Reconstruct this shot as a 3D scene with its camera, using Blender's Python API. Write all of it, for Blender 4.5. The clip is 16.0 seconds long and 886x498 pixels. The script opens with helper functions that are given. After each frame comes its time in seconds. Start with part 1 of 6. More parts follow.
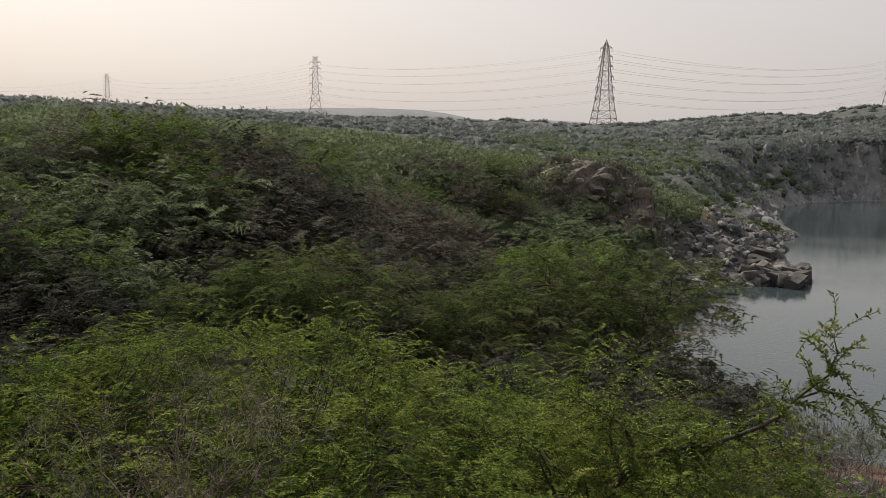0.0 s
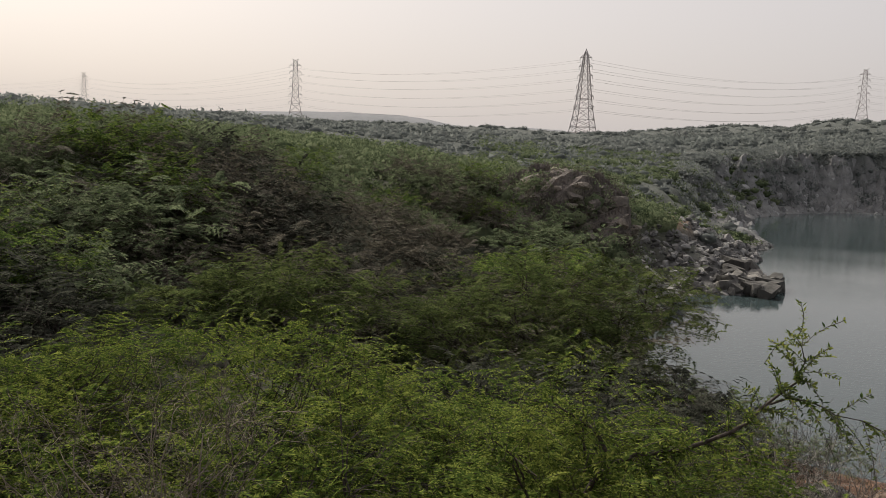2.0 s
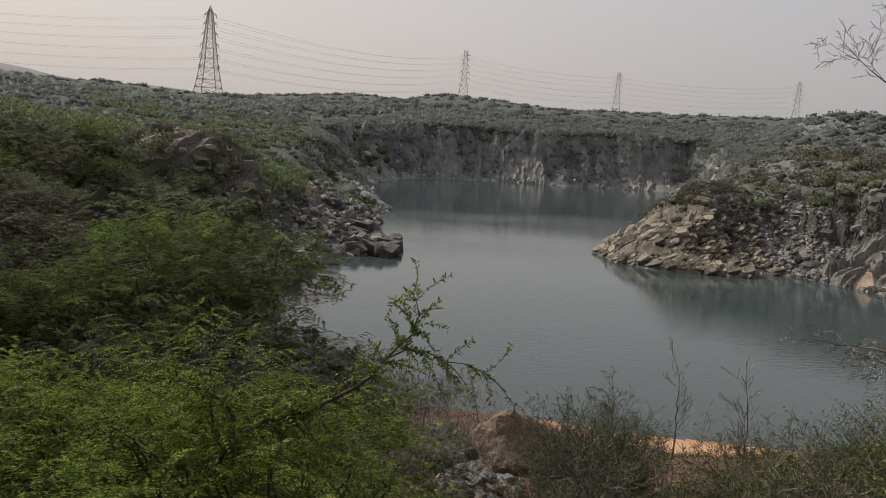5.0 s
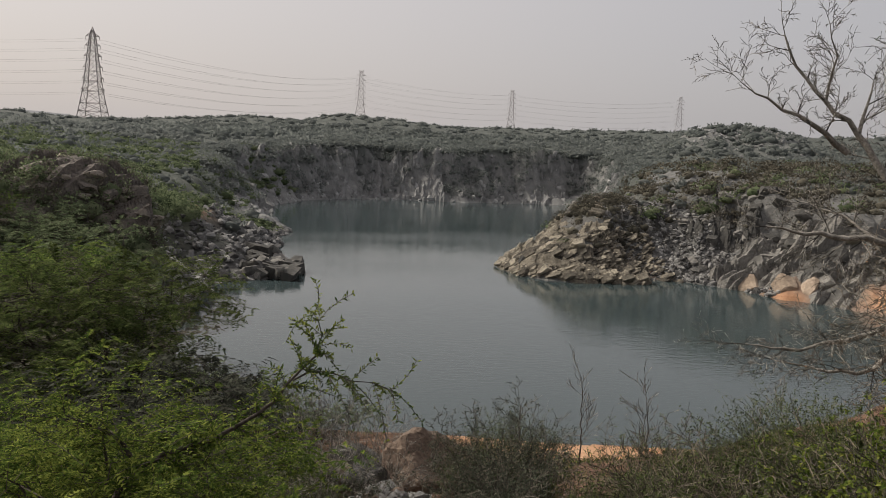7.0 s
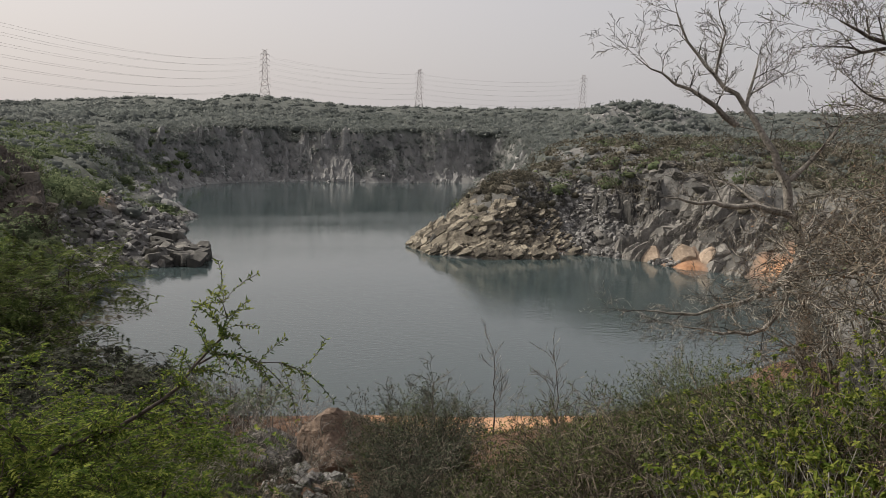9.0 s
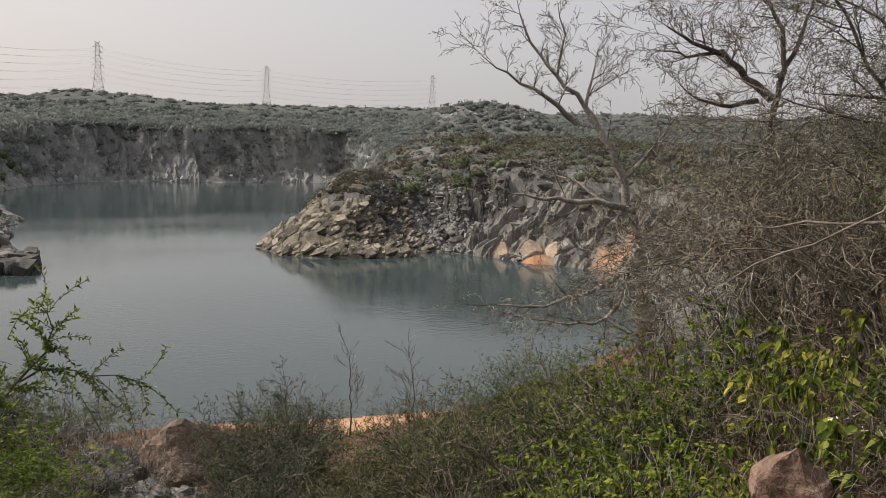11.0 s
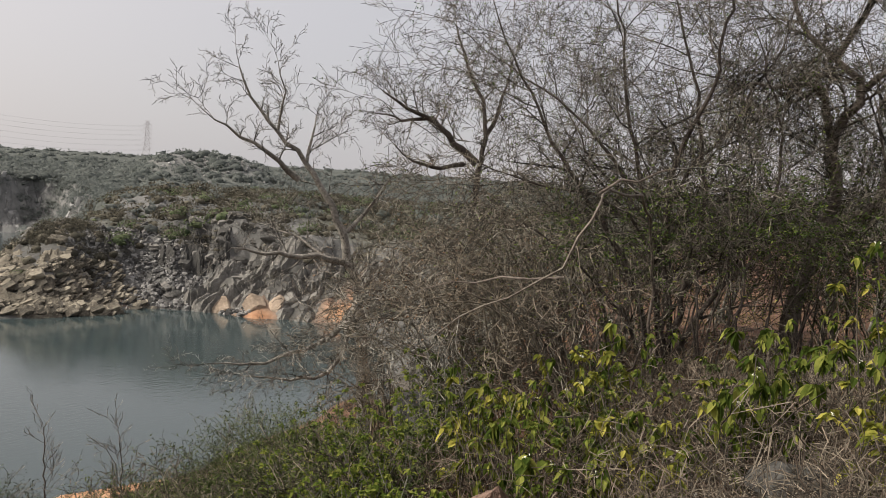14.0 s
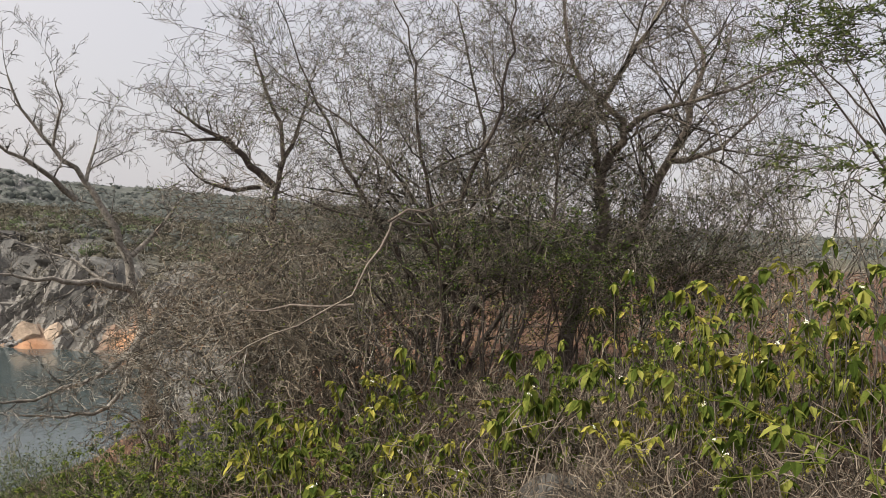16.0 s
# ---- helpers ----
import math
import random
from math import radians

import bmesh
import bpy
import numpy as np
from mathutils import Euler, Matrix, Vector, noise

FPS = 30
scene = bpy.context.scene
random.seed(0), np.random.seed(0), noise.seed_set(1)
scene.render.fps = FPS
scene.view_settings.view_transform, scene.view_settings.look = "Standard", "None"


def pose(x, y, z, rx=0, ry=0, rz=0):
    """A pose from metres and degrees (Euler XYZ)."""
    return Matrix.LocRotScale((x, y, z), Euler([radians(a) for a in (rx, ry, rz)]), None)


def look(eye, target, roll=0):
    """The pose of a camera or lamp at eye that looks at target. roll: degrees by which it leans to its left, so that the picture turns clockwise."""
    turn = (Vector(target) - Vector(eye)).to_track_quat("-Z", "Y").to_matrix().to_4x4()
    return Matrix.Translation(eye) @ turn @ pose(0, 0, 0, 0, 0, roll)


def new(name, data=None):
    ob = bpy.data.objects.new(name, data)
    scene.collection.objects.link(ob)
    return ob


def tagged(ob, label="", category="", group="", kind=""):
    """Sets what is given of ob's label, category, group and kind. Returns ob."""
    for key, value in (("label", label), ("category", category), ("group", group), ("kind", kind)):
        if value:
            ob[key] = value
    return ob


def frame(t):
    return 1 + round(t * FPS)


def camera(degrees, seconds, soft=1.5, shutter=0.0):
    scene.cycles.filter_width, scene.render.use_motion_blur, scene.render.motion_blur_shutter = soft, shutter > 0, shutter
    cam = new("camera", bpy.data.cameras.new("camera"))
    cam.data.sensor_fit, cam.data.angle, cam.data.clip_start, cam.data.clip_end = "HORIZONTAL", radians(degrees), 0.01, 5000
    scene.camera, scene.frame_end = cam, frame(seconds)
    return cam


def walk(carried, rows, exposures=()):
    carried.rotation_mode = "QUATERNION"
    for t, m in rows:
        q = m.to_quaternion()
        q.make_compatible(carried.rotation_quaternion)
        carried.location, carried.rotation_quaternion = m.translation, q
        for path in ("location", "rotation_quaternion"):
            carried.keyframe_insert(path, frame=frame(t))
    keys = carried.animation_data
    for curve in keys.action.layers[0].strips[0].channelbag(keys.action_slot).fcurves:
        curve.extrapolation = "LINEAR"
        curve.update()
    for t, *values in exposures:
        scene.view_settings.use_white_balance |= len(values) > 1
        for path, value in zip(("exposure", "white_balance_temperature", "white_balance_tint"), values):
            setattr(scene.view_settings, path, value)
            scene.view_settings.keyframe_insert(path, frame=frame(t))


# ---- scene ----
LENS = 59.36
PATH = [  # seconds, place, then heading clockwise from +y, tilt and lean in degrees
    (0, 0.000, 0.000, 12.000, -20.00, -7.73, 0.58),
    (0.5, 0.003, -0.030, 12.010, -24.56, -7.16, 0.48),
    (1, -0.009, -0.037, 12.003, -26.84, -6.99, 0.50),
    (1.5, 0.011, -0.032, 12.009, -24.07, -7.30, 0.92),
    (2, 0.027, -0.059, 12.004, -18.39, -7.28, 1.60),
    (2.5, 0.023, -0.007, 11.991, -14.29, -7.41, 2.10),
    (3, 0.029, 0.014, 11.983, -12.07, -7.78, 2.32),
    (3.5, 0.038, 0.036, 11.976, -9.92, -8.38, 3.25),
    (4, 0.041, 0.045, 11.983, -5.35, -8.96, 4.44),
    (4.5, 0.049, 0.084, 11.981, 2.29, -9.10, 4.55),
    (5, 0.061, 0.113, 11.981, 8.66, -8.58, 4.02),
    (5.2, 0.069, 0.130, 11.970, 10.02, -8.02, 3.61),
    (7.5, 0.088, 0.103, 11.959, 16.92, -6.77, 2.53),
    (8, 0.102, 0.081, 11.963, 18.45, -7.15, 2.29),
    (8.5, 0.122, 0.082, 11.910, 20.16, -7.55, 2.11),
    (9, 0.128, 0.088, 11.923, 22.35, -8.02, 1.79),
    (11.3, 0.201, 0.187, 11.895, 35.17, -7.50, 2.14),
    (11.5, 0.181, 0.183, 11.907, 36.60, -7.32, 2.28),
    (12, 0.208, 0.172, 11.909, 41.31, -6.56, 2.90),
    (12.5, 0.195, 0.139, 11.923, 45.74, -5.63, 2.96),
    (13, 0.219, 0.136, 11.924, 48.55, -4.44, 2.87),
    (13.5, 0.201, 0.120, 11.932, 50.75, -3.32, 3.07),
    (14, 0.197, 0.117, 11.929, 53.18, -2.87, 3.51),
    (14.5, 0.201, 0.115, 11.935, 55.93, -2.96, 3.42),
    (15, 0.205, 0.094, 11.939, 59.56, -3.26, 3.42),
    (15.5, 0.208, 0.041, 11.962, 63.95, -2.67, 3.82),
    (16, 0.191, 0.013, 11.979, 67.50, -0.34, 3.92),
]
EXPOSURES = [(0, 0.06), (3.5, 0.08), (5, -0.08), (7.5, -0.06), (8.5, 0.06), (12.5, 0.26), (14.5, 0.34), (16, 0.54)]


def aim(heading, tilt):
    h, t = radians(heading), radians(tilt)
    return Vector((math.sin(h) * math.cos(t), math.cos(h) * math.cos(t), math.sin(t)))


cam = camera(LENS, 16.0, soft=0.6)
walk(cam, [(t, look((x, y, z), Vector((x, y, z)) + aim(h, p), r)) for t, x, y, z, h, p, r in PATH], EXPOSURES)

# ---- sky and sun ----
SUN_HEADING, SUN_HEIGHT = -52, 43
world = bpy.data.worlds.new("sky")
scene.world = world
world.use_nodes = True
wn = world.node_tree
sky = wn.nodes.new("ShaderNodeTexSky")
sky.sky_type, sky.sun_disc = "NISHITA", False
sky.sun_elevation, sky.sun_rotation = radians(SUN_HEIGHT), radians(SUN_HEADING)
sky.air_density, sky.dust_density, sky.ozone_density = 1.0, 7.0, 1.0
wn.nodes["Background"].inputs[1].default_value = 0.10
# a thick, even veil of dust haze over the clear sky
veil = wn.nodes.new("ShaderNodeMix")
veil.data_type = "RGBA"
veil.inputs[0].default_value = 0.64
# the haze glows on the sun's side and dims away from it
way, toward, glow = wn.nodes.new("ShaderNodeTexCoord"), wn.nodes.new("ShaderNodeVectorMath"), wn.nodes.new("ShaderNodeMapRange")
toward.operation, toward.inputs[1].default_value = "DOT_PRODUCT", aim(SUN_HEADING, SUN_HEIGHT)
glow.interpolation_type = "SMOOTHSTEP"
glow.inputs[1].default_value, glow.inputs[2].default_value, glow.inputs[3].default_value, glow.inputs[4].default_value = -0.1, 0.65, 0.0, 1.0
haze = wn.nodes.new("ShaderNodeMix")
haze.data_type = "RGBA"
haze.inputs[6].default_value, haze.inputs[7].default_value = (6.5, 6.25, 6.4, 1), (8.6, 7.9, 7.65, 1)
wn.links.new(way.outputs["Generated"], toward.inputs[0])
wn.links.new(toward.outputs["Value"], glow.inputs[0])
wn.links.new(glow.outputs[0], haze.inputs[0])
wn.links.new(haze.outputs[2], veil.inputs[7])
wn.links.new(sky.outputs[0], veil.inputs[6])
wn.links.new(veil.outputs[2], wn.nodes["Background"].inputs[0])
sun = new("sun", bpy.data.lights.new("sun", "SUN"))
sun.data.energy, sun.data.angle, sun.data.color = 4.2, radians(2.0), (1.0, 0.93, 0.83)
sun.matrix_world = look(aim(SUN_HEADING, SUN_HEIGHT) * 50, (0, 0, 0))


# ---- noise and mesh tools ----
def hashed(ix, iy, seed):
    n = (ix.astype(np.int64) * 374761393 + iy.astype(np.int64) * 668265263 + seed * 974711) & 0x7FFFFFFF
    n = ((n ^ (n >> 13)) * 1274126177) & 0x7FFFFFFF
    return ((n ^ (n >> 16)) & 0xFFFF) / 65535.0


def value_noise(x, y, seed=0):
    ix, iy = np.floor(x), np.floor(y)
    fx, fy = x - ix, y - iy
    fx, fy = fx * fx * (3 - 2 * fx), fy * fy * (3 - 2 * fy)
    a, b = hashed(ix, iy, seed), hashed(ix + 1, iy, seed)
    c, d = hashed(ix, iy + 1, seed), hashed(ix + 1, iy + 1, seed)
    return (a + (b - a) * fx) * (1 - fy) + (c + (d - c) * fx) * fy - 0.5


def fractal(x, y, size, octaves=4, seed=0):
    out, amp = 0, 1.0
    for k in range(octaves):
        out = out + amp * value_noise(x / size * 2 ** k, y / size * 2 ** k, seed + k)
        amp *= 0.5
    return out


def smooth(a, b, x):
    t = np.clip((x - a) / (b - a), 0, 1)
    return t * t * (3 - 2 * t)


def mesh_of(name, verts, faces, material, shade=False):
    """A mesh from arrays: faces is N x 3 or N x 4."""
    me = bpy.data.meshes.new(name)
    verts, faces = np.asarray(verts, np.float32), np.asarray(faces, np.int32)
    n, k = faces.shape
    me.vertices.add(len(verts))
    me.vertices.foreach_set("co", verts.ravel())
    me.loops.add(n * k)
    me.loops.foreach_set("vertex_index", faces.ravel())
    me.polygons.add(n)
    me.polygons.foreach_set("loop_start", np.arange(0, n * k, k, dtype=np.int32))
    me.polygons.foreach_set("use_smooth", np.full(n, shade))
    me.update(calc_edges=True)
    me.materials.append(material)
    return me


def part(name, me, parent, label=""):
    ob = new(name, me)
    ob.parent = parent
    return tagged(ob, label, kind="stuff" if name == "branchwork" else "")


def thing(name, place, label, category, group="", kind=""):
    ob = new(name)
    ob.location = place
    ob.empty_display_size = 0.2
    return tagged(ob, label, category, group, kind)


# ---- materials ----
def surface(name, dark, mid, light, size, rough=0.9, bump=0.3, fine=12.0, vary=0.0, translucent=0.0, by_object=False, metal=0.0, stretch=None):
    """A mottled material: three base colours over two scales of noise, relief, and a change from piece to piece."""
    m = bpy.data.materials.new(name)
    m.use_nodes = True
    nt = m.node_tree
    bsdf, out = nt.nodes["Principled BSDF"], nt.nodes["Material Output"]
    co = nt.nodes.new("ShaderNodeTexCoord")
    vec = co.outputs["Object"]
    if stretch:
        mp = nt.nodes.new("ShaderNodeMapping")
        mp.inputs["Scale"].default_value = stretch
        nt.links.new(vec, mp.inputs["Vector"])
        vec = mp.outputs[0]
    n1, n2 = nt.nodes.new("ShaderNodeTexNoise"), nt.nodes.new("ShaderNodeTexNoise")
    for n, s, d in ((n1, 1 / size, 6), (n2, fine / size, 5)):
        nt.links.new(vec, n.inputs["Vector"])
        n.inputs["Scale"].default_value, n.inputs["Detail"].default_value, n.inputs["Roughness"].default_value = s, d, 0.62
    mix = nt.nodes.new("ShaderNodeMath")
    mix.operation = "MULTIPLY_ADD"
    nt.links.new(n2.outputs["Fac"], mix.inputs[0])
    mix.inputs[1].default_value = 0.45
    half = nt.nodes.new("ShaderNodeMath")
    half.operation = "MULTIPLY"
    half.inputs[1].default_value = 0.55
    nt.links.new(n1.outputs["Fac"], half.inputs[0])
    nt.links.new(half.outputs[0], mix.inputs[2])
    value = mix.outputs[0]
    if vary:
        if by_object:
            rnd = nt.nodes.new("ShaderNodeObjectInfo").outputs["Random"]
        else:
            rnd = nt.nodes.new("ShaderNodeNewGeometry").outputs["Random Per Island"]
        shift = nt.nodes.new("ShaderNodeMath")
        shift.operation = "MULTIPLY_ADD"
        nt.links.new(rnd, shift.inputs[0])
        shift.inputs[1].default_value = vary
        add = nt.nodes.new("ShaderNodeMath")
        add.operation = "SUBTRACT"
        nt.links.new(value, add.inputs[0])
        add.inputs[1].default_value = vary / 2
        nt.links.new(add.outputs[0], shift.inputs[2])
        value = shift.outputs[0]
    ramp = nt.nodes.new("ShaderNodeValToRGB")
    ramp.color_ramp.elements[0].position, ramp.color_ramp.elements[1].position = 0.33, 0.68
    ramp.color_ramp.elements[0].color, ramp.color_ramp.elements[1].color = (*dark, 1), (*light, 1)
    ramp.color_ramp.elements.new(0.5).color = (*mid, 1)
    nt.links.new(value, ramp.inputs[0])
    nt.links.new(ramp.outputs[0], bsdf.inputs["Base Color"])
    bsdf.inputs["Roughness"].default_value, bsdf.inputs["Metallic"].default_value = rough, metal
    bsdf.inputs["Specular IOR Level"].default_value = 0.0 if translucent else 0.3
    if bump:
        b = nt.nodes.new("ShaderNodeBump")
        b.inputs["Strength"].default_value, b.inputs["Distance"].default_value = bump, size / fine
        nt.links.new(n2.outputs["Fac"], b.inputs["Height"])
        nt.links.new(b.outputs[0], bsdf.inputs["Normal"])
    if translucent:
        tr, mx = nt.nodes.new("ShaderNodeBsdfTranslucent"), nt.nodes.new("ShaderNodeMixShader")
        nt.links.new(ramp.outputs[0], tr.inputs["Color"])
        mx.inputs[0].default_value = translucent
        nt.links.new(bsdf.outputs[0], mx.inputs[1])
        nt.links.new(tr.outputs[0], mx.inputs[2])
        nt.links.new(mx.outputs[0], out.inputs["Surface"])
    return m


ROCK = surface("grey_rock", (0.064, 0.062, 0.060), (0.155, 0.152, 0.146), (0.28, 0.275, 0.262), 2.0, 0.9, 0.8, 10, 0.45)
# rock of the far side, lightened in place of haze
CLIFF_ROCK = surface("hazed_cliff_rock", (0.14, 0.14, 0.137), (0.225, 0.225, 0.22), (0.33, 0.328, 0.318), 3.0, 0.9, 0.6, 10, 0.35)
PALE_ROCK = surface("pale_rock", (0.042, 0.041, 0.038), (0.104, 0.100, 0.091), (0.22, 0.21, 0.19), 2.5, 0.9, 0.8, 10, 0.4)
RED_ROCK = surface("reddish_rock", (0.085, 0.055, 0.041), (0.215, 0.142, 0.108), (0.39, 0.285, 0.22), 0.5, 0.9, 0.8, 9, 0.2)
BARK = surface("grey_bark", (0.05, 0.04, 0.033), (0.12, 0.10, 0.085), (0.24, 0.21, 0.18), 0.3, 0.9, 0.5, 8, 0.2)
TWIG = surface("dry_twigs", (0.042, 0.040, 0.034), (0.118, 0.112, 0.095), (0.31, 0.293, 0.25), 0.5, 0.9, 0.0, 6, 0.6)
DARK_BARK = surface("dark_bark", (0.02, 0.016, 0.013), (0.05, 0.04, 0.034), (0.11, 0.09, 0.075), 0.3, 0.9, 0.5, 8, 0.2)
LEAF = surface("feathery_leaves", (0.034, 0.060, 0.014), (0.088, 0.124, 0.028), (0.22, 0.25, 0.055), 1.2, 0.6, 0.0, 6, 0.35, 0.35)
LEAF_DEEP = surface("deep_green_leaves", (0.034, 0.050, 0.018), (0.070, 0.093, 0.031), (0.135, 0.158, 0.056), 1.2, 0.6, 0.0, 6, 0.35, 0.3)
# dusty olive, lifted lighter to stand in for haze on the farther slopes
LEAF_HAZED = surface("dusty_hazed_leaves", (0.066, 0.088, 0.048), (0.128, 0.160, 0.088), (0.205, 0.236, 0.135), 1.5, 0.7, 0.0, 6, 0.4, 0.45)
LEAF_FRESH = surface("fresh_green_leaves", (0.036, 0.064, 0.018), (0.086, 0.130, 0.034), (0.19, 0.235, 0.062), 1.2, 0.6, 0.0, 6, 0.4, 0.35)
# leaf colour darkened to carry the deep shade of the hollow
LEAF_SHADE = surface("shade_dark_leaves", (0.024, 0.026, 0.020), (0.043, 0.046, 0.035), (0.076, 0.080, 0.061), 1.5, 0.8, 0.0, 6, 0.4, 0.15)
LEAF_DRY = surface("withered_leaves", (0.060, 0.055, 0.043), (0.110, 0.102, 0.080), (0.175, 0.163, 0.128), 1.5, 0.8, 0.0, 6, 0.4, 0.25)
BROAD = surface("broad_leaves", (0.048, 0.074, 0.015), (0.122, 0.155, 0.032), (0.31, 0.32, 0.080), 0.5, 0.5, 0.0, 6, 0.45, 0.45)
BROAD_PALE = surface("yellowing_leaves", (0.10, 0.115, 0.022), (0.23, 0.235, 0.045), (0.46, 0.42, 0.10), 0.5, 0.5, 0.0, 6, 0.45, 0.45)
# paler and greyer than the bushes themselves: distance haze put into the colour
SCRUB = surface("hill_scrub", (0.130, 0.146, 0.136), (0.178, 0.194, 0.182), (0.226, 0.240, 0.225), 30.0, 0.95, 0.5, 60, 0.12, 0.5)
FAR_RIDGE = surface("pale_far_ridge", (0.14, 0.147, 0.155), (0.165, 0.172, 0.18), (0.19, 0.195, 0.202), 120.0, 0.95, 0.0, 8)
STEEL = surface("galvanised_steel", (0.22, 0.19, 0.19), (0.30, 0.27, 0.26), (0.38, 0.35, 0.34), 4.0, 0.6, 0.0, 6, 0.0, metal=0.3)


def ground_material():
    """Soil, dry grass and rock, mixed by the ground's own masks, with haze tinted in far off."""
    m = bpy.data.materials.new("hill_ground")
    m.use_nodes = True
    nt = m.node_tree
    bsdf = nt.nodes["Principled BSDF"]
    bsdf.inputs["Roughness"].default_value = 0.95
    bsdf.inputs["Specular IOR Level"].default_value = 0.2
    co = nt.nodes.new("ShaderNodeTexCoord").outputs["Object"]

    def noisy(scale, detail=6):
        n = nt.nodes.new("ShaderNodeTexNoise")
        n.inputs["Scale"].default_value, n.inputs["Detail"].default_value, n.inputs["Roughness"].default_value = scale, detail, 0.65
        nt.links.new(co, n.inputs["Vector"])
        return n.outputs["Fac"]

    def ramp(fac, *stops):
        r = nt.nodes.new("ShaderNodeValToRGB")
        r.color_ramp.elements[0].position, r.color_ramp.elements[0].color = stops[0][0], (*stops[0][1], 1)
        r.color_ramp.elements[1].position, r.color_ramp.elements[1].color = stops[-1][0], (*stops[-1][1], 1)
        for p, c in stops[1:-1]:
            r.color_ramp.elements.new(p).color = (*c, 1)
        nt.links.new(fac, r.inputs[0])
        return r.outputs[0]

    def blend(mask, a, b):
        at = nt.nodes.new("ShaderNodeAttribute")
        at.attribute_name = mask
        mx = nt.nodes.new("ShaderNodeMix")
        mx.data_type = "RGBA"
        nt.links.new(at.outputs["Fac"], mx.inputs[0])
        nt.links.new(a, mx.inputs[6])
        nt.links.new(b, mx.inputs[7])
        return mx.outputs[2]

    soil = ramp(noisy(1.6, 12), (0.3, (0.050, 0.029, 0.020)), (0.5, (0.110, 0.062, 0.041)), (0.7, (0.20, 0.122, 0.080)))
    rock = ramp(noisy(0.30, 11), (0.34, (0.043, 0.042, 0.039)), (0.46, (0.090, 0.088, 0.083)), (0.57, (0.118, 0.116, 0.109)), (0.70, (0.19, 0.186, 0.174)))
    sand = ramp(noisy(0.4, 8), (0.3, (0.26, 0.135, 0.075)), (0.5, (0.40, 0.225, 0.128)), (0.7, (0.52, 0.35, 0.22)))
    grass = ramp(noisy(1.5, 8), (0.3, (0.045, 0.050, 0.034)), (0.5, (0.085, 0.090, 0.066)), (0.7, (0.130, 0.132, 0.100)))
    # far ground greyed and far rock paled with distance, haze put into colour
    far_haze = ramp(noisy(0.12, 10), (0.3, (0.052, 0.058, 0.052)), (0.5, (0.077, 0.085, 0.077)), (0.7, (0.104, 0.110, 0.099)))
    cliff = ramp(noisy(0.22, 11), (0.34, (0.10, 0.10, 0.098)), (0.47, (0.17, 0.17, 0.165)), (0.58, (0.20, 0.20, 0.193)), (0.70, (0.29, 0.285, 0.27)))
    rock = blend("far_haze", rock, cliff)
    colour = blend("sand", blend("rock", blend("far_haze", blend("grass", soil, grass), far_haze), rock), sand)
    nt.links.new(colour, bsdf.inputs["Base Color"])
    b = nt.nodes.new("ShaderNodeBump")
    b.inputs["Strength"].default_value, b.inputs["Distance"].default_value = 0.8, 0.22
    nt.links.new(noisy(3.0, 10), b.inputs["Height"])
    nt.links.new(b.outputs[0], bsdf.inputs["Normal"])
    return m


def water_material():
    m = bpy.data.materials.new("lake_water")
    m.use_nodes = True
    nt = m.node_tree
    bsdf = nt.nodes["Principled BSDF"]
    bsdf.inputs["Base Color"].default_value = (0.040, 0.056, 0.058, 1)
    bsdf.inputs["IOR"].default_value = 1.33
    co = nt.nodes.new("ShaderNodeTexCoord").outputs["Object"]

    def noisy(scale, detail, stretch):
        mp, n = nt.nodes.new("ShaderNodeMapping"), nt.nodes.new("ShaderNodeTexNoise")
        mp.inputs["Scale"].default_value = stretch
        mp.inputs["Rotation"].default_value = (0, 0, 0.3)
        nt.links.new(co, mp.inputs["Vector"])
        nt.links.new(mp.outputs[0], n.inputs["Vector"])
        n.inputs["Scale"].default_value, n.inputs["Detail"].default_value = scale, detail
        return n.outputs["Fac"]

    wind = nt.nodes.new("ShaderNodeMapRange")
    nt.links.new(noisy(0.022, 4, (0.6, 1.6, 1)), wind.inputs[0])
    wind.inputs[1].default_value, wind.inputs[2].default_value = 0.35, 0.68
    wind.inputs[3].default_value, wind.inputs[4].default_value = 0.02, 0.12
    nt.links.new(wind.outputs[0], bsdf.inputs["Roughness"])
    b = nt.nodes.new("ShaderNodeBump")
    ripple = nt.nodes.new("ShaderNodeMapRange")
    nt.links.new(wind.outputs[0], ripple.inputs[0])
    ripple.inputs[1].default_value, ripple.inputs[2].default_value, ripple.inputs[3].default_value, ripple.inputs[4].default_value = 0.02, 0.12, 0.06, 0.40
    nt.links.new(ripple.outputs[0], b.inputs["Strength"])
    b.inputs["Distance"].default_value = 0.05
    nt.links.new(noisy(2.2, 4, (0.6, 1.6, 1)), b.inputs["Height"])
    nt.links.new(b.outputs[0], bsdf.inputs["Normal"])
    return m


# ---- the ground ----
SHORE = np.array([(9, 31), (2, 33), (-3, 40), (-3.5, 50), (-3, 62), (0, 71), (3.4, 72.4), (7.1, 78), (5, 88), (7, 104), (10.4, 115), (6, 135),
                  (8.7, 166), (18, 188), (31, 199), (47, 203), (61, 198), (78, 200), (92, 198), (87, 186), (68, 146), (47, 109), (33, 89),
                  (29.7, 81.5), (29.6, 75.0), (33.6, 71.0), (40.7, 69.7), (43.0, 72.6), (45.8, 71.8), (49.6, 66.3), (50.0, 60.8), (53.3, 58.4), (55, 53), (51.5, 47), (46, 38), (38, 31),
                  (30, 27.6), (24.8, 26.7), (20, 27.2), (16.4, 28.4)], float)
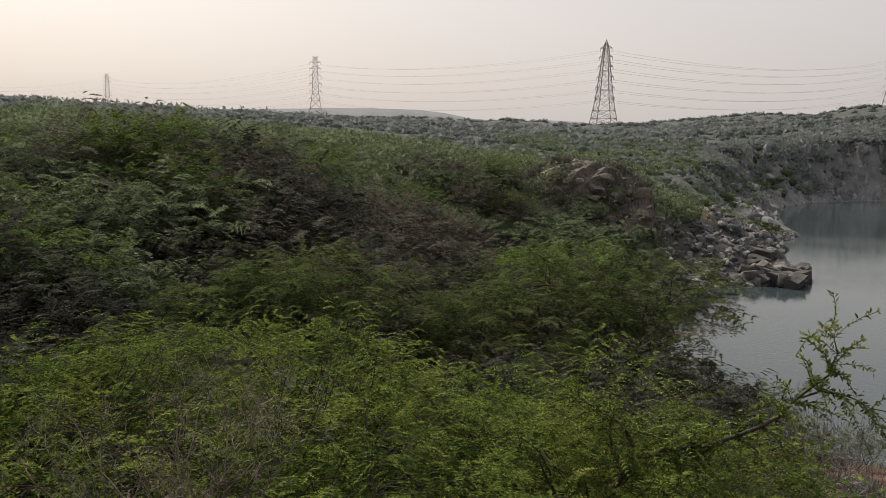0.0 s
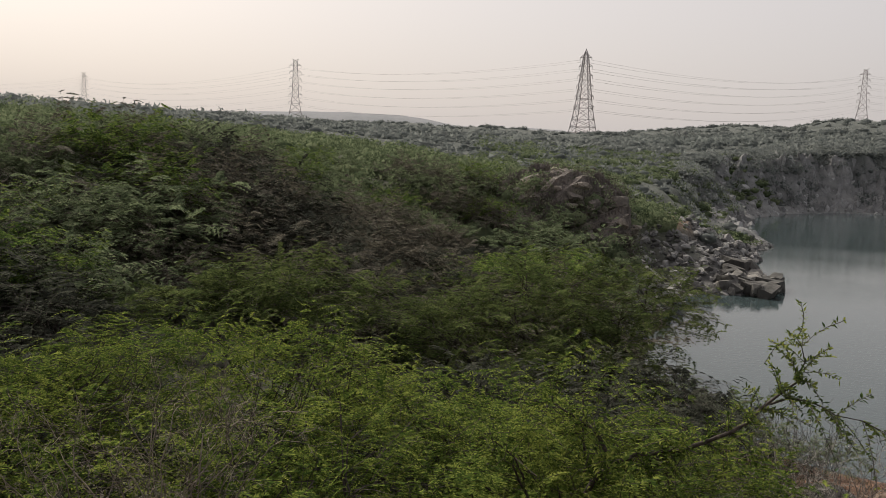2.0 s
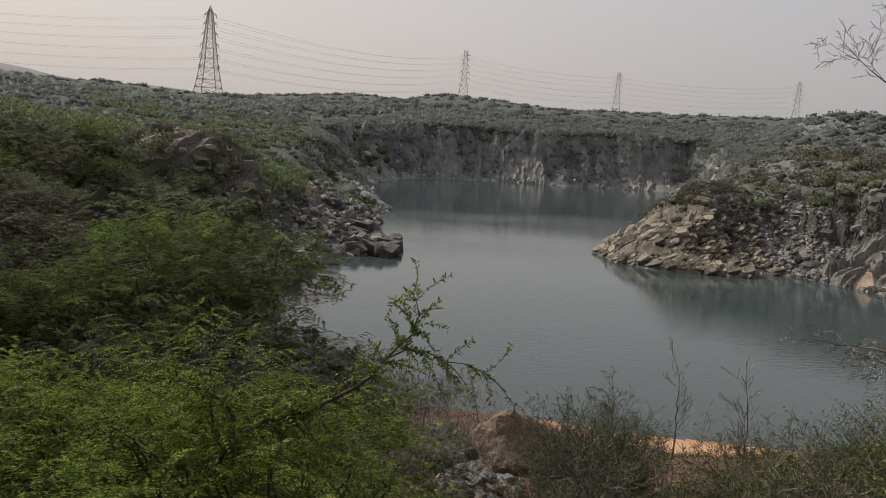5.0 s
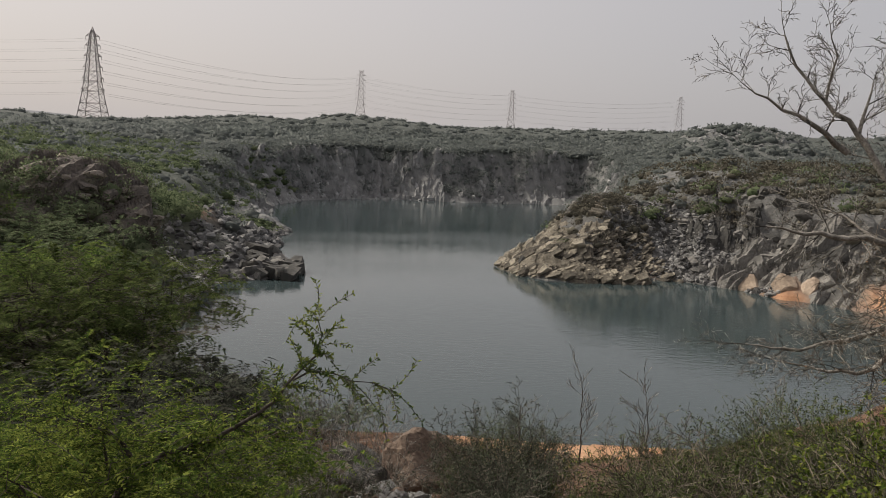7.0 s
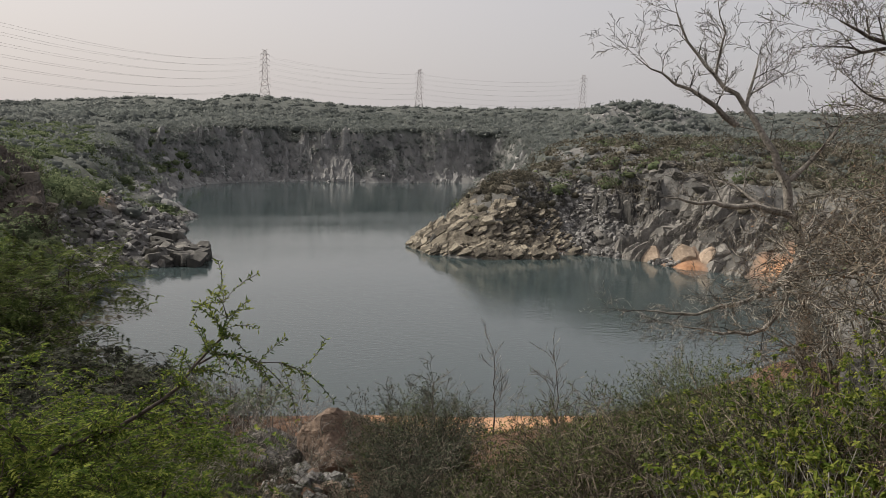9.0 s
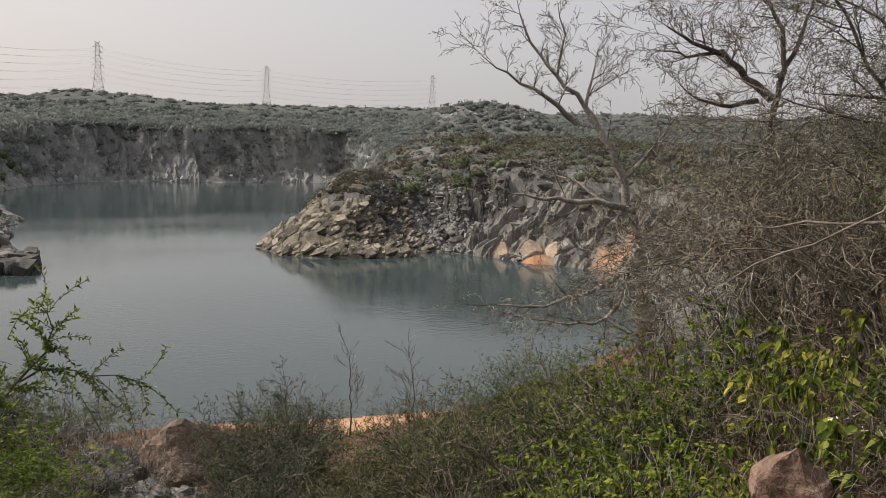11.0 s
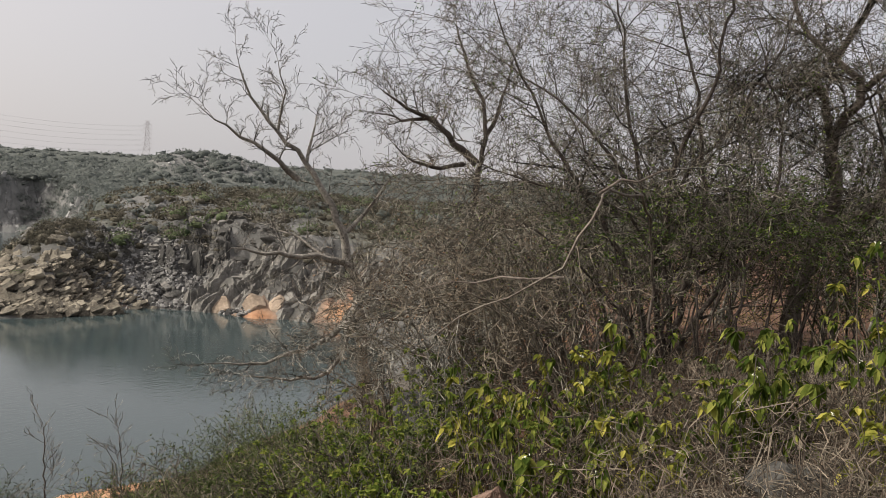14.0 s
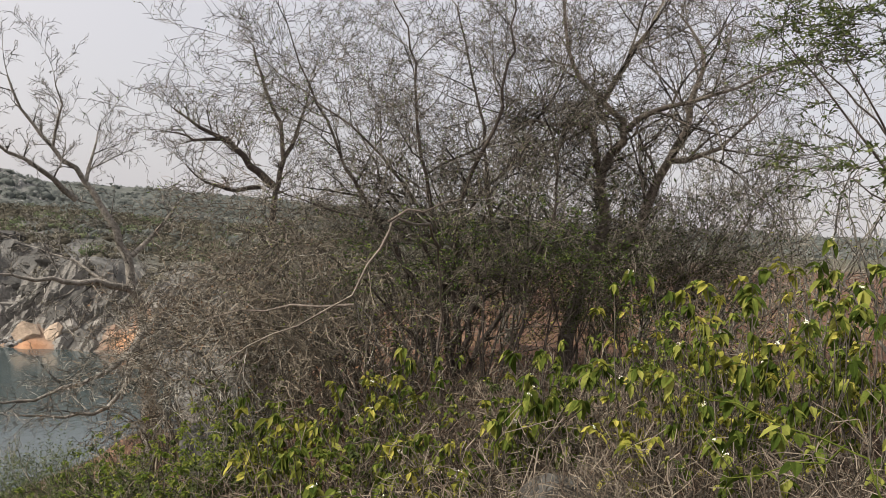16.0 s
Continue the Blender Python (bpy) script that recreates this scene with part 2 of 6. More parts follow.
# heights of the land at chosen places: x, y, z
KNOTS = np.array([(0, 0, 10.3), (-6, -8, 10.6), (7, 2, 10.3), (10, 4, 10.3), (15, 0, 10.4), (4.2, 4.2, 9.0), (8.5, 8.5, 7.3), (6.9, 5.3, 9.8), (10.5, 8, 9.3), (20, 13, 8.0), (22, 5, 10.2), (40, 8, 11), (30, -25, 11), (13, 13, 5.6),
                  (60, 30, 10), (1.5, 4, 8.7), (3, 8, 7.2), (6, 13, 6.0), (10, 20, 3.4), (-5, 8, 6.3), (-4, 14, 5.2), (-10, 14, 5.6), (-14, 6, 8.0), (-6, 24, 3.6), (-14, 25, 5.0),
                  (-25, 30, 9.3), (-38, 35, 11.5), (-24, 50, 8.5), (-8, 48, 4.0), (-12, 66, 8.5), (-34, 80, 11), (-3, 86, 4.6)], float)
FAR_KNOTS = np.array([(-10, 115, 8), (-60, 110, 14), (-8, 160, 10), (15, 225, 15), (60, 232, 14), (110, 215, 14), (54, 101, 9.5), (33, 79, 2.6), (36, 78, 3.8), (40, 77, 5.0), (42, 82, 6.4), (41, 90, 6.6), (50, 79, 7.0), (49, 88, 9.2), (56, 72, 8.2), (61, 82, 11.6), (80, 125, 10.5),
                      (70, 60, 9), (110, 80, 12), (90, 30, 12), (-60, 40, 13), (-50, 0, 12), (0, -60, 11), (60, -40, 12)], float)
# rise of the skyline over the eye, in degrees, by heading
RIM = np.array([(-180, 2.2), (-60, 2.2), (-38, 2.05), (-29, 1.85), (-22, 1.85), (-19.7, 1.75), (-18, 1.60), (-15.6, 1.70), (-12, 1.50), (-9.6, 1.38), (-5.8, 1.50), (2, 2.18), (5.3, 2.0), (7.4, 2.62), (12.6, 2.40), (16.7, 2.15),
                (24.5, 2.26), (31.4, 2.30), (48, 2.3), (86, 2.1), (180, 2.2)])
# steepness of the banks: x, y, rise per metre
BANKS = np.array([(10, 28, 0.22), (30, 24, 0.25), (-6, 50, 0.35), (0, 75, 0.30), (5, 100, 0.35), (3, 150, 0.4), (30, 205, 0.5), (80, 205, 0.6), (33, 78, 0.55), (45, 75, 0.42), (55, 60, 0.40), (50, 38, 0.32)])


def spread(knots, x, y, power=3.0):
    total, weight = 0, 0
    for kx, ky, kz in knots:
        w = 1 / ((x - kx) ** 2 + (y - ky) ** 2 + 16.0) ** (power / 2)
        total, weight = total + w * kz, weight + w
    return total / weight


def bending(d2):
    return 0.5 * d2 * np.log(d2 + 1e-6)


def sheet_of(knots):
    """A thin bent sheet through the knots: its weights."""
    n = len(knots)
    flat = np.column_stack([np.ones(n), knots[:, :2]])
    d2 = ((knots[:, None, :2] - knots[None, :, :2]) ** 2).sum(2)
    system = np.block([[bending(d2) + np.eye(n) * 8.0, flat], [flat.T, np.zeros((3, 3))]])
    return np.linalg.solve(system, np.concatenate([knots[:, 2], np.zeros(3)]))


ALL_KNOTS = np.vstack([KNOTS, FAR_KNOTS])
SHEET = sheet_of(ALL_KNOTS)


def land_sheet(x, y):
    z = SHEET[-3] + SHEET[-2] * x + SHEET[-1] * y
    for (kx, ky, _), w in zip(ALL_KNOTS, SHEET):
        z = z + w * bending((x - kx) ** 2 + (y - ky) ** 2)
    return z


def shore_distance(x, y):
    """Metres from the shore line, positive on land."""
    best, inside = np.full(x.shape, 1e9), np.zeros(x.shape, bool)
    for (ax, ay), (bx, by) in zip(SHORE, np.roll(SHORE, -1, 0)):
        dx, dy = bx - ax, by - ay
        s = np.clip(((x - ax) * dx + (y - ay) * dy) / (dx * dx + dy * dy), 0, 1)
        best = np.minimum(best, np.hypot(x - ax - s * dx, y - ay - s * dy))
        if dy:
            inside ^= ((ay > y) != (by > y)) & (x < dx * (y - ay) / dy + ax)
    return np.where(inside, -best, best)


def blocky(x, y, size, seed):
    """Broken rock: every cell of a crooked net stands at its own height and slant."""
    u = (x * 0.82 + y * 0.57) / size + 0.7 * fractal(x, y, size * 2.5, 2, seed)
    v = (y * 0.82 - x * 0.57) / size * 1.5 + 0.7 * fractal(x, y, size * 2.5, 2, seed + 7)
    iu, iv = np.floor(u), np.floor(v)
    return hashed(iu, iv, seed) - 0.5 + (u - iu - 0.5) * (hashed(iu, iv, seed + 1) - 0.3) + (v - iv - 0.5) * (hashed(iu, iv, seed + 2) - 0.5)


def land(x, y):
    """Height of the ground, and its masks of rock, sand and grass."""
    x, y = np.atleast_1d(np.asarray(x, float)), np.atleast_1d(np.asarray(y, float))
    r, heading = np.hypot(x, y), np.degrees(np.arctan2(x, y))
    d = shore_distance(x, y) + 2.2 * fractal(x, y, 9, 4, 3) * smooth(20, 60, r)
    z = np.clip(land_sheet(x, y), 0.5, 22)
    rim = np.tan(np.radians(np.interp(heading, RIM[:, 0], RIM[:, 1])))
    far = 12 + r * rim * (0.30 + 0.70 * smooth(210, 370, r)) * (1 - 0.12 * smooth(380, 460, r)) + 3.0 * fractal(x, y, 90, 4, 11) * (1 - smooth(260, 330, r) * 0.6)
    far = np.where(r > 1300, 12 + 1300 * rim * 0.88 - (r - 1300) * 0.03, far)
    z = z + (far - z) * smooth(190, 260, r)
    mound = np.exp(-((heading - 36) / 4.5) ** 4 - ((r - 250) / 22) ** 2)
    z = z + mound * 8.5
    z = z + 0.9 * fractal(x, y, 14, 5, 5) * smooth(30, 70, r) + 0.25 * fractal(x, y, 4, 3, 6) * smooth(3, 9, r) + 0.10 * fractal(x, y, 1.2, 3, 8)
    steep = spread(BANKS, x, y) * np.clip(1 + 1.5 * fractal(x, y, 26, 3, 41) * smooth(60, 120, r), 0.35, 2)
    rough = fractal(x, y, 6, 4, 21)
    bank = 0.15 + steep * np.maximum(d, 0) * (1 + (np.maximum(d, 0) / 12) ** 2) * (1 + 0.9 * rough) + 0.5 * rough * smooth(0, 4, d)
    k = 1.2
    h = np.clip(0.5 + 0.5 * (bank - z) / k, 0, 1)
    top = bank + (z - bank) * h - k * h * (1 - h)
    z2 = np.where(d > 0, np.maximum(top, 0.08), np.maximum(d * 0.5, -5.0))
    rocky = np.clip(smooth(10, 2, d) * smooth(40, 60, r) + smooth(0.25, 0.5, steep * (1 - h)) * (1 - smooth(0.3, 0.9, h)) + mound, 0, 1)
    cape = smooth(26, 32, x) * smooth(70, 62, x) * smooth(42, 47, y) * smooth(106, 96, y)
    rocky = np.clip(rocky + cape * smooth(-0.45, -0.1, fractal(x, y, 11, 3, 57)), 0, 1)
    z2 = z2 + smooth(0.3, 2.5, d) * smooth(44, 56, r) * smooth(270, 235, r) * rocky * (1.3 * blocky(x, y, 5.5, 61) + 0.6 * blocky(x, y, 2.6, 64) + 0.15 * blocky(x, y, 1.0, 67)) * (0.75 + 0.5 * smooth(150, 190, r))
    z2 = np.where(d > 0, np.maximum(z2, 0.08), z2)
    near_beach = smooth(8.0, 4.5, d + 2 * fractal(x, y, 3, 3, 77)) * smooth(45, 38, r) * smooth(22, 26, r) * smooth(12, 20, heading)
    patch = np.exp(-((x - 55.8) / 3.0) ** 2 - ((y - 54.6) / 2.2) ** 2) + np.exp(-((x - 44.4) / 1.5) ** 2 - ((y - 73.2) / 1.0) ** 2) + np.exp(-((x + 3.2) / 1.6) ** 2 - ((y - 92) / 5) ** 2) + np.exp(-((x - 51) / 1.8) ** 2 - ((y - 61.5) / 2.2) ** 2) + np.exp(-((x - 50.6) / 1.0) ** 2 - ((y - 67.6) / 1.3) ** 2)
    sand = np.clip(near_beach + 1.3 * patch * (0.6 + fractal(x, y, 3, 3, 9)), 0, 1)
    grass = np.clip(smooth(-0.15, 0.25, fractal(x, y, 5, 3, 33)) * 0.8 * smooth(60, 30, heading) * smooth(-175, -110, heading), 0, 1) * smooth(30, 12, r)
    grass = np.clip(grass + 0.9 * smooth(36, 62, r) + 0.9 * smooth(1.5, -4.5, x + 5 * fractal(x, y, 4, 3, 91)) * smooth(-4, 3, y + 5 * fractal(x, y, 4, 3, 95)), 0, 1)
    return z2, rocky, sand, grass


def ground_height(x, y):
    return float(land(x, y)[0][0])


def build_ground():
    headings = np.concatenate([np.linspace(-180, -62, 60, endpoint=False), np.linspace(-62, 108, 470, endpoint=False), np.linspace(108, 180, 36, endpoint=False)])
    rings = np.concatenate([np.linspace(0.02, 14, 46, endpoint=False), np.geomspace(14, 48, 70, endpoint=False), np.linspace(48, 108, 125, endpoint=False), np.geomspace(108, 260, 105, endpoint=False), np.geomspace(260, 1300, 50, endpoint=False), np.geomspace(1300, 4600, 12)])
    a, r = np.meshgrid(np.radians(headings), rings)
    x, y = (r * np.sin(a)).ravel(), (r * np.cos(a)).ravel()
    z, rock, sand, grass = land(x, y)
    n, m = len(headings), len(rings)
    i, j = np.meshgrid(np.arange(m - 1), np.arange(n), indexing="ij")
    i, j = i.ravel(), j.ravel()
    jn = (j + 1) % n
    quads = np.stack([i * n + j, i * n + jn, (i + 1) * n + jn, (i + 1) * n + j], 1)[:, ::-1]
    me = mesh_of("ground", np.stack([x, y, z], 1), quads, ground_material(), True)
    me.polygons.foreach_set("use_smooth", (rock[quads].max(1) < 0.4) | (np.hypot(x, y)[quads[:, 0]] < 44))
    # the last mask grows with distance and brings in the haze tint
    for key, values in (("rock", rock), ("sand", sand), ("grass", grass), ("far_haze", smooth(70, 130, np.hypot(x, y)))):
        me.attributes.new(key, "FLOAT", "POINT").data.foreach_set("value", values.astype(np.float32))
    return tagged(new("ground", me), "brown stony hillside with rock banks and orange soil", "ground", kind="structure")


build_ground()
bm = bmesh.new()
bm.faces.new([bm.verts.new(p) for p in ((-60, 15, 0), (140, 15, 0), (140, 230, 0), (-60, 230, 0))])
water_mesh = bpy.data.meshes.new("water")
bm.to_mesh(water_mesh)
bm.free()
water_mesh.materials.append(water_material())
tagged(new("water", water_mesh), "calm grey-green quarry lake with faint wind ripples", "water", kind="structure")


# the ridge far behind the near hills, with haze put into its pale colour
def build_far_ridge():
    knots = np.array([(-60, 1.9), (-45, 2.05), (-34, 2.25), (-28.9, 2.42), (-25.4, 2.47), (-22.2, 2.41), (-19.7, 2.15), (-18.1, 1.82), (-16, 1.66), (-12.6, 1.72), (-10, 1.62), (-8, 1.2), (-5, 0.5)])
    heads = np.linspace(-60, -5, 260)
    rise = np.interp(heads, knots[:, 0], knots[:, 1]) + 0.05 * fractal(heads, heads * 0, 1.5, 4, 17)
    rows = []
    for r, share in ((2100, -0.3), (2300, 0.45), (2500, 0.85), (2600, 1.0), (2750, 0.9), (3200, 0.0)):
        a = np.radians(heads)
        rows.append(np.stack([r * np.sin(a), r * np.cos(a), 12 + 2600 * np.tan(np.radians(rise)) * share + 6 * fractal(heads, heads * 0 + r, 0.8, 3, 19) * (share < 1)], 1))
    n, m = len(heads), len(rows)
    i, j = np.meshgrid(np.arange(m - 1), np.arange(n - 1), indexing="ij")
    i, j = i.ravel(), j.ravel()
    quads = np.stack([i * n + j, i * n + j + 1, (i + 1) * n + j + 1, (i + 1) * n + j], 1)[:, ::-1]
    tagged(new("backdrop", mesh_of("backdrop", np.concatenate(rows), quads, FAR_RIDGE, True)), "pale hazy ridge on the horizon", "ridge", kind="structure")


build_far_ridge()


# ---- pylons and power lines ----
def tubes(p0, p1, r0, r1, sides=4):
    """Vertices and quads of straight struts between the points p0 and p1."""
    p0, p1 = np.asarray(p0, float), np.asarray(p1, float)
    n = len(p0)
    r0, r1 = np.broadcast_to(r0, n), np.broadcast_to(r1, n)
    d = p1 - p0
    d = d / np.maximum(np.linalg.norm(d, axis=1), 1e-9)[:, None]
    ref = np.where(np.abs(d[:, 2:3]) > 0.9, np.array([[1.0, 0, 0]]), np.array([[0, 0, 1.0]]))
    u = np.cross(d, ref)
    u /= np.linalg.norm(u, axis=1)[:, None]
    v = np.cross(d, u)
    ang = np.arange(sides) * 2 * np.pi / sides
    ring = u[:, None, :] * np.cos(ang)[None, :, None] + v[:, None, :] * np.sin(ang)[None, :, None]
    verts = np.concatenate([p0[:, None] + ring * r0[:, None, None], p1[:, None] + ring * r1[:, None, None]], 1).reshape(-1, 3)
    base = (np.arange(n) * 2 * sides)[:, None]
    k = np.arange(sides)
    kn = (k + 1) % sides
    quads = np.stack([base + k, base + kn, base + sides + kn, base + sides + k], -1).reshape(-1, 4)
    return verts, quads


def pipe(points, radii, sides):
    """A bent tube through the points, with one ring of vertices at each."""
    n = len(points)
    way = np.gradient(points, axis=0)
    way /= np.maximum(np.linalg.norm(way, axis=1), 1e-9)[:, None]
    u = np.cross(way[0], (0.3, 0.9, 0.2))
    rings = []
    for k in range(n):
        u = u - way[k] * np.dot(u, way[k])
        u /= np.linalg.norm(u)
        v = np.cross(way[k], u)
        ang = np.arange(sides) * 2 * np.pi / sides
        rings.append(points[k] + (np.cos(ang)[:, None] * u + np.sin(ang)[:, None] * v) * radii[k])
    i, j = np.meshgrid(np.arange(n - 1), np.arange(sides), indexing="ij")
    i, j = i.ravel(), j.ravel()
    jn = (j + 1) % sides
    return np.concatenate(rings), np.stack([i * sides + j, i * sides + jn, (i + 1) * sides + jn, (i + 1) * sides + j], 1)


def strut_mesh(name, pairs, radius, material=STEEL, sides=4):
    p = np.array(pairs, float)
    return mesh_of(name, *tubes(p[:, 0], p[:, 1], radius, radius, sides), material)


def build_pylon(place, height, turn, pointed, thick):
    """A lattice tower: four legs, bracing between them, six pairs of arms and a peak."""
    ob = thing("transmission_tower", place, "grey steel lattice power pylon with six pairs of arms" if not pointed else "tall tapering steel lattice power pylon with a pointed peak", "pylon", "pylons of the power line")
    ob.rotation_euler = (0, 0, radians(-turn))
    base, waist = 0.125, 0.036
    bend = 0.36 if not pointed else 0.94

    def half(f):
        if pointed:
            return height * float(np.interp(f, (0, 0.33, 0.57, 0.78, 0.90, 1), (0.134, 0.080, 0.057, 0.037, 0.026, 0.003)))
        if f < bend:
            return height * (base + (waist * 1.5 - base) * f / bend)
        return height * (waist * 1.5 + (waist * 0.75 - waist * 1.5) * (f - bend) / (1 - bend))

    levels = [0, 0.09, 0.18, 0.31, 0.42, 0.53, 0.64, 0.74, 0.83, 0.90, 0.96]
    corners = [(-1, -1), (1, -1), (1, 1), (-1, 1)]

    def corner(k, f):
        return (corners[k][0] * half(f), corners[k][1] * half(f), f * height)

    for k in range(4):
        part("leg", mesh_of("leg", *pipe(np.array([corner(k, a) for a in levels]), np.full(len(levels), thick), 4), STEEL), ob)
    brace = []
    for a, b in zip(levels, levels[1:]):
        for k in range(4):
            n = (k + 1) % 4
            brace += [(corner(k, a), corner(n, b)), (corner(n, a), corner(k, b)), (corner(k, b), corner(n, b))]
    part("bracing", strut_mesh("bracing", brace, thick * 0.45), ob)
    for f in (0.33, 0.45, 0.57, 0.69, 0.80, 0.90):
        reach = half(f) + 0.045 * height if pointed else height * (0.115 - 0.03 * f)
        for s in (-1, 1):
            arm = []
            tip = (s * reach, 0, f * height)
            for q in (-1, 1):
                arm += [((s * half(f), q * half(f), f * height), tip), ((s * half(f), q * half(f) * 0.9, (f + 0.03) * height), tip)]
            arm.append((tip, (tip[0], 0, tip[2] - 0.035 * height)))
            part("crossarm", strut_mesh("crossarm", arm, thick * 0.5), ob)
    if pointed:
        peak = [(corner(k, 0.96), (0, 0, height)) for k in range(4)]
    else:
        peak = [(corner(k, 0.96), (s * 0.05 * height, 0, height)) for k in range(4) for s in (-1, 1)]
    part("peak", strut_mesh("peak", peak, thick * 0.5), ob)
    return ob


# heading, distance, height, pointed or not; the line runs across the view
TOWERS = [(-52.0, 1500, 45, False), (-43.09, 1120, 45, False), (-29.27, 640, 46, False), (-8.57, 400, 40.5, True), (9.33, 770, 46, False), (20.27, 930, 46, False), (32.03, 1150, 46, False)]
TOP_ELEV = [3.6, 4.38, 6.06, 7.33, 5.85, 4.97, 4.86]
tower_tops = []
for (h, r, tall, pointed), e in zip(TOWERS, TOP_ELEV):
    x, y = r * math.sin(radians(h)), r * math.cos(radians(h))
    top, foot = 12 + r * math.tan(radians(e)), ground_height(r * math.sin(radians(h)), r * math.cos(radians(h))) - 0.4
    build_pylon((x, y, foot), top - foot, h + (18 if pointed else 0), pointed, 0.24 if pointed else 0.19)
    tower_tops.append((x, y, foot, top - foot, h, pointed))
for a, b in zip(tower_tops, tower_tops[1:]):
    for f in (0.33, 0.45, 0.57, 0.69, 0.80, 0.90):
        for s in (-1, 1):
            ends = []
            for x, y, foot, tall, h, pointed in (a, b):
                reach = tall * (0.10 if pointed else 0.11) * s
                ends.append(np.array((x + reach * math.cos(radians(h)), y - reach * math.sin(radians(h)), foot + (f - 0.035) * tall)))
            t = np.linspace(0, 1, 25)[:, None]
            line = ends[0] * (1 - t) + ends[1] * t - np.array((0, 0, 1)) * 4 * t * (1 - t) * np.linalg.norm(ends[1] - ends[0]) * 0.02
            tagged(new("power_line", mesh_of("power_line", *pipe(line, np.full(len(line), 0.045), 3), STEEL)), "thin sagging conductor strung between two pylons", "power line", "power lines")


# ---- rocks ----
def hull_rock(rng, flat=0.7, points=15):
    """An angular block: the hull of a few points, about one metre across."""
    bm = bmesh.new()
    for _ in range(points):
        v = Vector(rng.normal(size=3)).normalized() * rng.uniform(0.78, 1.0)
        v = Vector((math.copysign(abs(v.x) ** 0.75, v.x), math.copysign(abs(v.y) ** 0.75, v.y) * 0.85, math.copysign(abs(v.z) ** 0.75, v.z) * flat)) * 0.5
        bm.verts.new(v)
    res = bmesh.ops.convex_hull(bm, input=bm.verts)
    bmesh.ops.delete(bm, geom=[g for g in res["geom_interior"] if isinstance(g, bmesh.types.BMVert)], context="VERTS")
    bmesh.ops.triangulate(bm, faces=bm.faces)
    bm.verts.index_update()
    verts = np.array([v.co[:] for v in bm.verts])
    tris = np.array([[v.index for v in f.verts] for f in bm.faces])
    bm.free()
    return verts, tris


OCHRE_ROCK = surface("ochre_rock", (0.042, 0.037, 0.030), (0.132, 0.117, 0.091), (0.31, 0.277, 0.215), 1.6, 0.9, 0.9, 10, 0.4)
rng = np.random.default_rng(4)
BLOCKS = [hull_rock(rng, f, 16) for f in (0.5, 0.6, 0.7, 0.75, 0.8, 0.9, 0.55, 0.65, 0.45, 0.7)]


def turn_matrix(rx, ry, rz):
    return np.array(Euler((rx, ry, rz)).to_matrix())


def rubble(name, places, sizes, material, label, category, tilt=0.5, dip=None, seed=1, stretch=(1, 1, 1)):
    """One mesh of many angular stones, each set at its place."""
    rng = np.random.default_rng(seed)
    verts, tris, count = [], [], 0
    for p, s in zip(places, sizes):
        v, f = BLOCKS[rng.integers(len(BLOCKS))]
        scale = np.array(stretch) * rng.uniform(0.75, 1.3, 3) * s
        m = turn_matrix(rng.uniform(-tilt, tilt), rng.uniform(-tilt, tilt), rng.uniform(0, 6.28))
        if dip is not None:
            m = turn_matrix(*dip) @ turn_matrix(rng.uniform(-0.2, 0.2), rng.uniform(-0.2, 0.2), rng.uniform(-0.5, 0.5))
        verts.append((v * scale) @ m.T + p)
        tris.append(f + count)
        count += len(v)
    return tagged(new(name, mesh_of(name, np.concatenate(verts), np.concatenate(tris), material)), label, category, kind="stuff")


def bare_soil(x, y):
    """Where orange soil lies open between the rocks of the shore."""
    return np.exp(-((x - 51) / 1.9) ** 2 - ((y - 61.5) / 2.3) ** 2) + np.exp(-((x - 55.8) / 3.1) ** 2 - ((y - 54.6) / 2.3) ** 2)


def scatter(seed, count, box, keep):
    """Random points (x, y, height) inside box where keep(x, y, shore distance) holds."""
    rng = np.random.default_rng(seed)
    x, y = rng.uniform(box[0], box[1], count), rng.uniform(box[2], box[3], count)
    ok = keep(x, y, shore_distance(x, y), rng)
    x, y = x[ok], y[ok]
    return np.stack([x, y, land(x, y)[0]], 1), rng


p, rng = scatter(11, 8000, (-11, 14, 60, 118), lambda x, y, d, g: (d > -0.5) & (d < 15 - np.maximum(y - 88, 0) * 0.4) & (x > -10) & (np.hypot(x + 3.2, (y - 92) / 2) > 2.0) & (g.uniform(size=len(x)) < np.clip(1.3 - d / 13, 0.2, 1)))
rubble("rubble", p, 0.25 + 1.15 * rng.uniform(0, 1, len(p)) ** 2.0, ROCK, "grey angular rubble heaped along the rocky spit", "rubble", 0.7, seed=2)
p, rng = scatter(12, 3000, (30, 66, 46, 104), lambda x, y, d, g: (d > -0.4) & (d < 17) & (bare_soil(x, y) < 0.35) & (x < 64 - (y - 60) * 0.2) & (g.uniform(size=len(x)) < np.clip(0.8 - d / 12 + fractal(x, y, 9, 2, 58), 0.10, 1)))
rubble("bedrock", p - np.array((0, 0, 0.35)), 0.4 + 1.9 * rng.uniform(0, 1, len(p)) ** 2.5, PALE_ROCK, "grey-brown tilted rock slabs of the promontory", "rock", dip=(0.5, -0.35, 0.4), seed=3, stretch=(1.6, 0.95, 0.6))
p, rng = scatter(16, 4200, (27, 46, 66, 92), lambda x, y, d, g: (d > -0.5) & (d < 6))
rubble("tip_rock", p + np.array((0, 0, 0.25)), 0.2 + 0.7 * rng.uniform(0, 1, len(p)) ** 2, OCHRE_ROCK, "yellowish-grey broken rock at the tip of the promontory", "rock", dip=(0.55, -0.50, -0.43), seed=7, stretch=(1.9, 1.2, 0.6))
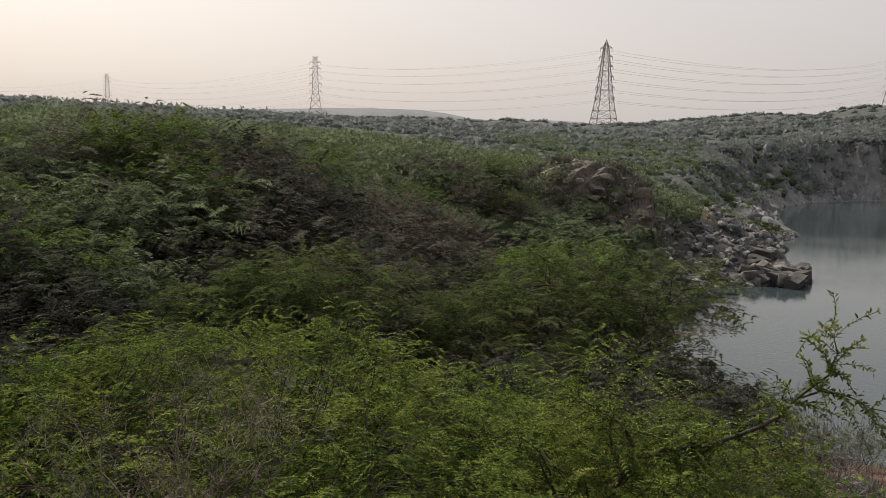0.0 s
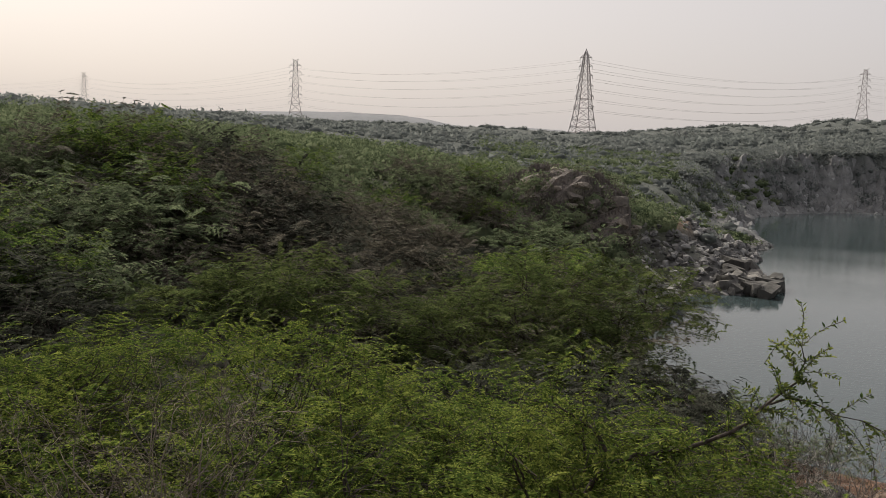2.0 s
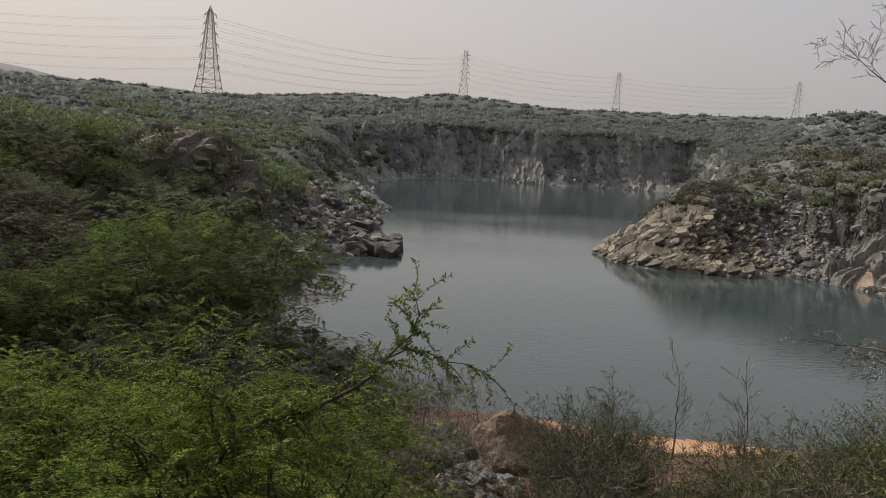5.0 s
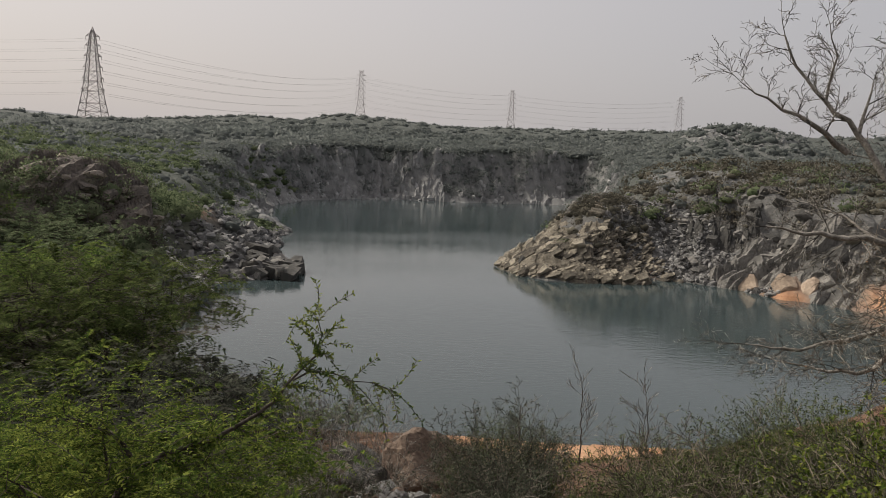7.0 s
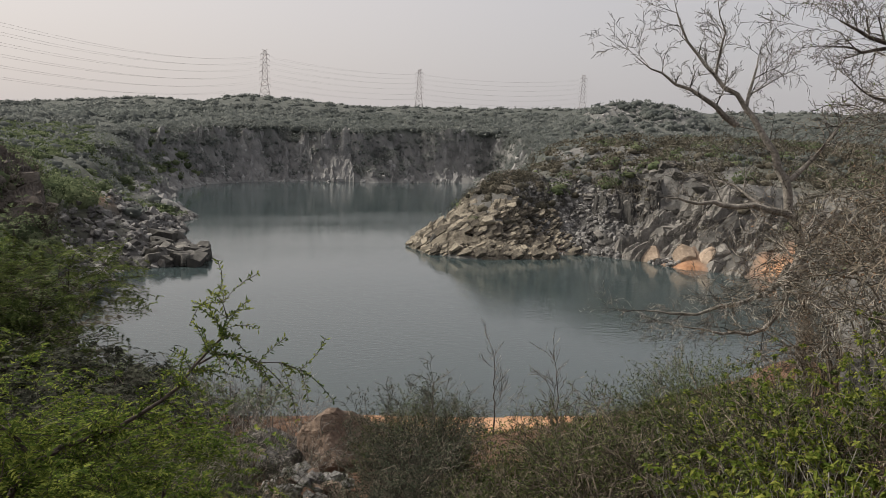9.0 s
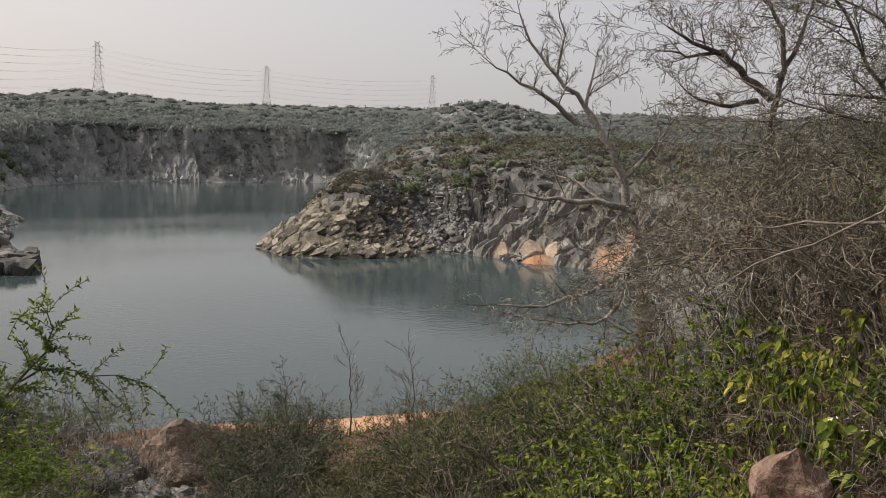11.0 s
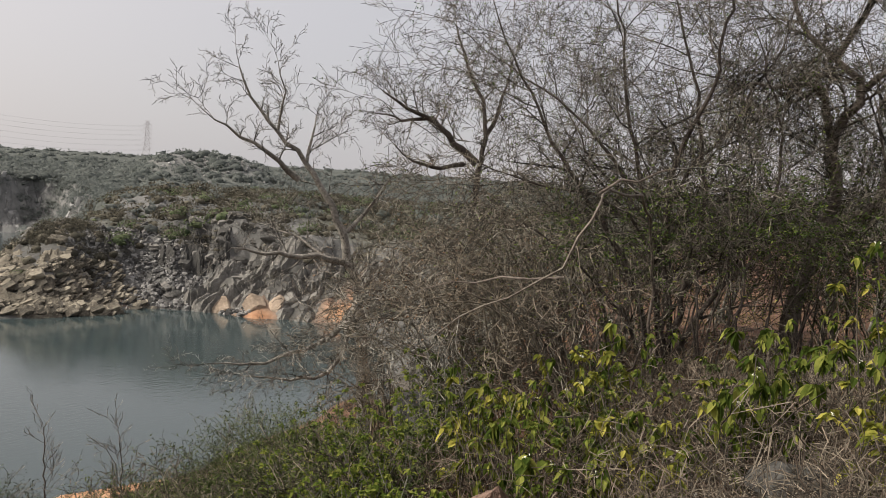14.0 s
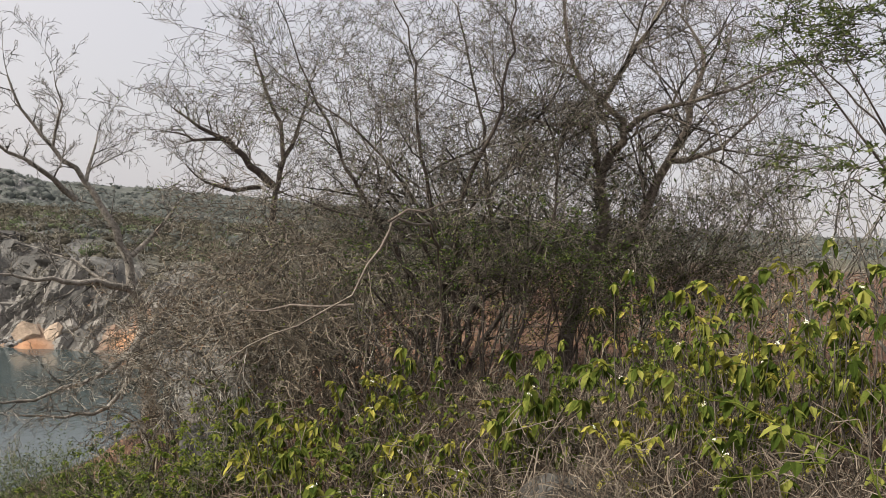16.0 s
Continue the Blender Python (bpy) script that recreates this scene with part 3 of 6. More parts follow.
p, rng = scatter(13, 7500, (41, 52, 62, 88), lambda x, y, d, g: (d > 0) & (d < 11) & (fractal(x, y, 8, 2, 59) > -0.6))
rubble("scree", p, 0.15 + 0.65 * rng.uniform(0, 1, len(p)) ** 2, ROCK, "loose grey stones on the quarry slope", "rubble", 0.8, seed=4)
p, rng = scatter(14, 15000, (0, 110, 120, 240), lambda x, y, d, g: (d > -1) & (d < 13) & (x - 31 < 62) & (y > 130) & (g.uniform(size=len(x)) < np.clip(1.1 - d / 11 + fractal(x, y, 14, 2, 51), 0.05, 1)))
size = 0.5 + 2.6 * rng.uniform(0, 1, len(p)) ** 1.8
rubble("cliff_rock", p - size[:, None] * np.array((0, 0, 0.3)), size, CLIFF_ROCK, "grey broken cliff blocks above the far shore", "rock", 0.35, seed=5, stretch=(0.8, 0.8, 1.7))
p, rng = scatter(15, 1600, (110, 230, 170, 230), lambda x, y, d, g: np.exp(-((np.degrees(np.arctan2(x, y)) - 36) / 4) ** 4 - ((np.hypot(x, y) - 245) / 22) ** 2) > g.uniform(size=len(x)))
rubble("rock_mound", p, rng.uniform(0.5, 1.9, len(p)), CLIFF_ROCK, "mound of dumped grey boulders on the skyline", "rubble", 0.7, seed=6)


def slab_rock(rng):
    """A split slab of layered rock: a flat lump of stone with broken corners, one metre long."""
    bm = bmesh.new()
    for _ in range(26):
        q = rng.uniform(-1, 1, 3)
        q /= max(abs(q)) ** rng.uniform(0.7, 1.0)
        bm.verts.new(q * np.array((0.5, 0.34, 0.15)) * rng.uniform(0.8, 1.05))
    bmesh.ops.convex_hull(bm, input=bm.verts)
    bmesh.ops.delete(bm, geom=[v for v in bm.verts if not v.link_faces], context="VERTS")
    bmesh.ops.triangulate(bm, faces=bm.faces)
    bm.verts.index_update()
    verts, tris = np.array([v.co[:] for v in bm.verts]), np.array([[v.index for v in f.verts] for f in bm.faces])
    bm.free()
    return verts, tris


def outcrop(name, box, cell, keep, strike, beds, material, label, seed, lift=0.5):
    """Layered bedrock that breaks out of the slope: beds in steps along the strike, cut by cross joints."""
    nx, ny = int((box[1] - box[0]) / cell), int((box[3] - box[2]) / cell)
    gx, gy = np.meshgrid(np.linspace(box[0], box[1], nx), np.linspace(box[2], box[3], ny), indexing="ij")
    x, y = gx.ravel(), gy.ravel()
    x, y = x + 0.3 * cell * value_noise(x * 7, y * 7, seed + 1), y + 0.3 * cell * value_noise(x * 7, y * 7, seed + 2)
    mask = np.clip(keep(x, y, shore_distance(x, y)) + 0.9 * fractal(x, y, 3.5, 3, seed + 3), 0, 1)
    a = radians(strike)
    across, along = x * math.cos(a) - y * math.sin(a), x * math.sin(a) + y * math.cos(a)
    z = land(x, y)[0] + (lift(x, y) if callable(lift) else lift)
    for k, (bed, step) in enumerate(beds):
        u = across / bed + 0.9 * fractal(x, y, bed * 4, 3, seed + 5 + k)
        cut = np.floor(along / (bed * 4.5) + hashed(np.floor(u), np.floor(u) * 0, seed + 20 + k) * 5 + 0.5 * fractal(x, y, bed * 2, 2, seed + 9))
        high = hashed(np.floor(u), cut, seed + 30 + k)
        saw = u - np.floor(u)
        z = z + step * (saw * 1.1 + (high - 0.5) * 0.7 - 0.55)
    z = z + 0.35 * fractal(x, y, 0.9, 4, seed + 50)
    z = z * mask + (np.minimum(land(x, y)[0], z) - 1.2) * (1 - mask)
    i, j = np.meshgrid(np.arange(nx - 1), np.arange(ny - 1), indexing="ij")
    i, j = i.ravel(), j.ravel()
    quads = np.stack([i * ny + j, (i + 1) * ny + j, (i + 1) * ny + j + 1, i * ny + j + 1], 1)
    quads = quads[mask[quads].max(1) > 0]
    used, back = np.unique(quads, return_inverse=True)
    return tagged(new(name, mesh_of(name, np.stack([x, y, z], 1)[used], back.reshape(quads.shape), material)), label, "rock")


rng = np.random.default_rng(41)
SLABS = [slab_rock(rng) for _ in range(9)]


def slabs(count, box, keep, dip, sizes, material, label, group, seed, sink=0.25, wide=1.0, thick=1.0):
    """Large slabs of layered rock, all dipping the same way, each one resting in the slope."""
    g = np.random.default_rng(seed)
    kinds = [mesh_of("rock_slab", v * np.array((1, wide, thick)), f, material) for v, f in SLABS]
    made = 0
    while made < count:
        x, y = g.uniform(box[0], box[1]), g.uniform(box[2], box[3])
        if not keep(x, y, float(shore_distance(np.array([x]), np.array([y]))[0])):
            continue
        ob = new("rock_slab", kinds[made % len(kinds)])
        size = sizes[0] + (sizes[1] - sizes[0]) * g.uniform() ** 1.7
        ob.scale = (size, size * g.uniform(0.8, 1.2), size * g.uniform(0.8, 1.3))
        ob.rotation_euler = [a + g.normal() * 0.10 for a in dip]
        ob.location = (x, y, max(ground_height(x, y), 0.1) + size * 0.12 - sink * size * 0.3)
        tagged(ob, label, "rock", group)
        made += 1


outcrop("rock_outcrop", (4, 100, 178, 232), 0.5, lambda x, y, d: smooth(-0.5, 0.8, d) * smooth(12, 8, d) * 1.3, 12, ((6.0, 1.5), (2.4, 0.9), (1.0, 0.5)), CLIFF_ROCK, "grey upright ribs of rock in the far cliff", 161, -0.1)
# layered rock of the tip, the dipping beds beside the orange soil, and the outcrops along the plateau's edge
outcrop("rock_outcrop", (27.5, 44, 67.5, 87), 0.16, lambda x, y, d: smooth(-1.2, 0.3, d) * smooth(8.5, 5.5, d) * smooth(43.5, 41, x) * 1.5, -52, ((2.4, 0.9), (1.0, 0.55)), OCHRE_ROCK, "ochre-grey layered rock at the promontory's tip", 142, -0.05)
outcrop("rock_outcrop", (47.5, 64, 49, 70), 0.18, lambda x, y, d: smooth(-1.2, 0.4, d) * smooth(9.5, 7, d) * smooth(47.8, 49.5, x) * (1.5 - 2.2 * bare_soil(x, y)), 89, ((2.6, 1.2), (1.0, 0.45), (0.4, 0.12)), PALE_ROCK, "grey-brown beds of dipping rock above the shore", 143)
outcrop("rock_outcrop", (44.5, 56, 66, 80), 0.2, lambda x, y, d: smooth(4.0, 6.0, d) * smooth(12, 9.5, d) * 1.2 - 0.35, 30, ((3.0, 1.5), (1.1, 0.5), (0.4, 0.15)), PALE_ROCK, "pale broken rock of the quarry's upper face", 144)
slabs(170, (28.5, 43.5, 68.5, 84), lambda x, y, d: -0.3 < d < 6 and x + 0.45 * y < 76, (0.55, -0.50, -0.43), (0.5, 1.6), OCHRE_ROCK, "ochre slab of layered rock at the promontory's tip", "slabs of the promontory tip", 42, -0.5, thick=1.2)
slabs(26, (48.5, 62, 50, 69), lambda x, y, d: 0.5 < d < 8 and bare_soil(x, y) < 0.3, (0.65, -0.5, -0.68), (1.2, 3.2), PALE_ROCK, "grey-brown slab of dipping rock above the shore", "dipping slabs of the shore", 43)
slabs(44, (49, 60, 66, 78), lambda x, y, d: d > 5, (0.3, 0.1, -0.6), (0.9, 2.4), PALE_ROCK, "brown-grey block at the plateau's broken edge", "blocks of the plateau edge", 45, 0.1, thick=1.8)
slabs(34, (38.5, 46, 80, 92), lambda x, y, d: d > 3, (0.2, 0.2, -0.5), (0.8, 2.0), OCHRE_ROCK, "pale block of the outcrop above the scrub", "blocks of the outcrop", 46, 0.1, thick=1.8)

TAN_ROCK = surface("tan_rock", (0.15, 0.115, 0.085), (0.30, 0.235, 0.175), (0.47, 0.38, 0.295), 1.2, 0.9, 0.8, 9, 0.2)
tan_slabs = [mesh_of("rock_slab", v * np.array((1, 1.2, 1.6)), f, TAN_ROCK) for v, f in SLABS]
for k, (x, y, size) in enumerate([(50.4, 66.0, 2.5), (51.9, 62.6, 2.6), (53.6, 60.6, 2.2)]):
    ob = new("rock_slab", tan_slabs[k + 2])
    ob.scale, ob.rotation_euler = (size, size, size), (0.7, -0.55, -0.65 + 0.1 * k)
    ob.location = (x, y, max(ground_height(x, y), 0.1) + 0.25)
    tagged(ob, "pale tan slab of bare rock sloping into the lake", "rock", "pale slabs of the shore")

# lightened beyond the stone's own tone, in place of haze over the bluff
BLUFF_ROCK = surface("reddish_grey_rock", (0.085, 0.074, 0.066), (0.195, 0.168, 0.145), (0.36, 0.295, 0.24), 1.8, 0.9, 0.9, 9, 0.4)


def bluff_rise(x, y):
    """How far the bluff stands over the slope: a flat crest that breaks off towards the lake."""
    heading = np.degrees(np.arctan2(x, y))
    crest = np.interp(heading, [-17, -13.5, -11, -6.4, -4.9, -4.2], [7.0, 9.2, 10.3, 10.0, 7.0, 4.0])
    return np.clip(crest - land(x, y)[0], 0, 7) * smooth(54, 60, np.hypot(x, y))


outcrop("rock_outcrop", (-20, -3, 52, 72), 0.2, lambda x, y, d: smooth(53, 57, np.hypot(x, y)) * smooth(71, 68, np.hypot(x, y)) * smooth(-17, -14, np.degrees(np.arctan2(x, y))) * smooth(-4.2, -5.2, np.degrees(np.arctan2(x, y))) * 1.4, 40, ((2.2, 1.2), (0.9, 0.5)), BLUFF_ROCK, "reddish-grey broken rock of the bluff over the hollow", 151, bluff_rise)

# ---- far scrub ----
def ball(sub=1):
    bm = bmesh.new()
    bmesh.ops.create_icosphere(bm, subdivisions=sub, radius=1)
    bm.verts.index_update()
    v, f = np.array([q.co[:] for q in bm.verts]), np.array([[q.index for q in t.verts] for t in bm.faces])
    bm.free()
    return v, f


def leaf_tris(rng, centres, size, spread_r):
    """Loose triangles strewn about the centres, as clumps of foliage far away."""
    n = len(centres)
    c = centres + rng.normal(size=(n, 3)) * spread_r
    e1, e2 = rng.normal(size=(n, 3)), rng.normal(size=(n, 3))
    e1 *= (size / np.linalg.norm(e1, axis=1))[:, None]
    e2 *= (size / np.linalg.norm(e2, axis=1))[:, None]
    v = np.stack([c + e1, c - 0.5 * e1 + e2 * 0.7, c - 0.5 * e1 - e2 * 0.7], 1).reshape(-1, 3)
    return v, np.arange(3 * n).reshape(n, 3)


def scrub_cloud(name, places, radii, flat, per, leaf, material, label, seed, heart=0.92):
    """Many low bushes as one mesh: each a dome of small leaf clumps over an uneven dark heart."""
    rng = np.random.default_rng(seed)
    heart_v, heart_f = ball(1)
    n = len(places)
    dirs = rng.normal(size=(n, per, 3))
    dirs[..., 2] = np.abs(dirs[..., 2]) - 0.15
    dirs /= np.linalg.norm(dirs, axis=2)[..., None]
    lumps = rng.normal(size=(n, 4, 3))
    lumps /= np.linalg.norm(lumps, axis=2)[..., None]
    swell = 0.85 + 0.35 * np.max(np.einsum("npk,nlk->npl", dirs, lumps), axis=2)
    shape = np.stack([np.ones(n), rng.uniform(0.75, 1.2, n), np.full(n, flat) * rng.uniform(0.8, 1.25, n)], 1)
    centres = places[:, None] + dirs * swell[..., None] * (radii[:, None] * shape)[:, None]
    lv, lf = leaf_tris(rng, centres.reshape(-1, 3), np.repeat(radii * leaf, per) * rng.uniform(0.6, 1.4, n * per), 0.06 * np.repeat(radii, per)[:, None])
    hv = places[:, None] + heart_v[None] * (radii[:, None] * shape)[:, None] * heart * rng.uniform(0.8, 1.15, (n, len(heart_v), 1))
    hf = heart_f[None] + (np.arange(n) * len(heart_v))[:, None, None]
    verts = np.concatenate([hv.reshape(-1, 3), lv])
    faces = np.concatenate([hf.reshape(-1, 3), lf + n * len(heart_v)])
    return tagged(new(name, mesh_of(name, verts, faces, material, True)), label, "scrub", kind="stuff")


def sector(seed, count, r0, r1, h0, h1, keep=lambda x, y, d, g: d > 1.5):
    rng = np.random.default_rng(seed)
    r = np.sqrt(rng.uniform(r0 ** 2, r1 ** 2, count))
    h = np.radians(rng.uniform(h0, h1, count))
    x, y = r * np.sin(h), r * np.cos(h)
    ok = keep(x, y, shore_distance(x, y), rng)
    x, y = x[ok], y[ok]
    return np.stack([x, y, land(x, y)[0]], 1), rng


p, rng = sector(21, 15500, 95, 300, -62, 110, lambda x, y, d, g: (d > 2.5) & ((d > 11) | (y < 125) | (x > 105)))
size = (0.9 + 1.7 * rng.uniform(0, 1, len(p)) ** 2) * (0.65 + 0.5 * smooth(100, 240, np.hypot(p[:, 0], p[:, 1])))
scrub_cloud("hill_scrub", p, size, 0.55, 16, 0.26, SCRUB, "grey-green thorn scrub over the hills, paled by haze in its colour", 31, 0.85)
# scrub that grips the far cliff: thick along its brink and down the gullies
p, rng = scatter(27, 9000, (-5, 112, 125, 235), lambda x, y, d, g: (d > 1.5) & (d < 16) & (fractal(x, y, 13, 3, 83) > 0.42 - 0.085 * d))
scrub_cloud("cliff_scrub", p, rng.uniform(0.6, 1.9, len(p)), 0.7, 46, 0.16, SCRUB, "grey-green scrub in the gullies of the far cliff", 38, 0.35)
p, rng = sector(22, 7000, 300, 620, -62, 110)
scrub_cloud("distant_scrub", p, rng.uniform(1.1, 2.4, len(p)), 0.5, 12, 0.28, SCRUB, "thorn scrub along the far ridges, haze put into its colour", 32)
p, rng = sector(25, 2600, 66, 190, -16, 8, lambda x, y, d, g: (d > np.where(y < 100, 8.0, 2.5)) & ~((np.hypot(x + 3.2, (y - 92) / 2) < 2.2)) & (fractal(x, y, 12, 2, 81) > -0.2))
scrub_cloud("spit_scrub", p, rng.uniform(0.5, 1.3, len(p)) * (0.7 + 0.4 * smooth(70, 150, np.hypot(p[:, 0], p[:, 1]))), 0.6, 60, 0.15, LEAF_HAZED, "low olive scrub behind the rocky spit", 36, 0.88)
p, rng = sector(23, 900, 50, 100, -62, 3, lambda x, y, d, g: (d > np.where(x > -12, 9.0, 4.0)) & ~((np.hypot(x + 3.2, (y - 92) / 2) < 2.4)))
scrub_cloud("slope_scrub", p, rng.uniform(1.0, 2.2, len(p)), 0.62, 230, 0.085, LEAF_HAZED, "dense olive scrub on the slope beyond the hollow", 33, 0.85)
p, rng = scatter(24, 3900, (31, 120, 46, 130), lambda x, y, d, g: (d > 4.5) & (g.uniform(size=len(x)) < np.clip((d - 3) / 7 + fractal(x, y, 9, 2, 71), 0.10, 0.95)))
half = len(p) * 4 // 5
scrub_cloud("dry_ledge_scrub", p[:half], rng.uniform(0.5, 1.7, half), 0.6, 95, 0.12, LEAF_DRY, "leafless grey-brown scrub on the ledges of the promontory", 35, 0.6)
p = p[half:]
scrub_cloud("ledge_scrub", p, rng.uniform(0.5, 1.7, len(p)), 0.55, 95, 0.12, LEAF_HAZED, "low scrub on the ledges of the promontory", 34, 0.7)


LEAF_TIP = surface("grey_brown_leaves", (0.040, 0.038, 0.031), (0.076, 0.072, 0.058), (0.125, 0.118, 0.093), 1.5, 0.8, 0.0, 6, 0.4, 0.25)
p, rng = scatter(26, 420, (31, 46, 74, 92), lambda x, y, d, g: (d > 4.6) & (fractal(x, y, 6, 2, 72) > -0.3))
scrub_cloud("tip_scrub", p, rng.uniform(0.5, 1.3, len(p)), 0.75, 230, 0.055, LEAF_TIP, "grey-brown leafless scrub on top of the promontory's tip", 37, 0.55)


# bushes that overgrow the bluff's face and crest
rng = np.random.default_rng(47)
h, r = np.radians(rng.uniform(-17, -4.4, 520)), rng.uniform(53.0, 70, 520)
x, y = r * np.sin(h), r * np.cos(h)
p = np.stack([x, y, land(x, y)[0] + bluff_rise(x, y) * 0.95], 1)[(fractal(x, y, 5, 2, 73) > -0.1 + 0.4 * smooth(58, 60, r) * smooth(67, 63, r))]
scrub_cloud("bluff_scrub", p[::2], rng.uniform(0.5, 1.5, len(p[::2])), 0.8, 210, 0.075, LEAF_HAZED, "olive scrub growing over the rock bluff", 39, 0.6)
scrub_cloud("dry_bluff_scrub", p[1::2], rng.uniform(0.5, 1.4, len(p[1::2])), 0.8, 210, 0.065, LEAF_DRY, "half bare grey-brown scrub on the rock bluff", 40, 0.5)


# ---- trees ----
class Plant:
    """Grows limbs and twigs as straight pieces, and remembers where leaves can sit."""

    def __init__(self, seed):
        self.rng = np.random.default_rng(seed)
        self.p0, self.p1, self.r0, self.r1 = [], [], [], []
        self.seats, self.ways, self.paths = [], [], []

    def limb(self, points, r0, r1):
        """A limb along given points; returns points and directions along it from which twigs can spring."""
        pts = np.array(points, float)
        fine = []
        for a, b in zip(pts, pts[1:]):
            n = max(2, int(np.linalg.norm(b - a) / 0.18))
            for k in range(n):
                fine.append(a + (b - a) * k / n)
        fine.append(pts[-1])
        fine = np.array(fine)
        smoothed = fine.copy()
        for _ in range(3):
            smoothed[1:-1] = (smoothed[:-2] + smoothed[1:-1] * 2 + smoothed[2:]) / 4
        smoothed[1:-1] += self.rng.normal(size=(len(fine) - 2, 3)) * 0.018
        rad = np.linspace(r0, r1, len(fine))
        self.paths.append((smoothed, rad))
        way = np.gradient(smoothed, axis=0)
        return smoothed, way / np.linalg.norm(way, axis=1)[:, None], rad

    def add(self, a, b, ra, rb):
        self.p0.append(a), self.p1.append(b), self.r0.append(ra), self.r1.append(rb)

    def grow(self, p, d, length, radius, levels, bend=0.22, rise=0.05, splits=4, angle=0.75, shrink=0.62, step=None, seat_level=0):
        """A branch that wanders from p along d and splits, level by level."""
        g = self.rng
        n = max(3, int(length / (step or max(0.06, length / 6)))) if levels > 0 else 2 if length < 0.3 else 3
        d = np.array(d, float) / np.linalg.norm(d)
        spawn = set(g.choice(np.arange(1, n + 1), size=min(n, splits), replace=False).tolist()) if levels > 0 else set()
        r = radius
        for k in range(1, n + 1):
            d = d + g.normal(size=3) * bend + np.array((0, 0, rise))
            d /= np.linalg.norm(d)
            q = p + d * length / n
            rn = max(radius * (1 - 0.75 * k / n), 0.0015)
            self.add(p, q, r, rn)
            if levels <= seat_level:
                self.seats.append(q), self.ways.append(d.copy())
            p, r = q, rn
            if k in spawn:
                side = np.cross(d, g.normal(size=3))
                side /= np.linalg.norm(side)
                a = angle * g.uniform(0.6, 1.3)
                self.grow(p, d * math.cos(a) + side * math.sin(a), length * shrink * g.uniform(0.7, 1.2), rn * 0.75, levels - 1, bend, rise, splits, angle, shrink, step, seat_level)

    def limb_meshes(self, material, sides=6):
        """One closed tube for each limb."""
        return [mesh_of("limb", *pipe(p, r, sides), material, True) for p, r in self.paths]

    def wood(self, name, material, sides=4, thin=0.0):
        return mesh_of(name, *tubes(self.p0, self.p1, np.maximum(self.r0, thin), np.maximum(self.r1, thin), sides), material)

    def clear(self):
        self.p0, self.p1, self.r0, self.r1 = [], [], [], []


def blades(rng, seats, ways, length, width, droop=0.0, flat=0.4):
    """Leaf blades as kites: from each seat, away from the twig."""
    n = len(seats)
    d = ways * 0.5 + rng.normal(size=(n, 3)) * np.array((1, 1, flat))
    d[:, 2] -= droop
    d /= np.linalg.norm(d, axis=1)[:, None]
    side = np.cross(d, rng.normal(size=(n, 3)) * 0.5 + np.array((0, 0, 1.0)))
    side /= np.linalg.norm(side, axis=1)[:, None]
    up = np.cross(side, d)
    length, width = length * rng.uniform(0.6, 1.3, n)[:, None], width * rng.uniform(0.7, 1.2, n)[:, None]
    mid = seats + d * length * 0.45 + up * length * 0.06
    v = np.stack([seats, mid + side * width / 2, seats + d * length, mid - side * width / 2], 1).reshape(-1, 3)
    return v, np.arange(4 * n).reshape(n, 4)


def polar(heading, r, z=None):
    x, y = r * math.sin(radians(heading)), r * math.cos(radians(heading))
    return np.array((x, y, ground_height(x, y) if z is None else z))


def spot(heading, elev, r):
    """A place seen from the hill at that heading and rise, r metres off across the ground."""
    return np.array((r * math.sin(radians(heading)), r * math.cos(radians(heading)), 12 + r * math.tan(radians(elev))))


def unit(v):
    return v / np.maximum(np.linalg.norm(v, axis=-1, keepdims=True), 1e-9)


def sprays(rng, roots, ways, length, per, leaf, width, droop=0.35, fold=0.5, coarse=False, lay=0.25):
    """Arching twigs with small leaves set in two rows: twig ends and leaf kites."""
    n = len(roots)
    L = length * rng.uniform(0.6, 1.35, n)
    s = np.linspace(0, 1, 4)
    down = np.array((0, 0, 1.0))
    sag = droop * rng.uniform(0.4, 1.5, n)
    wob = rng.normal(size=(n, 3)) * 0.18

    def along(f):
        return roots + ways * (L * f)[:, None] + wob * (L * f * f)[:, None] - down * (L * sag * f * f)[:, None]

    line = np.stack([along(np.full(n, k)) for k in s], 1)
    f = (np.arange(per) + 0.6) / per
    P, W = [], []
    for k in f:
        fk = np.clip(k + rng.normal(size=n) * 0.02, 0, 1)
        P.append(along(fk))
        W.append(unit(along(np.minimum(fk + 0.05, 1.05)) - along(fk)))
    P, W = np.stack(P, 1).reshape(-1, 3), np.stack(W, 1).reshape(-1, 3)
    m = len(P)
    side = unit(np.cross(W, down + rng.normal(size=(m, 3)) * fold))
    quads = []
    for sg in (-1, 1):
        d = unit(side * sg + W * rng.uniform(0.2, 0.9, (m, 1)) + rng.normal(size=(m, 3)) * lay)
        across = unit(np.cross(d, down + rng.normal(size=(m, 3)) * lay * 2.4))
        l, w = leaf * rng.uniform(0.55, 1.3, (m, 1)), width * rng.uniform(0.7, 1.3, (m, 1))
        mid = P + d * l * 0.5
        quads.append(np.stack([P, mid + across * w * 0.6, P + d * l] if coarse else [P, mid + across * w / 2, P + d * l, mid - across * w / 2], 1))
    v = np.concatenate(quads).reshape(-1, 3)
    return line, v, np.arange(len(v)).reshape(-1, 3 if coarse else 4)


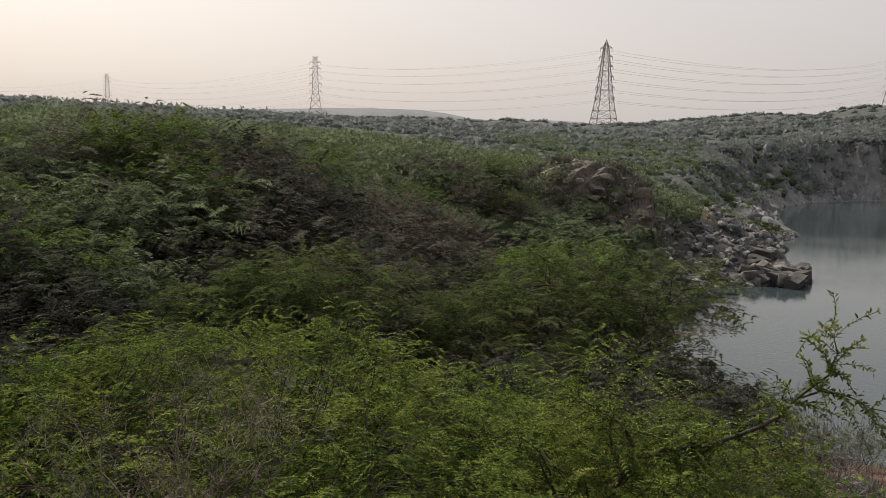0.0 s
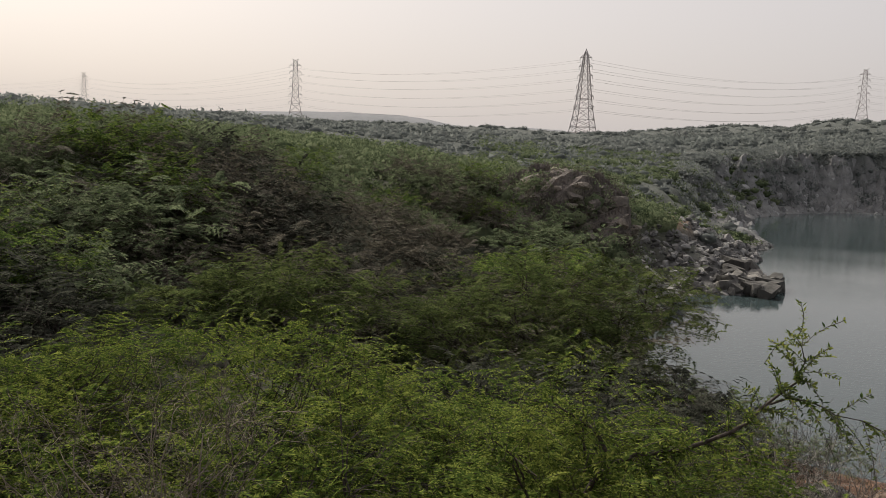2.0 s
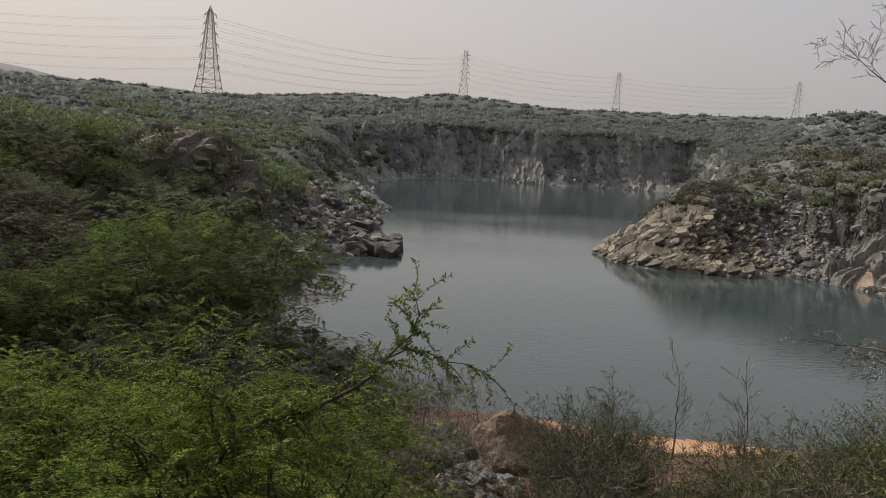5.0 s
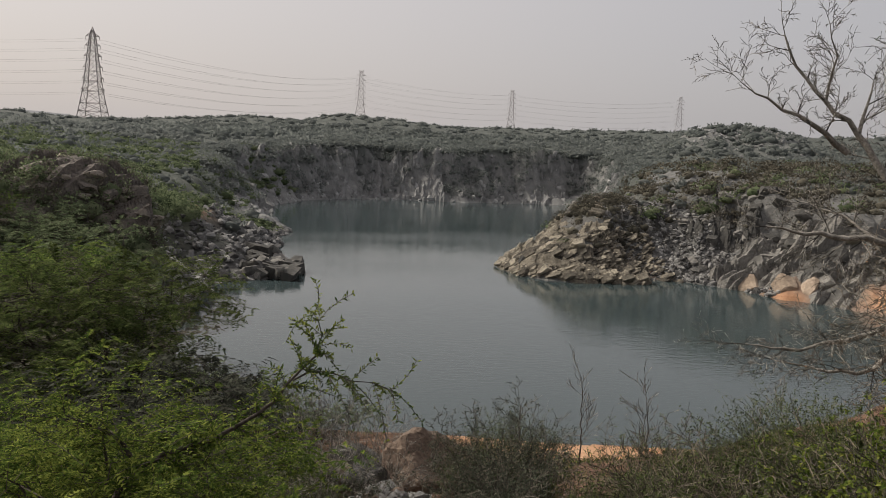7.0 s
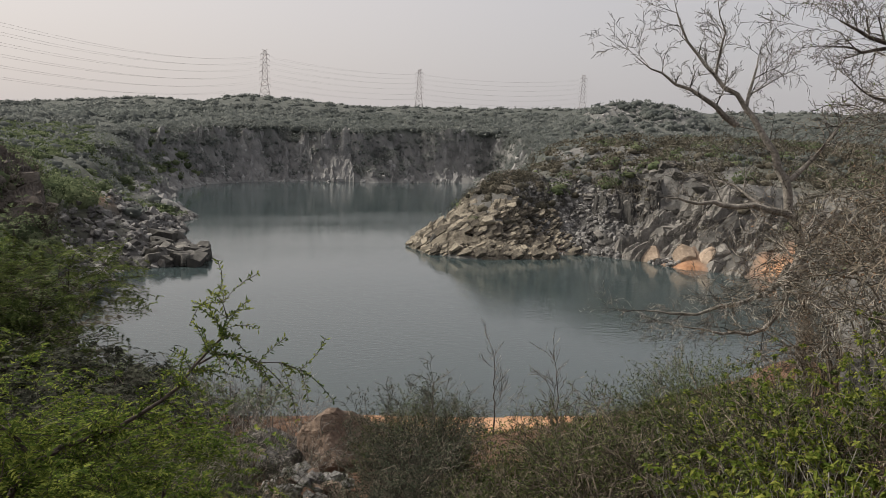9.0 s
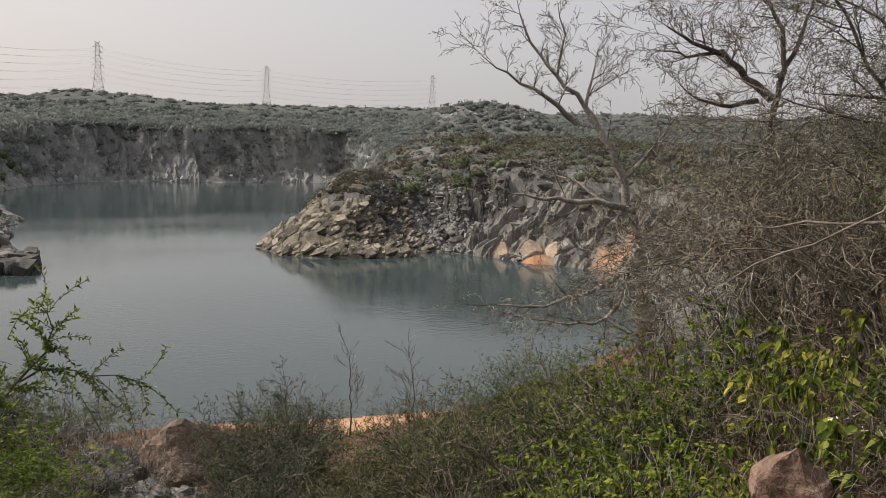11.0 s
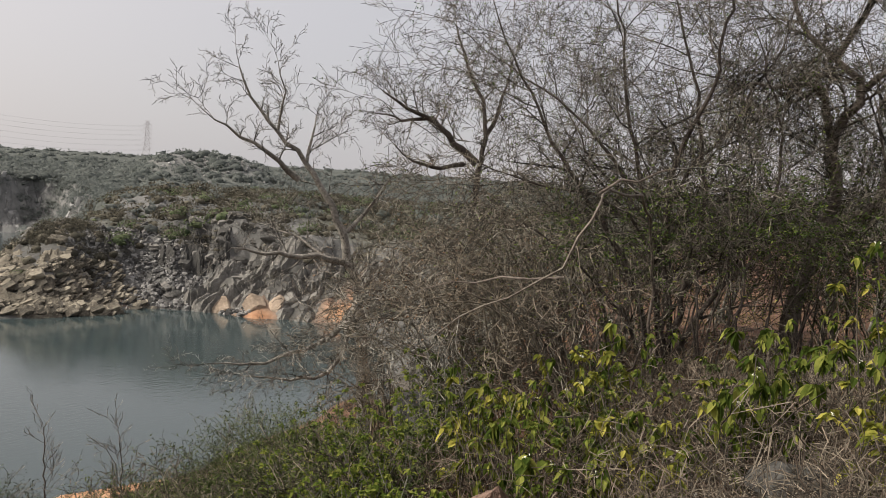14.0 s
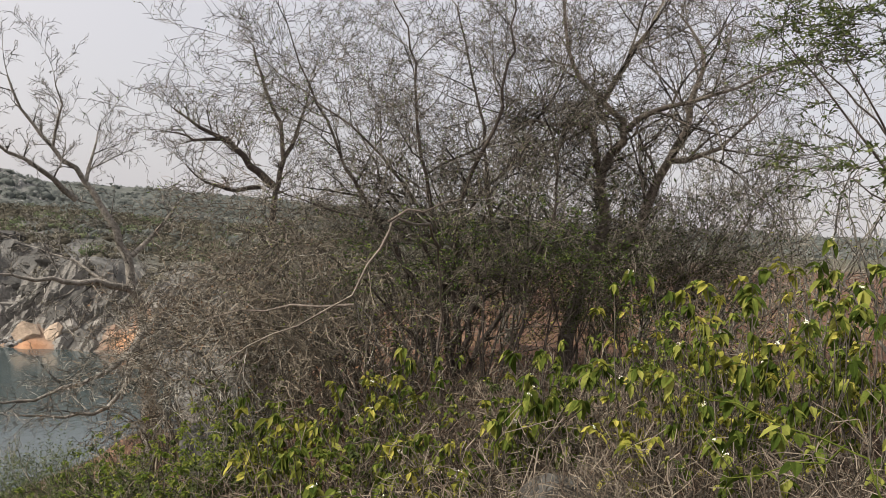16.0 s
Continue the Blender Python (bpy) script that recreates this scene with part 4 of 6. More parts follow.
def canopy(seed, lobes, count, length, per, leaf, width, foot, material, bark, stem=0.07, thin=0.004, low=-0.25, droop=0.35, bare=0.0, upright=0.25, coarse=False, twigs=1.0, lay=0.25, level=0.35, fold=0.5):
    """Wood and leaf meshes of a crown made of several domes: (x, y, z, rx, ry, rz) each."""
    rng = np.random.default_rng(seed)
    lobes = np.array(lobes, float)
    area = lobes[:, 3] * lobes[:, 4] + lobes[:, 3] * lobes[:, 5]
    which = rng.choice(len(lobes), count, p=area / area.sum())
    d = rng.normal(size=(count, 3))
    d[:, 2] = np.abs(d[:, 2]) * 1.0 + low
    d = unit(d)
    c, r = lobes[which, :3], lobes[which, 3:]
    lump = 1 + 0.16 * np.sin(d[:, 0] * 7 + which) * np.cos(d[:, 1] * 6 + which * 2)
    roots = c + d * r * (lump * rng.uniform(0.55, 0.98, count) ** 0.6)[:, None]
    ways = d * np.array((1, 1, level)) + rng.normal(size=(count, 3)) * np.array((0.55, 0.55, 0.15)) + np.array((0, 0, upright))
    line, v, f = sprays(rng, roots, unit(ways), length, per, leaf, width, droop, fold, coarse, lay)
    k = f.shape[1]
    if bare:
        drop = np.repeat(np.tile(rng.uniform(size=count) < bare, 1), per)
        keepers = ~np.concatenate([drop, drop])
        v = v.reshape(-1, k, 3)[keepers].reshape(-1, 3)
        f = np.arange(len(v)).reshape(-1, k)
    plant = Plant(seed + 1)
    foot = np.array(foot, float)
    hubs = []
    for lb in lobes[::max(1, len(lobes) // 9)]:
        for _ in range(2):
            tip = lb[:3] + plant.rng.normal(size=3) * lb[3:] * 0.3
            mid = foot * 0.45 + tip * 0.55 + plant.rng.normal(size=3) * 0.15 + np.array((0, 0, -0.1))
            pts, _, rad = plant.limb([foot + plant.rng.normal(size=3) * np.array((0.1, 0.1, 0.02)), mid, tip], stem, stem * 0.3)
            hubs += list(pts[len(pts) // 2:])
    hubs = np.array(hubs)
    for k in range(0, count, 6):
        near = hubs[np.argmin(np.sum((hubs - roots[k]) ** 2, 1))]
        mid = (near + roots[k]) / 2 + plant.rng.normal(size=3) * 0.12
        plant.add(near, mid, stem * 0.22, stem * 0.14)
        plant.add(mid, roots[k], stem * 0.14, max(thin, stem * 0.08))
    line = line[:int(count * twigs)]
    for a in range(3):
        plant.p0 += list(line[:, a])
        plant.p1 += list(line[:, a + 1])
        plant.r0 += [thin * (1 - 0.25 * a)] * len(line)
        plant.r1 += [thin * (0.75 - 0.25 * a) + 0.0008] * len(line)
    return plant.limb_meshes(bark, 5), plant.wood("branchwork", bark, 3), mesh_of("crown", v, f, material)


def plumes(seed, lobes, count, length, material, bark, foot, stem=0.05, thin=0.004, low=-0.1, upright=0.1, level=0.3, pairs=7, leaf=0.05, width=0.016, droop=0.25, fill=0.4, bare=0.0, leaflets=6, limbs=18):
    """A feathery thorn crown: arching shoots laid over domes, each with flat side fronds of small leaflets in rows."""
    rng = np.random.default_rng(seed)
    lobes = np.array(lobes, float)
    area = lobes[:, 3] * lobes[:, 4] + lobes[:, 3] * lobes[:, 5]
    which = rng.choice(len(lobes), count, p=area / area.sum())
    d = rng.normal(size=(count, 3))
    d[:, 2] = np.abs(d[:, 2]) + low
    d = unit(d)
    deep = rng.uniform(size=count) < fill
    roots = lobes[which, :3] + d * lobes[which, 3:] * np.where(deep, rng.uniform(0.4, 0.85, count), rng.uniform(0.86, 1.0, count))[:, None]
    ways = unit(d * np.array((1, 1, level)) + rng.normal(size=(count, 3)) * np.array((0.5, 0.5, 0.12)) + np.array((0, 0, upright)))
    L = length * rng.uniform(0.55, 1.4, count)
    sag = droop * rng.uniform(0.3, 1.6, count)
    wob = rng.normal(size=(count, 3)) * np.array((0.2, 0.2, 0.08))
    up = np.array((0, 0, 1.0))

    def along(f):
        return roots + ways * (L * f)[:, None] + wob * (L * f * f)[:, None] - up * (L * sag * f * f)[:, None]

    flat = unit(up + rng.normal(size=(count, 3)) * 0.28)
    leafy = rng.uniform(size=count) >= bare
    quads, twigs = [], []
    for k in range(pairs):
        f = 0.12 + 0.88 * (k + 0.5) / pairs
        base, way = along(f), unit(along(f + 0.04) - along(f))
        side = unit(np.cross(way, flat))
        reach = L * 0.42 * (1 - 0.55 * f) * rng.uniform(0.7, 1.25, count)
        for sg in (-1, 1):
            out = unit(side * sg + way * rng.uniform(0.35, 0.9, (count, 1)) - up * 0.12 + rng.normal(size=(count, 3)) * 0.10)
            across = unit(np.cross(out, flat))
            for j in range(leaflets):
                g = (j + 0.5) / leaflets
                seat = base + out * (reach * g)[:, None] - up * (reach * 0.35 * g * g)[:, None]
                for sh in (-1, 1):
                    tip = unit(across * sh + out * 0.55 + rng.normal(size=(count, 3)) * 0.12)
                    l, w = leaf * (1.15 - 0.6 * g) * rng.uniform(0.8, 1.2, (count, 1)), out * width * 0.5
                    quads.append(np.stack([seat - w, seat + w, seat + tip * l], 1)[leafy])
    v = np.concatenate(quads).reshape(-1, 3)
    plant = Plant(seed + 1)
    foot = np.array(foot, float)
    hubs = []
    for lb in lobes[::max(1, len(lobes) // max(1, limbs // 2))]:
        for _ in range(2):
            tip = lb[:3] + plant.rng.normal(size=3) * lb[3:] * 0.3
            mid = foot * 0.45 + tip * 0.55 + plant.rng.normal(size=3) * 0.15 + np.array((0, 0, -0.1))
            pts, _, rad = plant.limb([foot + plant.rng.normal(size=3) * np.array((0.1, 0.1, 0.02)), mid, tip], stem, stem * 0.3)
            hubs += list(pts[len(pts) // 2:])
    hubs = np.array(hubs)
    for k in range(0, count, 7):
        near = hubs[np.argmin(np.sum((hubs - roots[k]) ** 2, 1))]
        mid = (near + roots[k]) / 2 + plant.rng.normal(size=3) * 0.12
        plant.add(near, mid, stem * 0.22, stem * 0.14)
        plant.add(mid, roots[k], stem * 0.14, max(thin, stem * 0.08))
    stops = [along(f) for f in (0.0, 0.33, 0.66, 1.0)]
    for a in range(3):
        plant.p0 += list(stops[a])
        plant.p1 += list(stops[a + 1])
        plant.r0 += [thin * (1 - 0.25 * a)] * count
        plant.r1 += [thin * (0.75 - 0.25 * a) + 0.0008] * count
    return plant.limb_meshes(bark, 5), plant.wood("branchwork", bark, 3), mesh_of("crown", v, np.arange(len(v)).reshape(-1, 3), material)


def crowned(name, meshes, place, label, group="", turn=0.0, scale=1.0, category="tree"):
    ob = thing(name, place, label, category, group)
    ob.rotation_euler, ob.scale = (0, 0, radians(turn)), (scale, scale, scale)
    for me in meshes[0]:
        part("limb", me, ob)
    part("branchwork", meshes[1], ob)
    part("crown", meshes[2], ob)
    return ob


def at_foot(lobes, foot):
    return [(x - foot[0], y - foot[1], z - foot[2], a, b, c) for x, y, z, a, b, c in lobes]


def pads(seed, centre, reach, count, size, flat=0.4):
    """Flat pads of foliage spread over a dome: the lobes of a layered crown."""
    g = np.random.default_rng(seed)
    d = g.normal(size=(count, 3))
    d[:, 2] = np.abs(d[:, 2]) - 0.3
    d = unit(d) * g.uniform(0.8, 1.0, (count, 1))
    s = size * g.uniform(0.7, 1.3, count)
    return [tuple(np.array(centre) + e * np.array(reach)) + (k, k * 0.9, k * flat) for e, k in zip(d, s)]


# the broad bright tree below the camera
foot = polar(-32, 8.2)
dome = [(-5.2, 7.7, 7.5, 4.3, 3.2, 2.1), (-3.0, 7.9, 7.3, 2.6, 2.4, 1.7), (-7.4, 7.0, 7.4, 2.4, 2.3, 1.8), (-3.6, 5.6, 7.5, 2.4, 1.8, 1.5), (-5.8, 5.3, 7.6, 2.2, 1.7, 1.5), (-1.2, 8.0, 6.9, 1.9, 1.8, 1.4)]
crowned("thorn_tree", plumes(61, at_foot(dome + pads(161, (-5.0, 7.4, 7.5), (4.5, 3.3, 2.15), 26, 0.8, 0.3), foot), 4000, 0.66, LEAF, DARK_BARK, (0, 0, -0.2), 0.06, 0.0032, low=0.05, upright=0.12, level=0.25, pairs=5, leaf=0.042, width=0.026, droop=0.22, fill=0.25, bare=0.04),
        foot, "broad thorn tree with bright feathery yellow-green foliage")
foot = polar(-8, 8.4)
crowned("thorn_tree", plumes(62, at_foot([(-0.6, 8.3, 7.2, 1.7, 1.5, 1.0), (0.5, 7.4, 6.9, 1.3, 1.3, 0.9), (-1.6, 6.6, 7.3, 1.5, 1.4, 0.9)], foot), 420, 0.75, LEAF, DARK_BARK, (0, 0, -0.2), 0.05, 0.0035, pairs=5, leaf=0.042, width=0.024, upright=0.3, level=0.5, bare=0.1),
        foot, "low thorn tree with feathery green sprays and dark limbs")
foot = polar(-56, 8.6)
crowned("thorn_tree", plumes(67, at_foot([(-7.4, 4.9, 8.0, 1.7, 1.5, 0.9), (-6.3, 3.6, 8.2, 1.3, 1.2, 0.8), (-9.6, 5.2, 8.3, 1.9, 1.7, 1.0), (-9.2, 7.4, 8.1, 1.7, 1.5, 0.9)], foot), 560, 0.75, LEAF_FRESH, DARK_BARK, (0, 0, -0.2), 0.06, 0.0035, pairs=5, leaf=0.042, width=0.024, bare=0.3),
        foot, "thorn tree with thin green sprays and bare dark twigs")
foot = polar(-31, 19.6)
crowned("thorn_tree", plumes(63, at_foot([(-10.0, 17.2, 8.1, 1.9, 1.7, 1.1), (-8.4, 18.2, 7.8, 1.4, 1.3, 0.8), (-11.6, 16.2, 7.8, 1.3, 1.2, 0.8)], foot), 360, 1.05, LEAF_DEEP, DARK_BARK, (0, 0, -0.2), 0.06, 0.006, pairs=5, leaf=0.085, width=0.045, upright=0.05, level=0.2, droop=0.15),
        foot, "rounded thorn tree with fresh green layered foliage")
foot = polar(-8, 24.5)
crowned("umbrella_thorn", plumes(64, at_foot([(-4.2, 23.6, 7.0, 2.6, 2.4, 1.7), (-1.9, 24.0, 7.2, 2.0, 2.0, 1.4), (-5.6, 20.8, 6.5, 2.1, 2.0, 1.5), (-2.6, 21.6, 5.6, 1.8, 1.7, 1.3), (-7.2, 21.6, 6.0, 1.6, 1.6, 1.2)], foot), 1150, 1.0, LEAF_DEEP, DARK_BARK, (0.3, 0, -0.2), 0.09, 0.007, low=-0.25, pairs=5, leaf=0.08, width=0.042, upright=0.06, level=0.3, droop=0.2, bare=0.06),
        foot, "umbrella thorn leaning over the bank with dense fine foliage")
foot = polar(-1, 25.5)
crowned("thorn_bush", canopy(65, at_foot([(-0.9, 25.2, 4.4, 0.9, 0.9, 0.9), (-1.8, 25.0, 3.6, 1.3, 1.2, 1.0)], foot), 420, 0.6, 9, 0.08, 0.025, (0, 0, -0.2), LEAF_DEEP, DARK_BARK, 0.05, 0.006, -0.7, 0.1, 0.6), foot, "half-bare thorn bush with drooping twigs over the water", category="bush")

# green sprays at the foot of the leafy spur
foot = polar(-3, 7.4)
crowned("thorn_tree", plumes(68, at_foot([tuple(spot(h, e, r)) + (w, w, w * 0.5) for h, e, r, w in ((-9, -20.0, 7.0, 0.85), (-5.5, -23, 6.8, 0.8), (-1.5, -24, 7.0, 0.8), (2.5, -24.5, 7.2, 0.7), (-10, -25, 6.4, 0.7), (-6, -26.5, 6.2, 0.7), (0, -26.5, 6.4, 0.6), (6, -25.5, 7.4, 0.5), (-3, -22, 7.4, 0.6), (1.5, -22.3, 7.6, 0.45), (-12, -23, 6.8, 0.8))], foot), 330, 0.55, LEAF, DARK_BARK, (0, 0, -0.1), 0.03, 0.003, pairs=5, leaf=0.038, width=0.02, upright=0.35, level=0.5, droop=0.15), foot, "low thorn tree with fresh feathery sprays")

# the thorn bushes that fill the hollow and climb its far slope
# kind 1 has the hollow's shade in its leaf colour
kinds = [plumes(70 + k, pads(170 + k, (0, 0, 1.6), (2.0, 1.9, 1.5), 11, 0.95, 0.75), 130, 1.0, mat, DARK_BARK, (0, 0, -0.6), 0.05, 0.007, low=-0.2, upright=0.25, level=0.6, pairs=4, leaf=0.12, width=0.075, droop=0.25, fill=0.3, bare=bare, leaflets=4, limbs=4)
         for k, (mat, bare) in enumerate([(LEAF_HAZED, 0.1), (LEAF_SHADE, 0.2), (LEAF_FRESH, 0.0), (LEAF_HAZED, 0.0), (LEAF_DRY, 0.1)])]
rng = np.random.default_rng(77)
for k in range(165):
    h, r = rng.uniform(-62, -9), 21 + 40 * rng.uniform() ** 0.8
    end, rise = np.interp(h, [-58, -40, -30, -18, -9], [42, 44, 60, 62, 60]), np.interp(h, [-58, -40, -30, -18, -9], [3.4, 2.6, 0.3, -2.2, -3.4])
    if r > end or (r < 28 and h > -22):
        continue
    top = 12 + r * math.tan(radians(-11.5 + (rise + 11.5) * (r - 21) / (end - 21)))
    x, y = r * math.sin(radians(h)), r * math.cos(radians(h))
    floor = ground_height(x, y)
    size = np.clip((top - floor) / 3.4, 0.75, 1.5) * rng.uniform(0.85, 1.1)
    crowned("thorn_bush", kinds[1 if r < 22 else (4, 1, 4)[k % 3] if -37 < h < -15 and r < 46 else (0, 4, 3, 3, 2)[k % 5]], (x, y, floor), "tall olive thorn bush, half bare, in the hollow", "thorn bushes of the hollow", rng.uniform(0, 360), size, "bush")

more = np.random.default_rng(78)
# small shade-coloured bushes are added under the bright tree to darken its gaps
for k, (h, r, size) in enumerate([(more.uniform(-47, -27), more.uniform(26, 48), more.uniform(0.9, 1.2)) for _ in range(22)] + [(-44, 9.0, 0.5), (-36, 8.6, 0.5), (-28, 8.8, 0.5), (-20, 8.6, 0.42), (-40, 7.0, 0.4), (-31, 6.8, 0.38), (-48, 9.6, 0.45), (-34, 10.4, 0.5), (-25, 10.2, 0.45), (-60, 11, 0.7), (-55, 12.5, 0.7), (-51, 11.5, 0.6), (-47, 13, 0.6), (-61, 16, 0.8), (-57, 18, 0.9), (-53, 16, 0.8), (-49, 18, 0.8), (-62, 22, 1.0), (-58, 24, 1.0), (-54, 21, 0.95), (-50, 23, 0.9), (-56, 28, 1.1), (-52, 27, 1.1), (-60, 29, 1.2), (-44, 16, 0.7), (-40, 15, 0.6), (-16, 13.5, 0.55), (-13, 15, 0.6), (-18, 16, 0.7), (-10, 13, 0.5), (-20, 12.8, 0.5), (-24, 13.2, 0.5), (-15, 18, 0.7), (-22, 30, 0.9), (-18, 33, 0.9), (-25, 35, 1.0), (-20, 38, 1.0), (-16, 40, 1.0), (-23, 42, 1.1), (-27, 30, 1.0), (-14, 34, 0.9), (-19, 27, 0.8), (-24, 25, 0.8), (-41, 30, 1.1), (-37, 33, 1.1), (-33, 31, 1.0), (-45, 29, 1.0), (-47, 24, 0.9), (-43, 22, 0.8), (-36, 26, 0.9), (-4, 17, 0.8), (-6.5, 14.5, 0.65), (-1.5, 18, 0.7), (-3, 21, 0.8), (0, 21, 0.7), (3, 26, 0.6), (-3, 29, 0.8), (5, 21, 0.45), (-6, 33, 0.9), (-9, 40, 1.0), (2, 31, 0.5), (6, 29, 0.4), (9, 26, 0.4), (-12, 19, 0.7), (-6, 15, 0.6)]):
    crowned("thorn_bush", kinds[1 if r < 22 else (4, 1, 4)[k % 3] if -37 < h < -15 and r < 46 else (0, 4, 2, 3, 3)[k % 5]], polar(h, r), "olive thorn bush on the bank", "thorn bushes of the bank", k * 67, size, "bush")

# the leafy spur that reaches out over the lake
foot = polar(-7, 6.6)
plant = Plant(81)
g = plant.rng
main = [foot + np.array((0, 0, -0.2)), spot(-7.6, -25, 6.5), spot(-5.5, -21.2, 6.6), spot(-1.8, -21.2, 6.7), spot(3.2, -19.1, 6.8), spot(5.6, -16.6, 6.9), spot(7.2, -14.9, 6.9)]
hook = [spot(-5.5, -21.2, 6.6), spot(-6.8, -19.6, 6.6), spot(-9.6, -18.2, 6.7)]
tips = [[spot(5.6, -16.6, 6.9), spot(7.9, -15.6, 6.8), spot(9.9, -16.5, 6.8), spot(12.8, -17.2, 6.7)], [spot(7.2, -14.9, 6.9), spot(7.6, -13.6, 6.9), spot(7.0, -12.0, 6.9)]]
springs = []
for pts, a, b in ((main, 0.045, 0.010), (hook, 0.022, 0.007), (tips[0], 0.010, 0.003), (tips[1], 0.008, 0.003)):
    p, w, r = plant.limb([q - foot for q in pts], a, b)
    springs.append((p, w))
roots, ways = [], []
for k, (p, w) in enumerate(springs):
    for j in range(len(p) // 4 if k == 0 else 1, len(p)):
        for _ in range(6 if k < 2 else 3):
            side = unit(np.cross(w[j], g.normal(size=3)))
            roots.append(p[j])
            ways.append(unit(w[j] * 0.7 + side + np.array((0, 0, 0.15))))
roots, ways = np.array(roots), np.array(ways)
line, v, f = sprays(g, roots, ways, 0.34, 17, 0.05, 0.017, 0.3)
for a in range(3):
    plant.p0 += list(line[:, a] - 0)
    plant.p1 += list(line[:, a + 1])
    plant.r0 += [0.004] * len(roots)
    plant.r1 += [0.003] * len(roots)
ob = thing("thorn_tree", foot, "crooked thorn branch with green feathery tips over the lake", "tree")
for me in plant.limb_meshes(DARK_BARK, 6):
    part("limb", me, ob)
part("branchwork", plant.wood("branchwork", DARK_BARK, 3), ob)
part("crown", mesh_of("crown", v, f, LEAF), ob)


# ---- bare trees and thickets on the right bank ----
def bare_tree(name, seed, foot, limbs, label, bark, twig, length, levels=3, every=2, bend=0.2, rise=0.06, splits=4, thin=0.003, leaves=None, angle=0.75, start=0.35, group="", category="tree", stout=0.4, cap=0.011, shrink=0.62):
    """A tree from given limbs (points, thick end, thin end), with twigs grown from them."""
    plant = Plant(seed)
    g = plant.rng
    ob = thing(name, foot, label, category, group)
    springs = []
    for points, a, b in limbs:
        springs.append(plant.limb([np.asarray(q) - foot for q in points], a, b))
    for k, me in enumerate(plant.limb_meshes(bark, 6 if limbs[0][1] > 0.03 else 4)):
        part("limb" if k else "trunk", me, ob)
    for (p, w, r), (points, a, b) in zip(springs, limbs):
        for j in range(int(len(p) * start), len(p), every):
            side = unit(np.cross(w[j], g.normal(size=3)))
            f = j / len(p)
            plant.grow(p[j], w[j] * 0.6 + side + np.array((0, 0, 0.25)), length * g.uniform(0.5, 1.1) * (1.15 - 0.5 * f), max(min(r[j] * stout, cap), thin * 1.5), levels - 1, bend, rise, splits, angle, shrink)
        plant.grow(p[-1], w[-1], length * 0.9, min(r[-1], 0.009), levels - 1, bend, rise, splits, angle, shrink)
    part("branchwork", plant.wood("branchwork", twig, 3, thin), ob)
    if leaves:
        mat, count, long, wide, droop = leaves
        seats, ways = np.array(plant.seats), np.array(plant.ways)
        pick = g.integers(0, len(seats), count)
        part("foliage", mesh_of("foliage", *blades(g, seats[pick] + g.normal(size=(count, 3)) * 0.02, ways[pick], long, wide, droop), mat), ob)
    return ob


BROWN_TWIG = surface("brown_twigs", (0.038, 0.032, 0.025), (0.098, 0.083, 0.064), (0.23, 0.195, 0.15), 0.5, 0.9, 0.0, 6, 0.55)
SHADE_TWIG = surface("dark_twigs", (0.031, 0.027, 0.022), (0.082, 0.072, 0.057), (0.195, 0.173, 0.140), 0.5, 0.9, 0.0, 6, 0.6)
STRAW_TWIG = surface("bleached_twigs", (0.040, 0.030, 0.022), (0.094, 0.071, 0.053), (0.21, 0.165, 0.125), 0.5, 0.9, 0.0, 6, 0.4)
SMALL_DARK = surface("olive_small_leaves", (0.035, 0.046, 0.018), (0.066, 0.082, 0.032), (0.12, 0.14, 0.058), 0.6, 0.6, 0.0, 6, 0.4, 0.25)
TINY_GREY = surface("grey_green_small_leaves", (0.030, 0.036, 0.024), (0.058, 0.066, 0.046), (0.105, 0.115, 0.082), 0.6, 0.7, 0.0, 6, 0.4, 0.2)
PETAL = surface("white_petals", (0.6, 0.6, 0.42), (0.75, 0.75, 0.6), (0.85, 0.85, 0.75), 0.05, 0.6, 0.0, 4, 0.2)
SMALL = surface("small_green_leaves", (0.07, 0.105, 0.022), (0.155, 0.20, 0.042), (0.29, 0.31, 0.075), 0.6, 0.55, 0.0, 6, 0.4, 0.5)
LITTER_DULL = surface("dead_leaves", (0.07, 0.042, 0.026), (0.15, 0.088, 0.054), (0.26, 0.165, 0.10), 0.4, 0.9, 0.0, 6, 0.5, 0.2)
PALE_BARK = surface("pale_bark", (0.075, 0.068, 0.058), (0.19, 0.175, 0.152), (0.38, 0.35, 0.31), 0.3, 0.9, 0.5, 8, 0.2)
GREY_TWIG = surface("grey_twigs", (0.045, 0.042, 0.037), (0.12, 0.112, 0.10), (0.30, 0.282, 0.248), 0.5, 0.9, 0.0, 6, 0.6)
foot = polar(48.5, 13)
